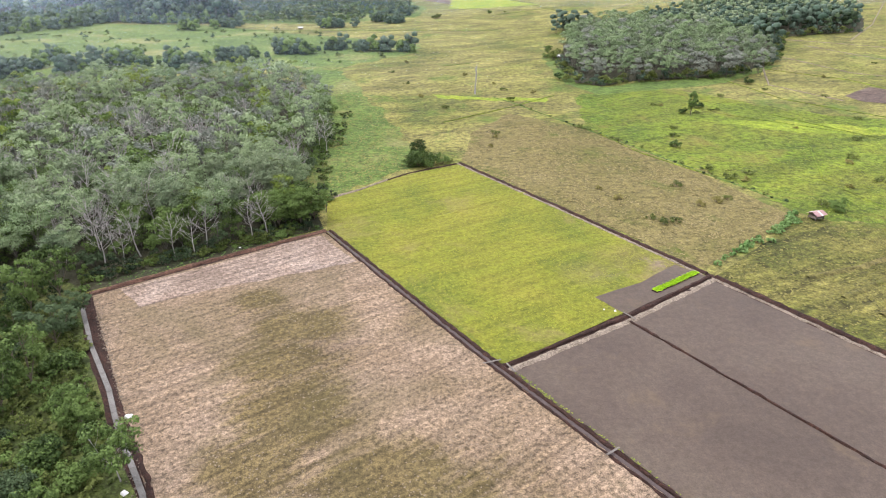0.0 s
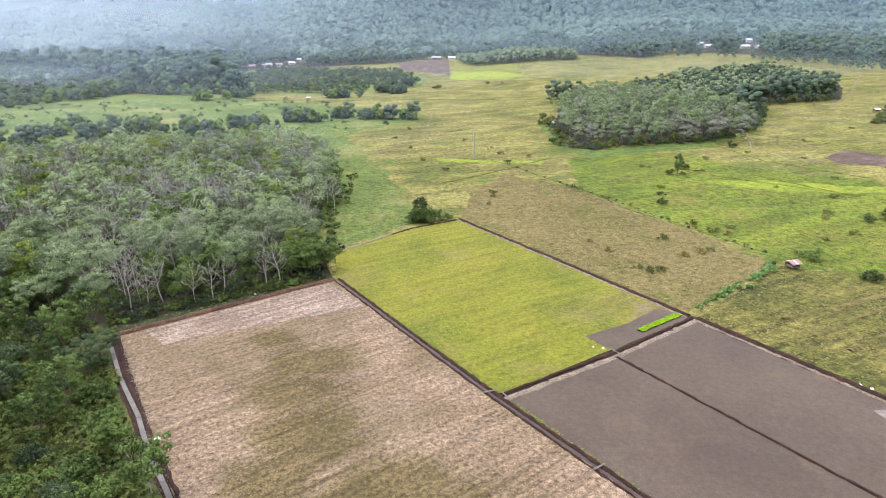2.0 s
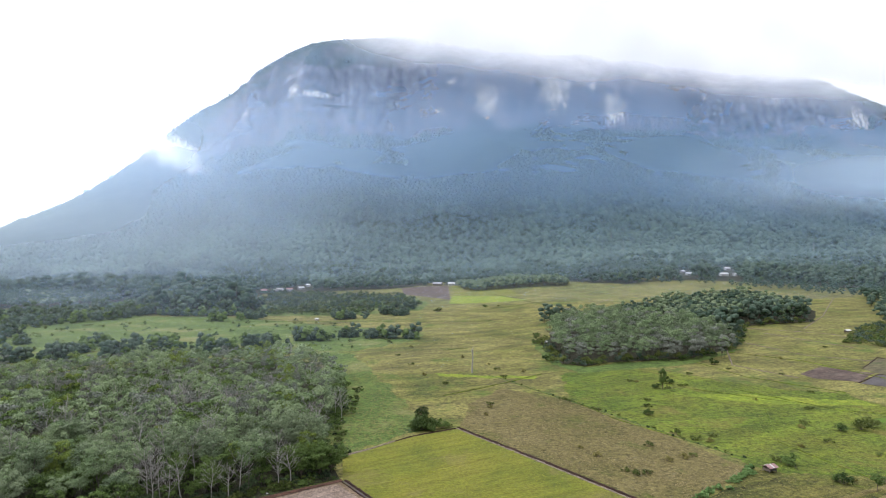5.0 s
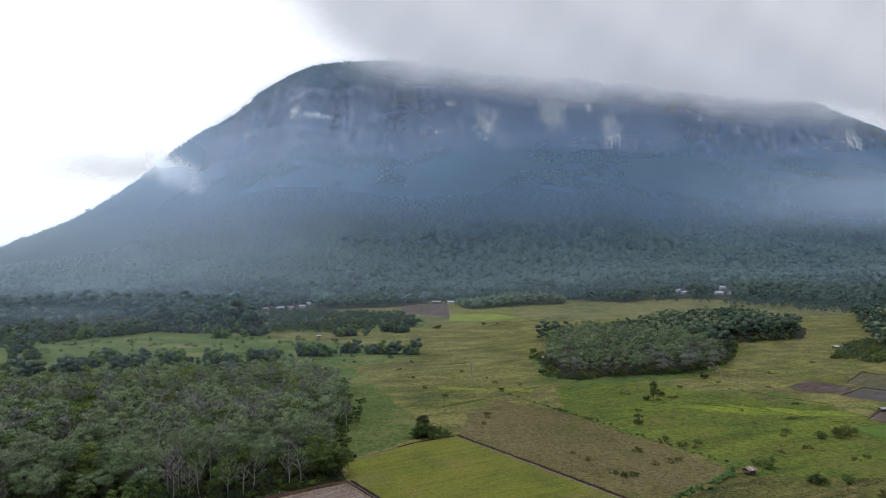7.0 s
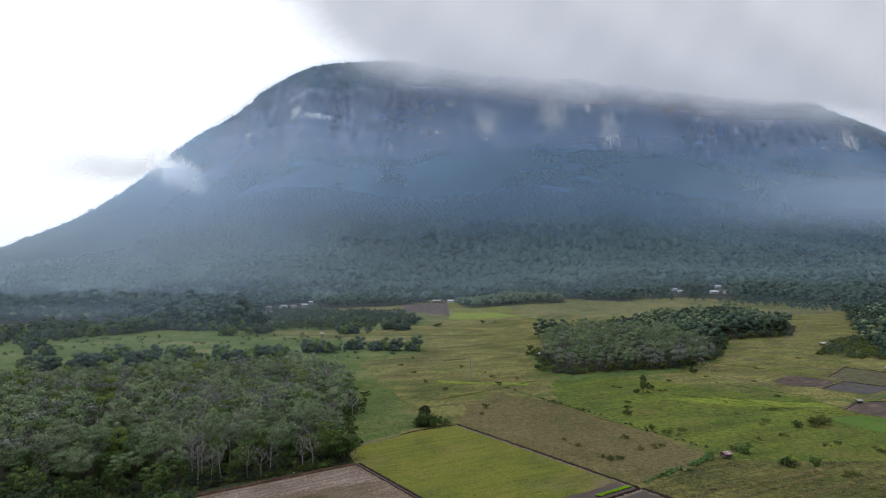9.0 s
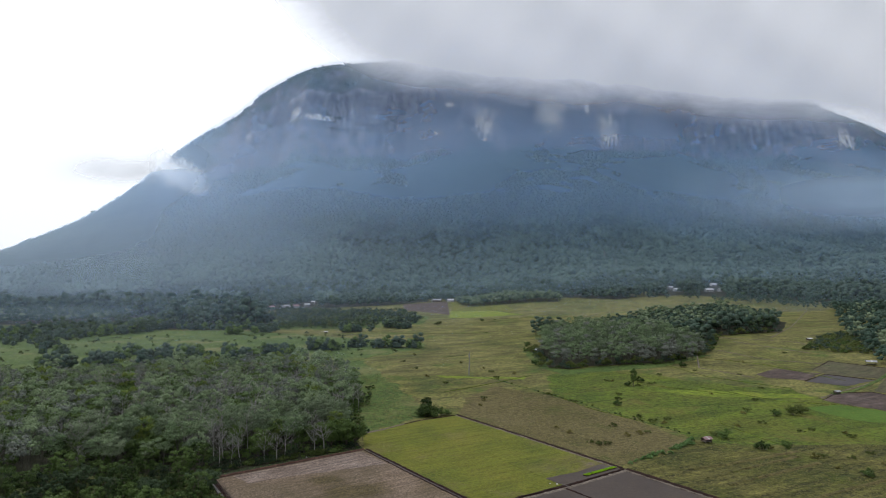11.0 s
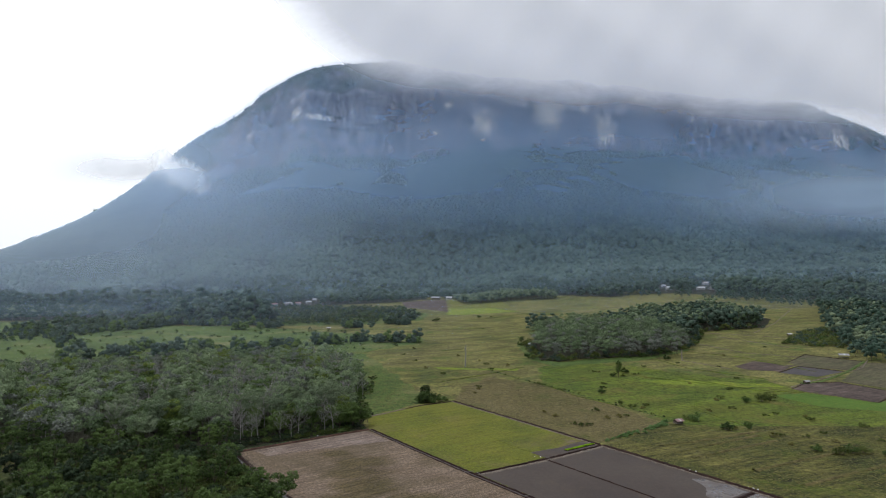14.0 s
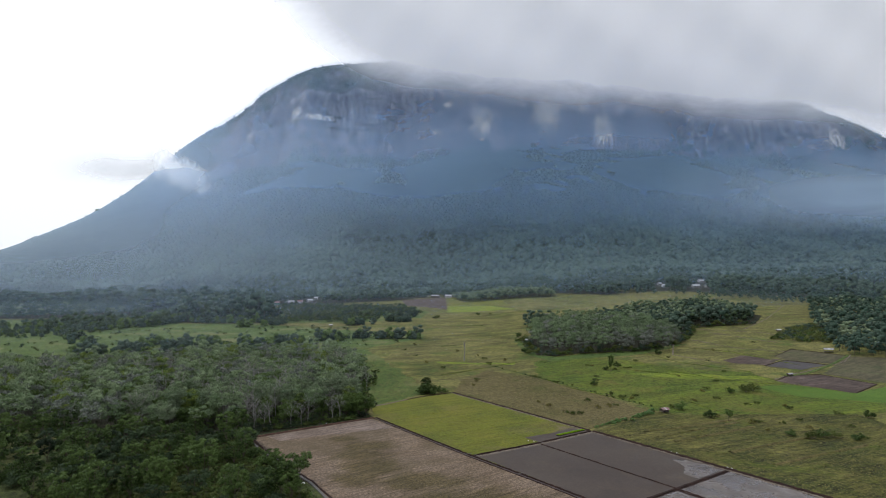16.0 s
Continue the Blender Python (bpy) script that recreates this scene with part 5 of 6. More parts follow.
round_kinds = [make_far_tree(740 + i, 14.0 + 2.0 * i, 9.4 + 0.8 * i, 5, 16, 0.62, 0.22) for i in range(4)]
ISLAND_BACK = [(188, 388), (212, 432), (226, 458), (243, 466), (288, 472), (322, 534), (300, 618), (230, 598), (150, 530), (182, 470), (198, 420)]
back = scatter(ISLAND_BACK, 6.4, rng, 0.45)
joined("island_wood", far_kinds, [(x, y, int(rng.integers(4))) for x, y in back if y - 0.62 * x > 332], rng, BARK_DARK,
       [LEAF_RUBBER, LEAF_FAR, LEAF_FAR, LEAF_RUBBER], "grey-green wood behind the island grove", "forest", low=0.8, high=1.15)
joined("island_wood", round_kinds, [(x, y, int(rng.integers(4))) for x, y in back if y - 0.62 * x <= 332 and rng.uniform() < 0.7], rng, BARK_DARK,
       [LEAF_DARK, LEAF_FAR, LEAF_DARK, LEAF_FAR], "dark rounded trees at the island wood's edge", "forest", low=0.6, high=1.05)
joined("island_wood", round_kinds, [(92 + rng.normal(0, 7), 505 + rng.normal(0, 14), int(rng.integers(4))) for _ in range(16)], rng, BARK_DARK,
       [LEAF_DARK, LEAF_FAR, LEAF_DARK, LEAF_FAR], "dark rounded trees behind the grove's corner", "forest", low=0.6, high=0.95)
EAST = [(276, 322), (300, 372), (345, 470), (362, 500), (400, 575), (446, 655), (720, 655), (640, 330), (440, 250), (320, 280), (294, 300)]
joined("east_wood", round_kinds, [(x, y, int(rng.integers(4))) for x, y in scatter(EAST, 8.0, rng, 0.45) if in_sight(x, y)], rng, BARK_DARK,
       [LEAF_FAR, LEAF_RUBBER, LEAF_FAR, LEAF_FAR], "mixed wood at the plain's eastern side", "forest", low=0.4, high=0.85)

low_bushes = [(x, y, int(rng.integers(3))) for x, y in scatter([(262, 386), (305, 439), (341, 467), (332, 396), (304, 362), (278, 364)], 4.2, rng, 0.5, 0.9)]
joined("bushes", [make_shrub(680 + i, 2.4 + 0.9 * i, 4.4, 7, 30, 0.36) for i in range(3)], low_bushes, rng, BARK_DARK, [LEAF_BROAD, LEAF_SCRUB, LEAF_FAR], "low green bushes before the eastern wood", "bushes", low=0.6, high=1.2)
ring = []
for (x1, y1), (x2, y2) in zip([(66, 400), (65, 332), (78, 323), (100, 334), (140, 339), (184, 371), (213, 428), (226, 454), (246, 462)], [(65, 332), (78, 323), (100, 334), (140, 339), (184, 371), (213, 428), (226, 454), (246, 462), (292, 468)]):
    n = int(math.hypot(x2 - x1, y2 - y1) / 2.2)
    ring += [(x1 + (x2 - x1) * k / n + rng.normal(0, 1.6), y1 + (y2 - y1) * k / n + rng.normal(0, 1.6), int(rng.integers(3))) for k in range(n) if rng.uniform() < 0.85]
joined("undergrowth", [make_shrub(660 + i, 3.4 + 1.8 * i, 4.6, 8, 34, 0.34) for i in range(3)], ring, rng, BARK_DARK, [LEAF_BROAD, LEAF_SCRUB, LEAF_FAR], "shrubs round the foot of the island grove", "undergrowth", low=0.5, high=1.4)

# ---------------------------------------------------------------- far woods to the mountain's foot
# house place x, y, width, depth, turn, wall and roof kind
HOUSES = [(-78, 1177, 19, 10, 8, 0, 0), (-39, 1244, 11, 7, 20, 0, 0), (-16, 1003, 14, 8, -15, 1, 1), (7, 999, 10, 7, 5, 0, 0), (-271, 905, 9, 7, 10, 2, 2), (-256, 931, 14, 8, 0, 0, 1),
          (-240, 935, 9, 7, 12, 0, 2), (-231, 972, 9, 6, 30, 0, 0), (-236, 1046, 6, 6, 0, 0, 0), (-248, 1157, 14, 9, 25, 0, 0), (427, 1191, 9, 6, 0, 0, 0), (356, 932, 6, 5, 20, 0, 0),
          (351, 891, 9, 6, 0, 0, 0), (484, 1113, 6, 5, 0, 0, 0), (449, 992, 9, 7, 10, 0, 0), (397, 883, 11, 7, 0, 0, 0), (414, 884, 5, 5, 40, 0, 0), (550, 1116, 22, 10, -20, 0, 3),
          (243, 1245, 12, 7, 0, 1, 1), (-813, 1166, 13, 8, 10, 0, 0), (-730, 1236, 10, 7, 0, 0, 0), (-704, 1251, 13, 8, 30, 0, 0), (-660, 1240, 9, 7, 0, 0, 0)]
HOUSE_SPOTS = [(h[0], h[1]) for h in HOUSES]


def clear_of_houses(x, y):
    """Keeps trees off the houses' plots and out of the camera's line to them."""
    for hx, hy in HOUSE_SPOTS:
        if (x - hx) ** 2 + (y - hy) ** 2 < 144:
            return False
        if hy - 130 < y < hy and abs(x - hx * (y + 60) / (hy + 60)) < 9:
            return False
    return True


PLANTATION = [(-900, 640), (-496, 640), (-400, 694), (-395, 730), (-450, 800), (-900, 800)]


def wood(name, poly, gap, mats, label, low=0.75, high=1.25, keep=1.0, kinds=far_kinds):
    sp = [(x, y, int(rng.integers(4))) for x, y in scatter(poly, gap, rng, 0.48, keep) if in_sight(x, y) and clear_of_houses(x, y) and (name != "west_wood" or not inside(PLANTATION, x, y))]
    return joined(name, kinds, sp, rng, BARK_DARK, mats, label, "forest", height, low, high, lambda x, y: 1 + 0.6 * float(billow(x, y, 75, 91)))


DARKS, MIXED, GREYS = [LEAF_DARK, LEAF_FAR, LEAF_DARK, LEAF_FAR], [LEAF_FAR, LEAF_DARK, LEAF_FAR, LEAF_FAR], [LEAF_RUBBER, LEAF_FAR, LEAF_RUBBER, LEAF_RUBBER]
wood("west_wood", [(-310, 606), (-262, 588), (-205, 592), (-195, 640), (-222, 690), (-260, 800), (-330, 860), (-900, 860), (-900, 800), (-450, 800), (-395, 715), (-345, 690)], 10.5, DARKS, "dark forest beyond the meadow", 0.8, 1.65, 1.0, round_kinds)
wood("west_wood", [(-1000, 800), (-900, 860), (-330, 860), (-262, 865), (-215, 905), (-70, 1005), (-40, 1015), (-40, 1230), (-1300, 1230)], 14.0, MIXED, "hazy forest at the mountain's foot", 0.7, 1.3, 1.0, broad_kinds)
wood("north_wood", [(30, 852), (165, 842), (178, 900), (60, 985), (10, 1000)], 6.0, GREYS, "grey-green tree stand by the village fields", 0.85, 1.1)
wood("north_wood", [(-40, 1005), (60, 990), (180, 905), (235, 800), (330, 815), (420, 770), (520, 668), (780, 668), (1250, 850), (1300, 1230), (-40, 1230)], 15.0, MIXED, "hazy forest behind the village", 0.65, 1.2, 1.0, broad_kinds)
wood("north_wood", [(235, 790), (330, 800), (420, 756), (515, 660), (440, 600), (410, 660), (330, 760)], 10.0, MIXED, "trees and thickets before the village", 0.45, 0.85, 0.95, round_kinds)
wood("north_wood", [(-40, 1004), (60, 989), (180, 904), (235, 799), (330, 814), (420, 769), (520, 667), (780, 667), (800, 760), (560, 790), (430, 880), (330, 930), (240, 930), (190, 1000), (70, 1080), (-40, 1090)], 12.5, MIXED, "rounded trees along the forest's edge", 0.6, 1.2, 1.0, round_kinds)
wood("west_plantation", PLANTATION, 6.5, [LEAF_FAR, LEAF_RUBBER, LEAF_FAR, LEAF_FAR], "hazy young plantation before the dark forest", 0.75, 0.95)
bush_kinds = [make_shrub(800 + i, 4.0 + 1.5 * i, 5.5 + i, 7, 26, 0.5) for i in range(4)]
sp = [(x, y, int(rng.integers(4))) for x, y in scatter([(-198, 592), (-108, 592), (-34, 622), (-30, 700), (-64, 840), (-250, 890), (-222, 690)], 8.0, rng, 0.5, 0.75)]
joined("bushes", bush_kinds, sp, rng, BARK_DARK, [LEAF_FAR, LEAF_BROAD, LEAF_DARK, LEAF_SCRUB], "scattered bushes on the meadow", "bushes", low=0.5, high=1.6)

# bush rows on the meadow behind the grove
rows = []
for x, y, n, r in ((-238, 344, 6, 8), (-239, 372, 6, 8), (-242, 400, 6, 9), (-262, 336, 5, 8), (-203, 362, 7, 8), (-193, 380, 7, 9), (-190, 402, 4, 7), (-164, 382, 8, 9), (-147, 378, 9, 9), (-132, 398, 9, 9),
                   (-124, 412, 6, 8), (-106, 428, 7, 8), (-96, 430, 7, 8), (-76, 444, 7, 9), (-56, 436, 6, 8), (-36, 434, 5, 8), (-22, 430, 3, 5), (-300, 408, 4, 10), (-330, 440, 5, 12),
                   (-210, 548, 6, 10), (-180, 566, 7, 10), (-90, 565, 6, 12), (-44, 585, 5, 8), (-60, 600, 4, 8)):
    rows += [(x + rng.normal(0, r * 0.7), y + rng.normal(0, r * 0.3), int(rng.integers(4))) for _ in range(int(n * 1.9))]
row_kinds = [make_far_tree(830 + i, 7.5 + 1.8 * i, 8.2 + 0.8 * i, 8, 40, 0.40, 0.1) for i in range(4)]
joined("bush_row", row_kinds, rows, rng, BARK_DARK, [LEAF_FAR, LEAF_DARK, LEAF_BROAD, LEAF_FAR], "dark rounded bushes in rows on the meadow", "bushes", low=0.35, high=0.95)
foot = [(x, y, int(rng.integers(4))) for x, y in scatter([(-312, 600), (-262, 580), (-200, 584), (-192, 604), (-262, 602), (-306, 624)], 5.5, rng, 0.5, 0.85)]
joined("bushes", row_kinds, foot, rng, BARK_DARK, [LEAF_FAR, LEAF_DARK, LEAF_FAR, LEAF_BROAD], "rounded bushes at the foot of the dark forest", "bushes", low=0.4, high=0.9)
belt = [(x, y, int(rng.integers(4))) for x, y in scatter([(-480, 470), (-362, 452), (-334, 512), (-312, 548), (-296, 586), (-310, 630), (-352, 664), (-400, 620), (-432, 556), (-500, 520)], 8.2, rng, 0.5, 0.85)]
joined("bush_belt", row_kinds, belt, rng, BARK_DARK, [LEAF_FAR, LEAF_BROAD, LEAF_FAR, LEAF_DARK], "belt of rounded bushes before the dark forest", "bushes", low=0.45, high=1.15, shrink=lambda x, y: 0.62 + 0.5 * float(smooth(470, 590, y)))
sp = [(x, y, int(rng.integers(4))) for x, y in scatter([(-600, 470), (-420, 330), (-255, 296), (-213, 330), (-110, 378), (-75, 370), (-20, 424), (-20, 470), (-150, 560), (-278, 520), (-400, 512)], 13, rng, 0.5, 0.5)]
joined("bushes", bush_kinds, sp, rng, BARK_DARK, [LEAF_SCRUB, LEAF_BROAD, LEAF_FAR, LEAF_SCRUB], "small bushes dotted over the meadow", "bushes", low=0.25, high=0.7)

# forest of the mountain slopes: lumpy crowns, the nearer ones finer
vs, fs, off = [], [], 0
for y0, y1, gap, level in ((1100, 1430, 8.8, 2), (1430, 1760, 10.6, 1), (1760, 2060, 12.0, 1), (2060, 2230, 8.5, 1), (2230, 2475, 12.0, 1)):
    shapes, dome_f = dome_shapes(level, 10, 40 * level)
    gx, gy = np.meshgrid(np.arange(-2300, 2500, gap), np.arange(y0, y1, gap))
    gx = (gx + rng.uniform(-0.55, 0.55, gx.shape) * gap).ravel()
    gy = (gy + rng.uniform(-0.55, 0.55, gy.shape) * gap).ravel()
    gz = height(gx, gy)
    slope = (height(gx, gy + 12) - height(gx, gy - 12)) / 24
    seen = np.abs(gx) < (gy + 160) * 0.735
    ragged = 0.3 * billow(gx, gy, 60, 51) + rng.normal(0, 0.12, len(gx))
    climb = 480 + 150 * billow(gx, gy * 0.1, 210, 71) + 60 * billow(gx, gy * 0.2, 45, 73)
    ok = seen & ((slope < 1.15 + ragged) | (gz < climb)) & (gz > 6) & (rng.uniform(size=len(gx)) < 0.93)
    west = gx < -930 + 60 * billow(gx, gy, 50, 55)
    ok &= (gy < 2060) | west | (gz < climb) | (rng.uniform(size=len(gx)) < np.where(gy > 2310, 0.8, np.where(billow(gx, gy, 90, 57) > 0.12, 0.45, 0.05)))
    patch = np.clip(0.5 + 0.9 * billow(gx, gy * 0.7, 150, 61), 0, 1)
    for x, y, z, g, low in zip(gx[ok], gy[ok], gz[ok], patch[ok], ((gy >= 2230) & ~west)[ok]):
        s = max(gap, 10.5) * (0.34 + 0.42 * rng.uniform() ** 1.6 + 0.12 * g + (0.32 if rng.uniform() < 0.035 else 0)) * (0.45 if low else 1.0)
        vs.append(shapes[int(rng.integers(10))] * (s, s, s * rng.uniform(0.85, 1.5)) + (x, y, z + s * rng.uniform(0.1, 0.75)))
        fs.append(dome_f + off)
        off += len(vs[-1])
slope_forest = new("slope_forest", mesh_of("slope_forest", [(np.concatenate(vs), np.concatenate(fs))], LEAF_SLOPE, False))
tagged(slope_forest, "dense dark forest canopy covering the mountain's slopes", "forest", kind="stuff")

# pale dead trunks standing out of the slope forest
trunks = []
for _ in range(34):
    x, y = rng.uniform(-900, 1100), rng.uniform(1250, 1950)
    z, tall = float(height(x, y)), rng.uniform(16, 30)
    trunks.append(tube([(x, y, z), (x + rng.normal(0, 0.8), y, z + tall)], [0.7, 0.35], 4))
tagged(new("dead_trunks", mesh_of("dead_trunks", [gather(trunks)], BARK_PALE, False)), "pale dead trunks standing out of the slope forest", "trunk", kind="stuff")
shapes, ico_f = dome_shapes(1, 8, 5)

# ---------------------------------------------------------------- single bushes and trees on the fields
rng = np.random.default_rng(77)
small_kinds = [make_shrub(900 + i, 1.5 + 0.4 * i, 2.6 + 0.4 * i, 7, 60, 0.15) for i in range(2)]
small_kinds += [make_shrub(910 + i, 3.4 + 0.6 * i, 4.2 + 0.5 * i, 14, 90, 0.18) for i in range(2)]
small_kinds += [make_tree(920, 6.0, 0.4, 1.9, 5, 3, 0.12, 0.9, 90, 0.16), make_tree(930, 10.0, 0.14, 1.5, 7, 4, 0.18, 0.85, 90, 0.18)]
small_names = [("shrub", "small brown-green shrub in the field grass", "bush"), ("shrub", "low olive shrub in the field grass", "bush"), ("bush", "rounded dark green bush standing in the grass", "bush"),
               ("bush", "broad leafy green bush standing in the grass", "bush"), ("field_tree", "small lone tree with a rounded crown", "tree"), ("field_tree", "narrow upright dark tree in the meadow", "tree")]
small_leaf = [TUFT_OLIVE, LEAF_SCRUB, LEAF_BROAD, LEAF_SCRUB, LEAF_BROAD, LEAF_BROAD]
small_protos = [tree_thing(small_names[i][0], small_kinds[i], BARK_DARK, small_leaf[i], small_names[i][1], small_names[i][2], "bushes of the fields") for i in range(6)]
BUSHES = [(57, 152, 1), (60, 153, 1), (69, 181, 1), (70, 165, 0), (80, 170, 1), (76, 168, 0), (49, 169, 0), (19, 234, 0), (16, 222, 0), (52, 249, 1), (54, 155, 1), (45, 178, 0), (107, 162, 2), (104.5, 165, 1),
          (118, 138.5, 4), (113, 145, 2), (117, 147, 0), (126, 135, 0), (129, 136, 1), (155, 202, 3), (138, 210, 1), (157, 168, 0), (146, 200, 2), (152, 232, 1), (161, 206, 3), (133, 204, 0), (147, 174, 1),
          (96, 193, 1), (92, 186, 0), (88, 189, 1), (84, 197, 1), (82, 222, 2), (86, 236, 1), (89, 247, 1), (103, 268, 5), (101, 271, 2), (106, 270, 1), (114, 275, 1), (110, 281, 2), (117, 276, 1), (92, 285, 1), (95, 283, 0),
          (151, 326, 2), (154, 313, 1), (19, 239, 1), (137, 247, 0), (0, 280, 1), (-20, 330, 1), (10, 352, 0), (-12, 300, 0), (24, 330, 0), (30, 296, 1), (42, 310, 0), (-30, 360, 1), (-24, 390, 0), (28, 315, 1),
          (-9.5, 199.5, 3), (-7, 200.5, 3), (-4.5, 199.8, 2), (-11.5, 200, 2), (-1.5, 202.4, 2), (1.4, 204.6, 1), (-9, 202.5, 4), (170, 262, 1), (128, 300, 1), (196, 340, 0), (176, 300, 1), (240, 370, 1), (120, 180, 0), (133, 186, 1),
          (-11, 610, 3), (-8, 612, 3), (40, 640, 2), (55, 642, 1), (62, 404, 4), (65, 407, 3), (60, 402, 2),
          (148, 140, 1), (136, 110, 3), (131, 115, 2), (146, 112, 3), (152, 108, 2), (141, 112, 2), (156, 110, 1), (141, 171, 1), (156, 163, 1), (180, 145, 2), (138, 134, 1), (162, 128, 1), (170, 150, 1), (126, 122, 0), (144, 126, 0)]
plant_all(small_protos, BUSHES, rng, 0.8, 1.25)
big_bush = tree_thing("bush", make_shrub(950, 7.0, 8.0, 44, 120, 0.20), BARK_DARK, LEAF_BROAD, "large dense green bush at the rice field's corner", "bush")
big_bush.matrix_basis = pose(-8.2, 200.5, 0, 0, 0, 30)
path_tree = tree_thing("path_tree", make_tree(956, 7.4, 0.3, 4.0, 6, 6, 0.13, 0.95, 90, 0.19), BARK_PALE, LEAF_BROAD, "young spreading tree leaning over the concrete path", "tree")
path_tree.matrix_basis = pose(-41.9, 62.2, 0)
edge_bush = tree_thing("broadleaf_tree", make_tree(955, 8.0, 0.15, 3.2, 6, 6, 0.2, 1.05, 120, 0.20), BARK_DARK, LEAF_BROAD, "full bright green tree at the grove's corner", "tree")
edge_bush.matrix_basis = pose(-36.5, 149.5, 0)
copy_thing(edge_bush, pose(-41.5, 147.8, 0, 0, 0, 130))
copy_thing(edge_bush, pose(-51.4, 71.4, 0, 0, 0, 70) @ Matrix.Scale(0.72, 4))
copy_thing(edge_bush, pose(-33.8, 153.5, -0.5, 0, 0, 220))
edge_bare = tree_thing("bare_tree", make_bare(960, 12.5, 4.6, 0.20, 16, 6), BARK_PALE, LEAF_GREY, "pale leafless tree at the grove's edge", "tree")
edge_bare.matrix_basis = pose(-40.5, 212, 0)
for x, y, a in ((-45, 186, 40), (-43.5, 216, 75), (-49, 190, 10), (-46, 168, 250)):
    copy_thing(edge_bare, pose(x, y, 0, 0, 0, a))
for i, (x, y) in enumerate(PALE_EDGE):
    tilt = ((i * 37) % 11 - 5) * 1.6
    copy_thing(edge_bare, pose(x, y, 0, tilt, -tilt * 0.7, 47 * i) @ Matrix.Scale(0.72 + 0.06 * ((i * 3) % 5), 4))
dead_tree = tree_thing("dead_tree", make_tree(965, 15, 0.75, 1.0, 4, 2, 0.42, 0.8, 0, 0.2, 1, 1.0), BARK_PALE, LEAF_GREY, "tall pale dead trunk on the open plain", "tree")
dead_tree.matrix_basis = pose(14, 308, float(land(14, 308)))

furrow_line = [(30, 291), (37, 278), (62, 234), (81, 196), (96, 167)]
furrow_spots = []
for (x1, y1), (x2, y2) in zip(furrow_line, furrow_line[1:]):
    n = int(math.hypot(x2 - x1, y2 - y1) / 2.4)
    furrow_spots += [(x1 + (x2 - x1) * k / n + rng.normal(0, 0.5), y1 + (y2 - y1) * k / n + rng.normal(0, 0.5), int(rng.integers(2))) for k in range(n) if rng.uniform() < 0.55]
joined("furrow_weeds", [make_shrub(975 + i, 0.9 + 0.4 * i, 1.7, 5, 24, 0.16) for i in range(2)], furrow_spots, rng, BARK_DARK, [LEAF_DARK, LEAF_SCRUB], "dark weeds along the old furrow", "weeds", low=0.5, high=1.3)

# taro plants along the ditch
taro_proto = tree_thing("taro_clump", make_shrub(970, 1.7, 2.8, 8, 26, 0.36), BARK_DARK, LEAF_TARO, "clump of big pale green taro leaves", "plant", "taro row")
line = [(61, 129), (71, 136.5), (82, 146), (89, 152), (94, 158.5)]
spots = []
for (x1, y1), (x2, y2) in zip(line, line[1:]):
    for k in range(6):
        t = k / 6
        spots.append((x1 + (x2 - x1) * t + rng.normal(0, 0.9), y1 + (y2 - y1) * t + rng.normal(0, 0.9)))
for i, (x, y) in enumerate(spots):
    m = pose(x, y, 0.05, 0, 0, rng.uniform(0, 360)) @ Matrix.Scale(rng.uniform(0.45, 1.0) * (0.7 + 0.5 * i / len(spots)), 4)
    if i == 0:
        taro_proto.matrix_basis = m
    else:
        copy_thing(taro_proto, m).matrix_basis = m


# ---------------------------------------------------------------- grass tufts
def tufts(name, poly, gap, size, mat, label, seed, keep=1.0, upright=0.2, gate=-0.9):
    r = np.random.default_rng(seed)
    lo = np.min(np.array(poly), 0)
    hi = np.max(np.array(poly), 0)
    n = int((hi[0] - lo[0]) * (hi[1] - lo[1]) / gap ** 2 * keep)
    p = r.uniform(lo, hi, (n, 2))
    ok = np.zeros(n, bool)
    px, py = p[:, 0], p[:, 1]
    for i in range(len(poly)):
        (x1, y1), (x2, y2) = poly[i], poly[i - 1]
        cross = ((y1 > py) != (y2 > py)) & (px < (x2 - x1) * (py - y1) / (y2 - y1 if y2 != y1 else 1e-9) + x1)
        ok ^= cross
    clump = np.sin(px * 0.21 + 1.3 * np.sin(py * 0.13)) + np.sin(py * 0.17 + 1.7 * np.sin(px * 0.11)) + r.normal(0, 1.3, n)
    p = p[ok & (clump > gate)]
    n = len(p)
    z = land(p[:, 0], p[:, 1]) + 0.08
    base = np.stack([p[:, 0], p[:, 1], z], -1)
    out = []
    for b in range(3):
        a = r.uniform(0, 6.283, n)
        s = size * r.uniform(0.5, 1.3, n)
        d = np.stack([np.cos(a), np.sin(a), np.zeros(n)], -1)
        w = np.stack([-np.sin(a), np.cos(a), np.zeros(n)], -1)
        up = np.stack([np.zeros(n), np.zeros(n), s * upright], -1)
        q = np.stack([base - w * (s * 0.28)[:, None], base + w * (s * 0.28)[:, None], base + up + d * (s * 0.7)[:, None] + w * (s * 0.3)[:, None], base + up * 0.9 + d * (s * 0.6)[:, None] - w * (s * 0.35)[:, None]], 1)
        out.append(q.reshape(-1, 3))
    v = np.concatenate(out)
    ob = new(name, mesh_of(name, [(v, np.arange(len(v)).reshape(-1, 4))], mat))
    return tagged(ob, label, "grass", kind="stuff")


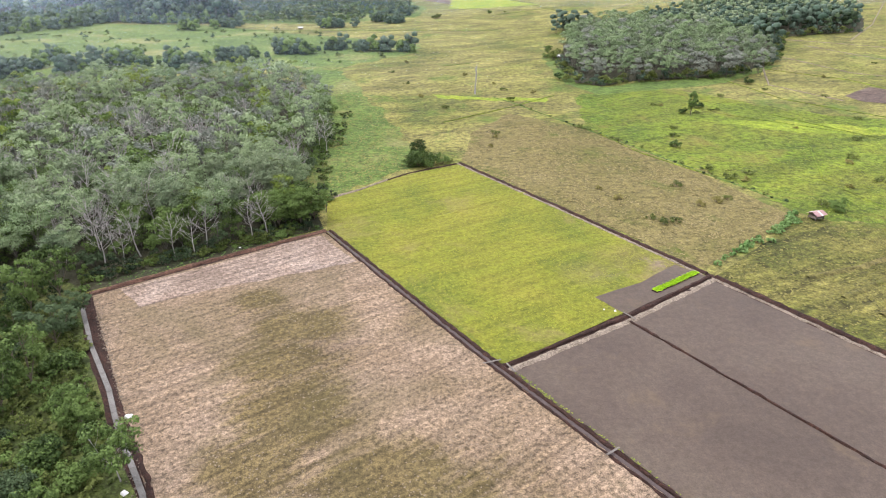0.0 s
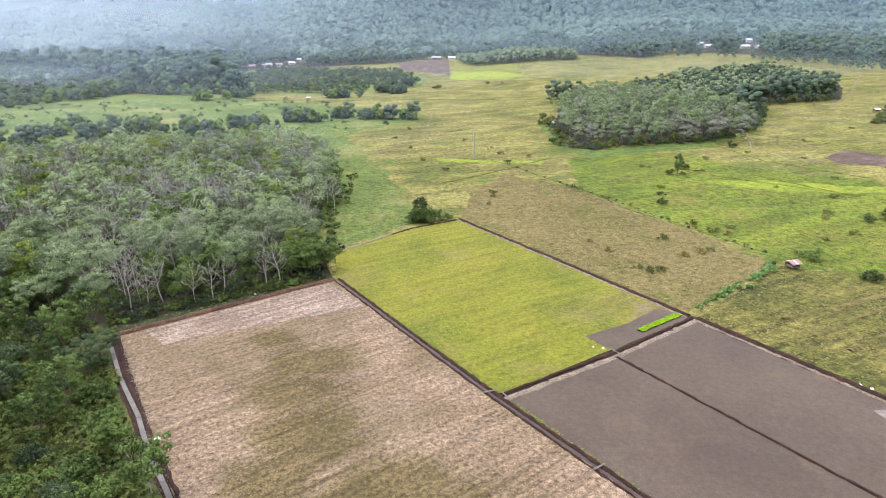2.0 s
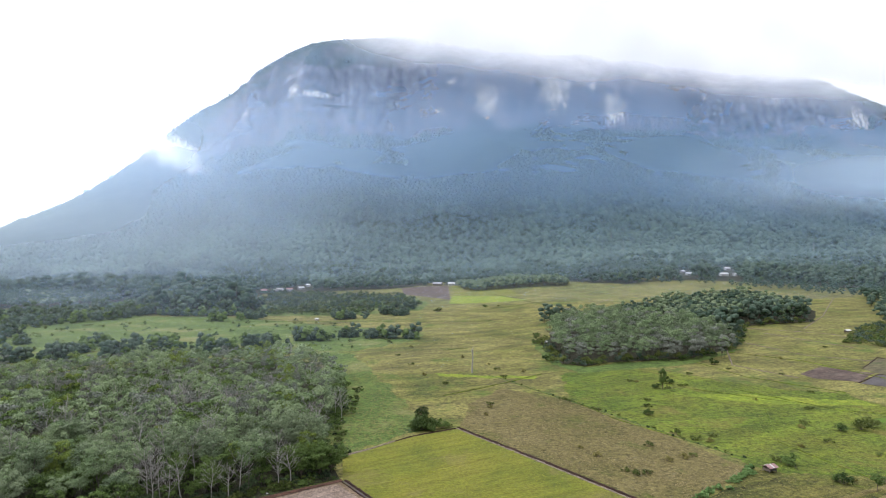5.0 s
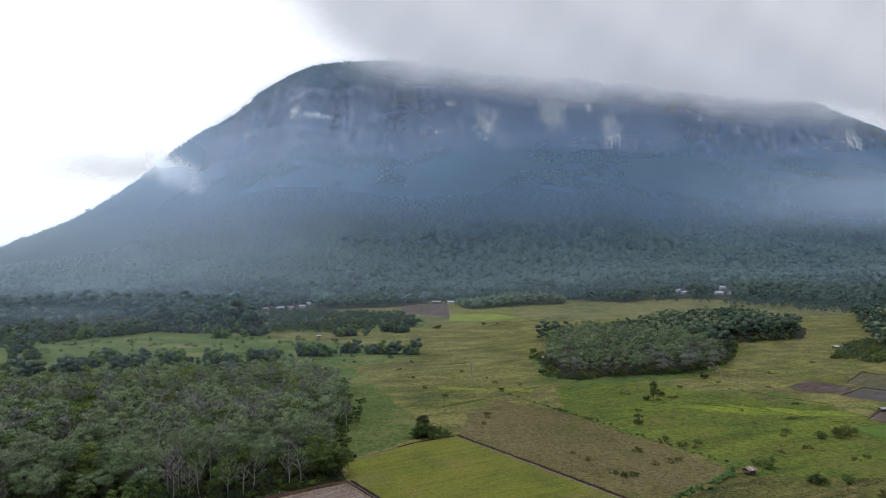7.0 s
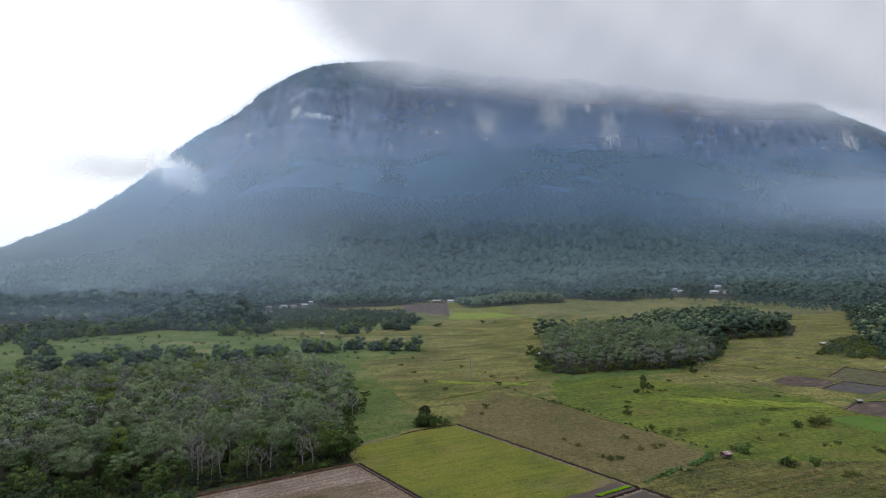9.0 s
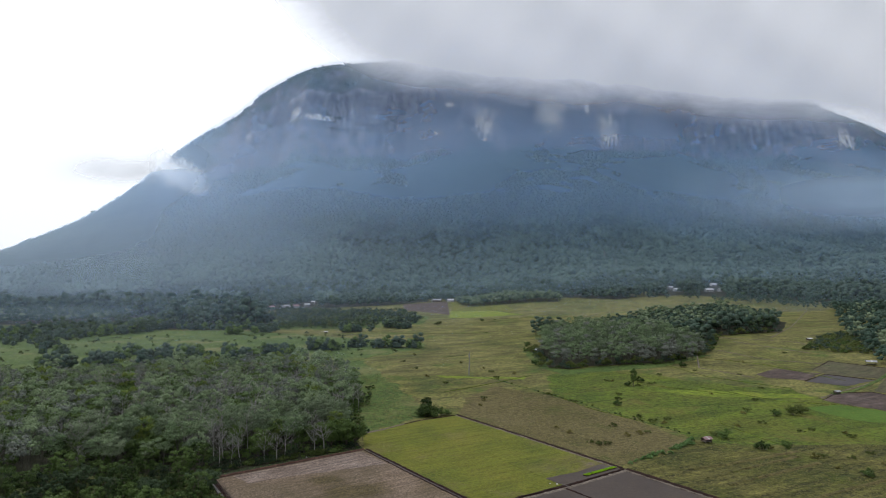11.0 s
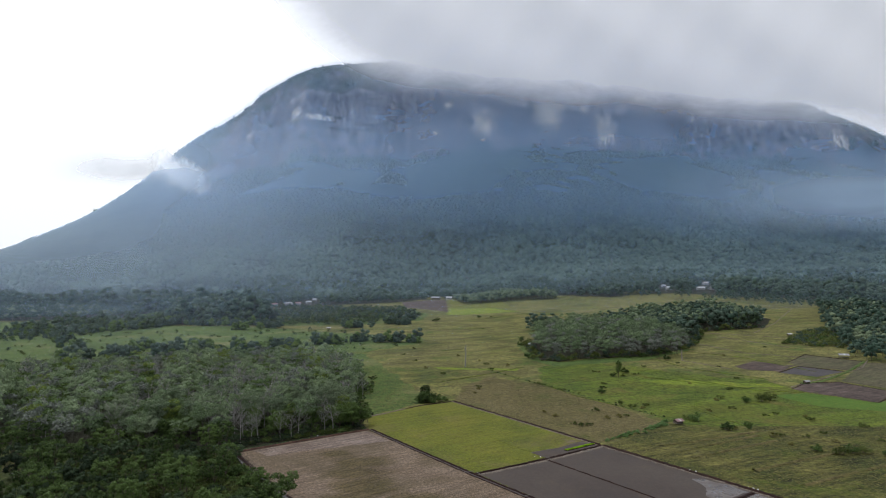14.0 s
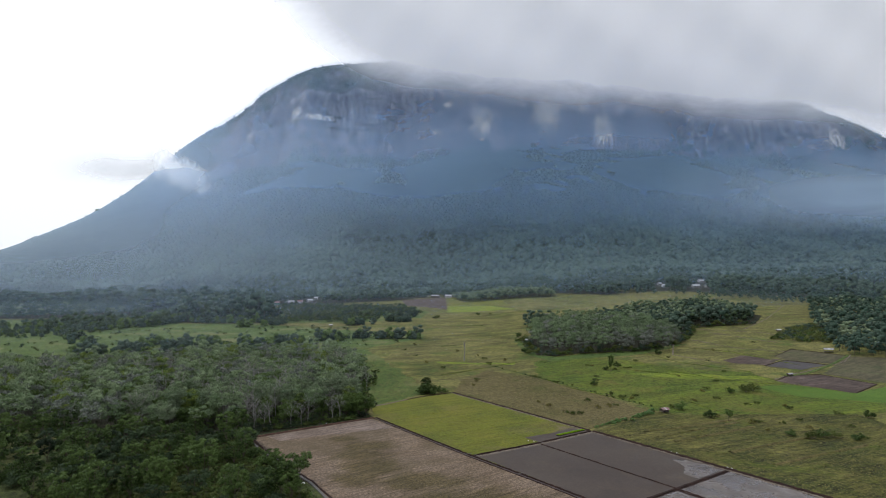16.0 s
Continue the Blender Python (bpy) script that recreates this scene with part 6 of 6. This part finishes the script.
tufts("grass_tufts", [(6, 205), (57.8, 125), (64, 131), (92, 157), (81, 194), (52, 249), (27, 271), (10, 240)], 0.95, 0.5, TUFT_DRY, "dry brown grass tufts", 1)
tufts("grass_tufts", [(59.5, 122), (90.5, 74), (116, 33), (175, 30), (180, 152), (104, 152), (94, 157)], 1.0, 0.48, TUFT_OLIVE, "olive grass tufts of the pasture", 2)
tufts("grass_tufts", [(54, 252), (60, 300), (80, 314), (113, 312), (148, 273), (185, 260), (190, 232), (208, 197), (182, 156), (105, 154), (84, 196)], 1.2, 0.5, TUFT_GREEN, "lush green grass tufts", 3)
tufts("rice_plants", [(-27.5, 145), (-31.5, 165), (-24, 175.5), (-11, 190), (4.6, 200.6), (54, 125), (50.5, 127.4), (41, 119.4), (30, 113.2), (33.6, 106.8), (10.4, 91.4)], 0.8, 0.22, TUFT_RICE, "young rice plants in the green field", 4, upright=0.35, gate=-9)
tufts("grass_tufts", [(-14, 206), (4, 206), (26, 274), (50, 254), (58, 310), (64, 420), (20, 470), (-20, 440), (-56, 370), (-40, 318), (-26, 275)], 2.0, 0.5, TUFT_OLIVE, "grass tufts of the open plain", 5)
tufts("weed_tufts", [(-44, 180), (-34, 170), (-30, 173), (-18, 189), (-8, 203), (-16, 240), (-28, 275), (-42, 318), (-56, 318), (-44, 270), (-41, 225)], 1.1, 0.5, TUFT_OLIVE, "olive weeds beside the grove", 6)
tufts("stubble_tufts", [(-69, 111), (-30, 143), (7.5, 87), (27, 60), (58, 16), (-16, 16)], 0.8, 0.22, TUFT_STRAW, "short dry stubble left in the field", 7, 0.8)
tufts("bank_weeds", [(10.4, 90.4), (8.6, 89.6), (-28.4, 144.8), (-27.2, 145)], 0.35, 0.34, TUFT_GREEN, "weeds on the channel bank", 8)
tufts("bank_weeds", [(10.6, 90.3), (9.6, 89.2), (33.6, 105.2), (55.8, 122.4), (56.2, 123.2), (33.4, 106.2)], 0.4, 0.32, TUFT_GREEN, "weeds on the ditch bank", 13)
tufts("bank_weeds", [(11.4, 86.6), (12.4, 86.8), (30.6, 60.6), (29.8, 60.2)], 0.3, 0.28, TUFT_GREEN, "weeds on the channel bank", 9)
tufts("weed_tufts", [(-84, 100), (-73, 106), (-64.5, 94.5), (-51, 76), (-41, 61), (-34, 48), (-74, 48), (-86, 70)], 0.55, 0.5, LEAF_SCRUB, "yellow-green weeds under the bushes", 12, upright=0.7, gate=-0.6)
tufts("bank_weeds", [(-71, 113.4), (-30, 146.2), (-31, 149), (-73, 117)], 0.6, 0.45, LEAF_BROAD, "weeds along the forest edge", 10)


# ---------------------------------------------------------------- man-made things
def plain(name, a, b, scale, rough=0.7, metal=0.0, bump=0.2):
    m, nt, bsdf = shader(name, rough)
    vec = place(nt)
    nt.links.new(ramp(nt, fbm(nt, vec, scale, 5), [(0.3, a), (0.7, b)]), bsdf.inputs["Base Color"])
    bsdf.inputs["Metallic"].default_value = metal
    relief(nt, bsdf, fbm(nt, vec, scale * 6, 3), bump, 0.03)
    return m


PLANK = plain("grey_plank", (0.07, 0.062, 0.055), (0.13, 0.117, 0.105), 2.0)
TIMBER = plain("old_timber", (0.07, 0.052, 0.04), (0.14, 0.11, 0.085), 2.0)
TARP = plain("white_sheet", (0.45, 0.45, 0.46), (0.62, 0.62, 0.62), 1.0, 0.4)
RUST = plain("rusty_roof_sheet", (0.16, 0.085, 0.085), (0.27, 0.17, 0.17), 0.9, 0.6)
ZINC = plain("pale_roof_sheet", (0.34, 0.34, 0.345), (0.50, 0.50, 0.50), 0.7, 0.5)
WHITE_WALL = plain("limewashed_wall", (0.36, 0.355, 0.34), (0.5, 0.49, 0.47), 0.6)
BROWN_WALL = plain("brown_board_wall", (0.12, 0.09, 0.07), (0.2, 0.16, 0.13), 0.8)
GREEN_WALL = plain("green_wall", (0.10, 0.28, 0.20), (0.16, 0.36, 0.28), 0.6)
ROOF_GREY = plain("grey_roof", (0.20, 0.20, 0.21), (0.30, 0.30, 0.31), 0.7)
ROOF_PINK = plain("faded_red_roof", (0.36, 0.22, 0.20), (0.46, 0.31, 0.28), 0.7)
GLASS_DARK = plain("dark_window", (0.02, 0.022, 0.025), (0.04, 0.045, 0.05), 1.0, 0.2)


def box(w, d, h, x=0.0, y=0.0, z=0.0, bevel=0.0, turn=None):
    """A bevelled block that stands at (x, y, z), w by d by h."""
    bm = bmesh.new()
    bmesh.ops.create_cube(bm, size=1)
    for v in bm.verts:
        v.co = Vector((v.co.x * w, v.co.y * d, (v.co.z + 0.5) * h))
    if bevel:
        bmesh.ops.bevel(bm, geom=bm.edges[:], offset=bevel, segments=1, affect="EDGES")
    if turn:
        bmesh.ops.transform(bm, matrix=turn, verts=bm.verts)
    bmesh.ops.translate(bm, vec=(x, y, z), verts=bm.verts)
    return bm


def slope_sheet(w, run, rise, over, thick, side, ridge_z, ribs=0):
    """One roof slope of corrugated sheet, from the ridge down to the eaves; side is 1 or -1."""
    n = max(2, ribs)
    bm = bmesh.new()
    rows = []
    for face in (0, 1):
        for k, (yy, zz) in enumerate(((0.0, ridge_z), (side * (run + over), ridge_z - rise * (run + over) / run))):
            row = []
            for i in range(n + 1):
                up = 0.03 * (i % 2) if ribs else 0.0
                row.append(bm.verts.new((-w / 2 + w * i / n, yy, zz + up - face * thick)))
            rows.append(row)
    for i in range(n):
        bm.faces.new((rows[0][i], rows[0][i + 1], rows[1][i + 1], rows[1][i]))
        bm.faces.new((rows[2][i], rows[3][i], rows[3][i + 1], rows[2][i + 1]))
        bm.faces.new((rows[1][i], rows[1][i + 1], rows[3][i + 1], rows[3][i]))
    for a, b in ((0, 0), (n, n)):
        bm.faces.new((rows[0][a], rows[1][a], rows[3][a], rows[2][a]))
    bmesh.ops.recalc_face_normals(bm, faces=bm.faces[:])
    return bm


def gable_wall(w, d, h, rise):
    """House body with two gables."""
    bm = bmesh.new()
    v = [bm.verts.new(p) for p in ((-w / 2, -d / 2, -1), (w / 2, -d / 2, -1), (w / 2, d / 2, -1), (-w / 2, d / 2, -1), (-w / 2, -d / 2, h), (w / 2, -d / 2, h), (w / 2, d / 2, h), (-w / 2, d / 2, h), (-w / 2, 0, h + rise), (w / 2, 0, h + rise))]
    for f in ((0, 1, 5, 4), (2, 3, 7, 6), (1, 2, 6, 9, 5), (3, 0, 4, 8, 7), (4, 5, 9, 8), (6, 7, 8, 9), (3, 2, 1, 0)):
        bm.faces.new([v[i] for i in f])
    bmesh.ops.recalc_face_normals(bm, faces=bm.faces[:])
    return bm


def house(x, y, w, d, turn, wall_kind, roof_kind, label):
    h, rise = 3.2, d * 0.24
    top = tagged(new("house"), label, "house", "village houses")
    top.matrix_basis = pose(x, y, float(height(x, y)), 0, 0, turn)
    part("wall", gable_wall(w, d, h, rise), (WHITE_WALL, BROWN_WALL, GREEN_WALL)[wall_kind], top)
    roof_mat = (ZINC, ROOF_GREY, RUST, ROOF_PINK)[roof_kind]
    for side in (1, -1):
        part("roof", slope_sheet(w + 1.0, d / 2, rise, 0.7, 0.12, side, h + rise + 0.16, 8), roof_mat, top)
    door = part("door", box(1.0, 0.10, 2.05, w * 0.08, -d / 2 - 0.03, 0, 0.02), TIMBER, top)
    part("door_handle", box(0.06, 0.05, 0.16, w * 0.08 + 0.38, -d / 2 - 0.10, 1.0, 0.01), ZINC, door)
    for k in (-0.34, -0.16, 0.30):
        win = part("window", box(1.3, 0.08, 1.2, w * k, -d / 2 - 0.03, 1.0, 0.02), PLANK, top)
        part("pane", box(1.1, 0.03, 1.0, w * k, -d / 2 - 0.075, 1.1), GLASS_DARK, win)
    return top


LABELS = {(0, 0): "white house with a pale metal roof among trees", (1, 1): "brown board house with a grey roof", (2, 2): "green painted house with a rusty roof", (0, 1): "white house with a grey roof",
          (0, 2): "white house with a rusty brown roof", (0, 3): "large white house with a faded red roof"}
for x, y, w, d, turn, a, b in HOUSES:
    house(x, y, w, d, turn, a, b, LABELS[(a, b)])


def field_hut(name, x, y, w, d, h, turn, roof_mat, label, strip=False, walls=True):
    """A small hut on posts with a floor, board walls and a metal roof."""
    top = tagged(new(name), label, "hut")
    top.matrix_basis = pose(x, y, float(land(x, y)), 0, 0, turn)
    for sx in (-1, 1):
        for sy in (-1, 1):
            part("post", box(0.14, 0.14, h + 0.3, sx * (w / 2 - 0.15), sy * (d / 2 - 0.15), -0.2, 0.02), TIMBER, top)
    part("floor_deck", box(w - 0.1, d - 0.1, 0.1, 0, 0, 0.55, 0.01), PLANK, top)
    rise = d * 0.22
    if walls:
        part("back_wall", box(w - 0.4, 0.06, h - 0.75, 0, d / 2 - 0.2, 0.65), BROWN_WALL, top)
        for sx in (-1, 1):
            part("side_wall", box(0.06, d - 0.5, (h - 0.75) * 0.6, sx * (w / 2 - 0.2), 0, 0.65), BROWN_WALL, top)
    part("ridge_beam", box(w + 0.3, 0.12, 0.12, 0, 0, h + rise - 0.16), TIMBER, top)
    for side in (1, -1):
        s = part("roof_sheet", slope_sheet(w + 0.7, d / 2, rise, 0.4, 0.04, side, h + rise, 14), roof_mat, top)
        if strip:
            sheet = slope_sheet(w * 0.17, d / 2, rise, 0.42, 0.03, side, h + rise + 0.06, 4)
            bmesh.ops.translate(sheet, vec=(w * (-0.12 if side > 0 else 0.02), 0, 0), verts=sheet.verts)
            part("pale_sheet", sheet, ZINC, s, "pale patched roof sheet")
    return top


field_hut("field_shed", 97.2, 155.4, 3.2, 2.6, 1.7, 24, RUST, "little field shed with rusty pink roof and white strips", True)
field_hut("field_hut", 202, 247.5, 2.8, 2.0, 1.6, 15, ROOF_GREY, "small hut with a pale roof by the far paddies", False)
field_hut("field_hut", 271, 325, 5.6, 3.4, 2.3, -20, ROOF_GREY, "long open hut with pale metal roof at the wood", True, False)
field_hut("field_hut", 286, 421, 3.6, 2.4, 1.8, 10, ZINC, "white-roofed hut in the eastern fields")
field_hut("field_hut", 66, 396, 4.0, 3.0, 2.2, 5, ZINC, "tiny pale hut under a tree at the grove")
field_hut("field_hut", -397, 555, 10, 5, 2.6, 12, ZINC, "long pale-roofed hut by the western meadow")
field_hut("field_hut", -120, 552, 3.4, 2.2, 1.6, 0, ZINC, "small white hut beside the far track")

# concrete path of cast slabs along the tan field
path = tagged(new("concrete_path"), "narrow grey concrete path of cast slabs", "path", kind="structure")
pts = [(-69.5, 106), (-65, 99), (-62, 94.2), (-57, 87.4), (-52.6, 81.4), (-49, 75.6), (-46, 71), (-40, 62.8), (-38, 60), (-31.5, 48), (-14, 17)]
lens = [math.hypot(b[0] - a[0], b[1] - a[1]) for a, b in zip(pts, pts[1:])]
slab_bm = box(0.8, 1.94, 0.22, 0, 0, 0, 0.03)
slab_me = bpy.data.meshes.new("slab")
slab_bm.to_mesh(slab_me)
slab_bm.free()
slab_me.materials.append(CONCRETE)
s = 0.0
while s < sum(lens):
    i, r = 0, s
    while r > lens[i]:
        r -= lens[i]
        i += 1
    (x1, y1), (x2, y2) = pts[i], pts[i + 1]
    k = r / lens[i]
    slab = new("slab", slab_me)
    slab.parent = path
    slab.matrix_basis = pose(x1 + (x2 - x1) * k, y1 + (y2 - y1) * k, 0.04 + 0.03 * noise.noise((s, 1, 2)), 1.2 * noise.noise((s, 5, 0)), 0, math.degrees(math.atan2(y2 - y1, x2 - x1)) - 90)
    s += 1.97

# seedling bed
bed = tagged(new("seedling_bed"), "raised bed of bright green rice seedlings", "seedbed")
a, b = Vector((43.2, 114.9, 0)), Vector((54.7, 123.5, 0))
mid, ang = (a + b) / 2, math.degrees(math.atan2(b.y - a.y, b.x - a.x))
bed.matrix_basis = pose(mid.x, mid.y, 0.1, 0, 0, ang)
part("soil", box((b - a).length + 0.3, 1.5, 0.22, 0, 0, 0, 0.06), DARK_EARTH, bed)
r = np.random.default_rng(5)
n = 2600
px, py = r.uniform(-(b - a).length / 2, (b - a).length / 2, n), r.uniform(-0.66, 0.66, n)
base = np.stack([px, py, np.full(n, 0.2)], -1)
az = r.uniform(0, 6.283, n)
w = np.stack([np.cos(az), np.sin(az), np.zeros(n)], -1) * 0.07
tip = base + np.stack([r.normal(0, 0.2, n), r.normal(0, 0.2, n), r.uniform(0.10, 0.22, n)], -1)
v = np.stack([base - w, base + w, tip + w * 0.7, tip - w * 0.7], 1).reshape(-1, 3)
tagged(part("seedlings", mesh_of("seedlings", [(v, np.arange(4 * n).reshape(-1, 4))], SEEDBED), SEEDBED, bed), kind="stuff")


def plank(x, y, z, long, turn, label):
    ob = tagged(new("plank_bridge"), label, "plank")
    ob.matrix_basis = pose(x, y, z, 0, 0, turn)
    part("board", box(long, 0.15, 0.05, 0, 0.09, 0, 0.01), PLANK, ob)
    part("board", box(long * 0.94, 0.14, 0.05, 0.05, -0.09, 0.01, 0.01), PLANK, ob)


plank(8.3, 89.2, 0.52, 3.4, 20, "grey planks laid across the channel")
plank(11.3, 87.6, 0.50, 2.8, -62, "grey planks laid across the small ditch")
plank(35.3, 104.6, 0.50, 3.0, -55, "grey planks laid across the ditch by the bund")
plank(23.6, 68.0, 0.50, 2.6, 35, "grey planks laid across the channel")


def tarp(name, x, y, w, d, h, turn, label):
    """A crumpled white sheet lying on something."""
    xs, ys = np.linspace(-w / 2, w / 2, 9), np.linspace(-d / 2, d / 2, 9)

    def lump(gx, gy):
        out = np.zeros_like(gx)
        for i in range(gx.shape[0]):
            for j in range(gx.shape[1]):
                e = max(abs(gx[i, j]) / (w / 2), abs(gy[i, j]) / (d / 2))
                out[i, j] = h * (1 - e ** 3) + 0.12 * noise.noise((gx[i, j] * 2.2 + x, gy[i, j] * 2.2, y)) * (1 - e)
        return out
    me = mesh_of(name, [grid_mesh(xs, ys, lump)], TARP, True)
    ob = tagged(new(name, me), label, "sheet")
    ob.matrix_basis = pose(x, y, 0.06, 0, 0, turn)
    return ob


tarp("white_sheet", -46.6, 75.0, 1.2, 0.8, 0.4, 20, "crumpled white plastic sheet on dark ashes")
tarp("white_sheet", -40.4, 60.2, 0.8, 0.9, 0.4, 60, "white sack heap beside the concrete path")
tarp("white_bag", 33.2, 106.9, 0.5, 0.4, 0.3, 10, "small white bag on the ditch bank")
tarp("white_bag", 31.2, 107.4, 0.4, 0.35, 0.25, 50, "small yellowish bag on the ditch bank")
tarp("white_bag", -47.8, 135.2, 0.5, 0.35, 0.25, 30, "white scrap lying at the forest edge")
for k, (x, y) in enumerate(((89.6, 75.2), (90.4, 74.2), (88.6, 76.0), (78, 92.6), (79.4, 91.2))):
    tarp("white_bag", x, y, 0.6, 0.5, 0.25, 40 * k, "white bag dropped on the paddy bank")

# rubble along the path, and ashes round the sheet
r = np.random.default_rng(9)
vs, fs, off = [], [], 0
for _ in range(420):
    k = r.uniform(0, 1)
    x, y = -70 + 34 * k + r.normal(0, 0.5) + 1.0, 109 - 55 * k + r.normal(0, 0.5) + 0.6
    s = r.uniform(0.06, 0.22)
    vs.append(shapes[int(r.integers(8))] * s + (x, y, 0.1))
    fs.append(ico_f + off)
    off += len(vs[-1])
rubble = new("rubble", mesh_of("rubble", [(np.concatenate(vs), np.concatenate(fs))], PALE_EARTH))
tagged(rubble, "broken pale stones along the path", "rubble", kind="stuff")
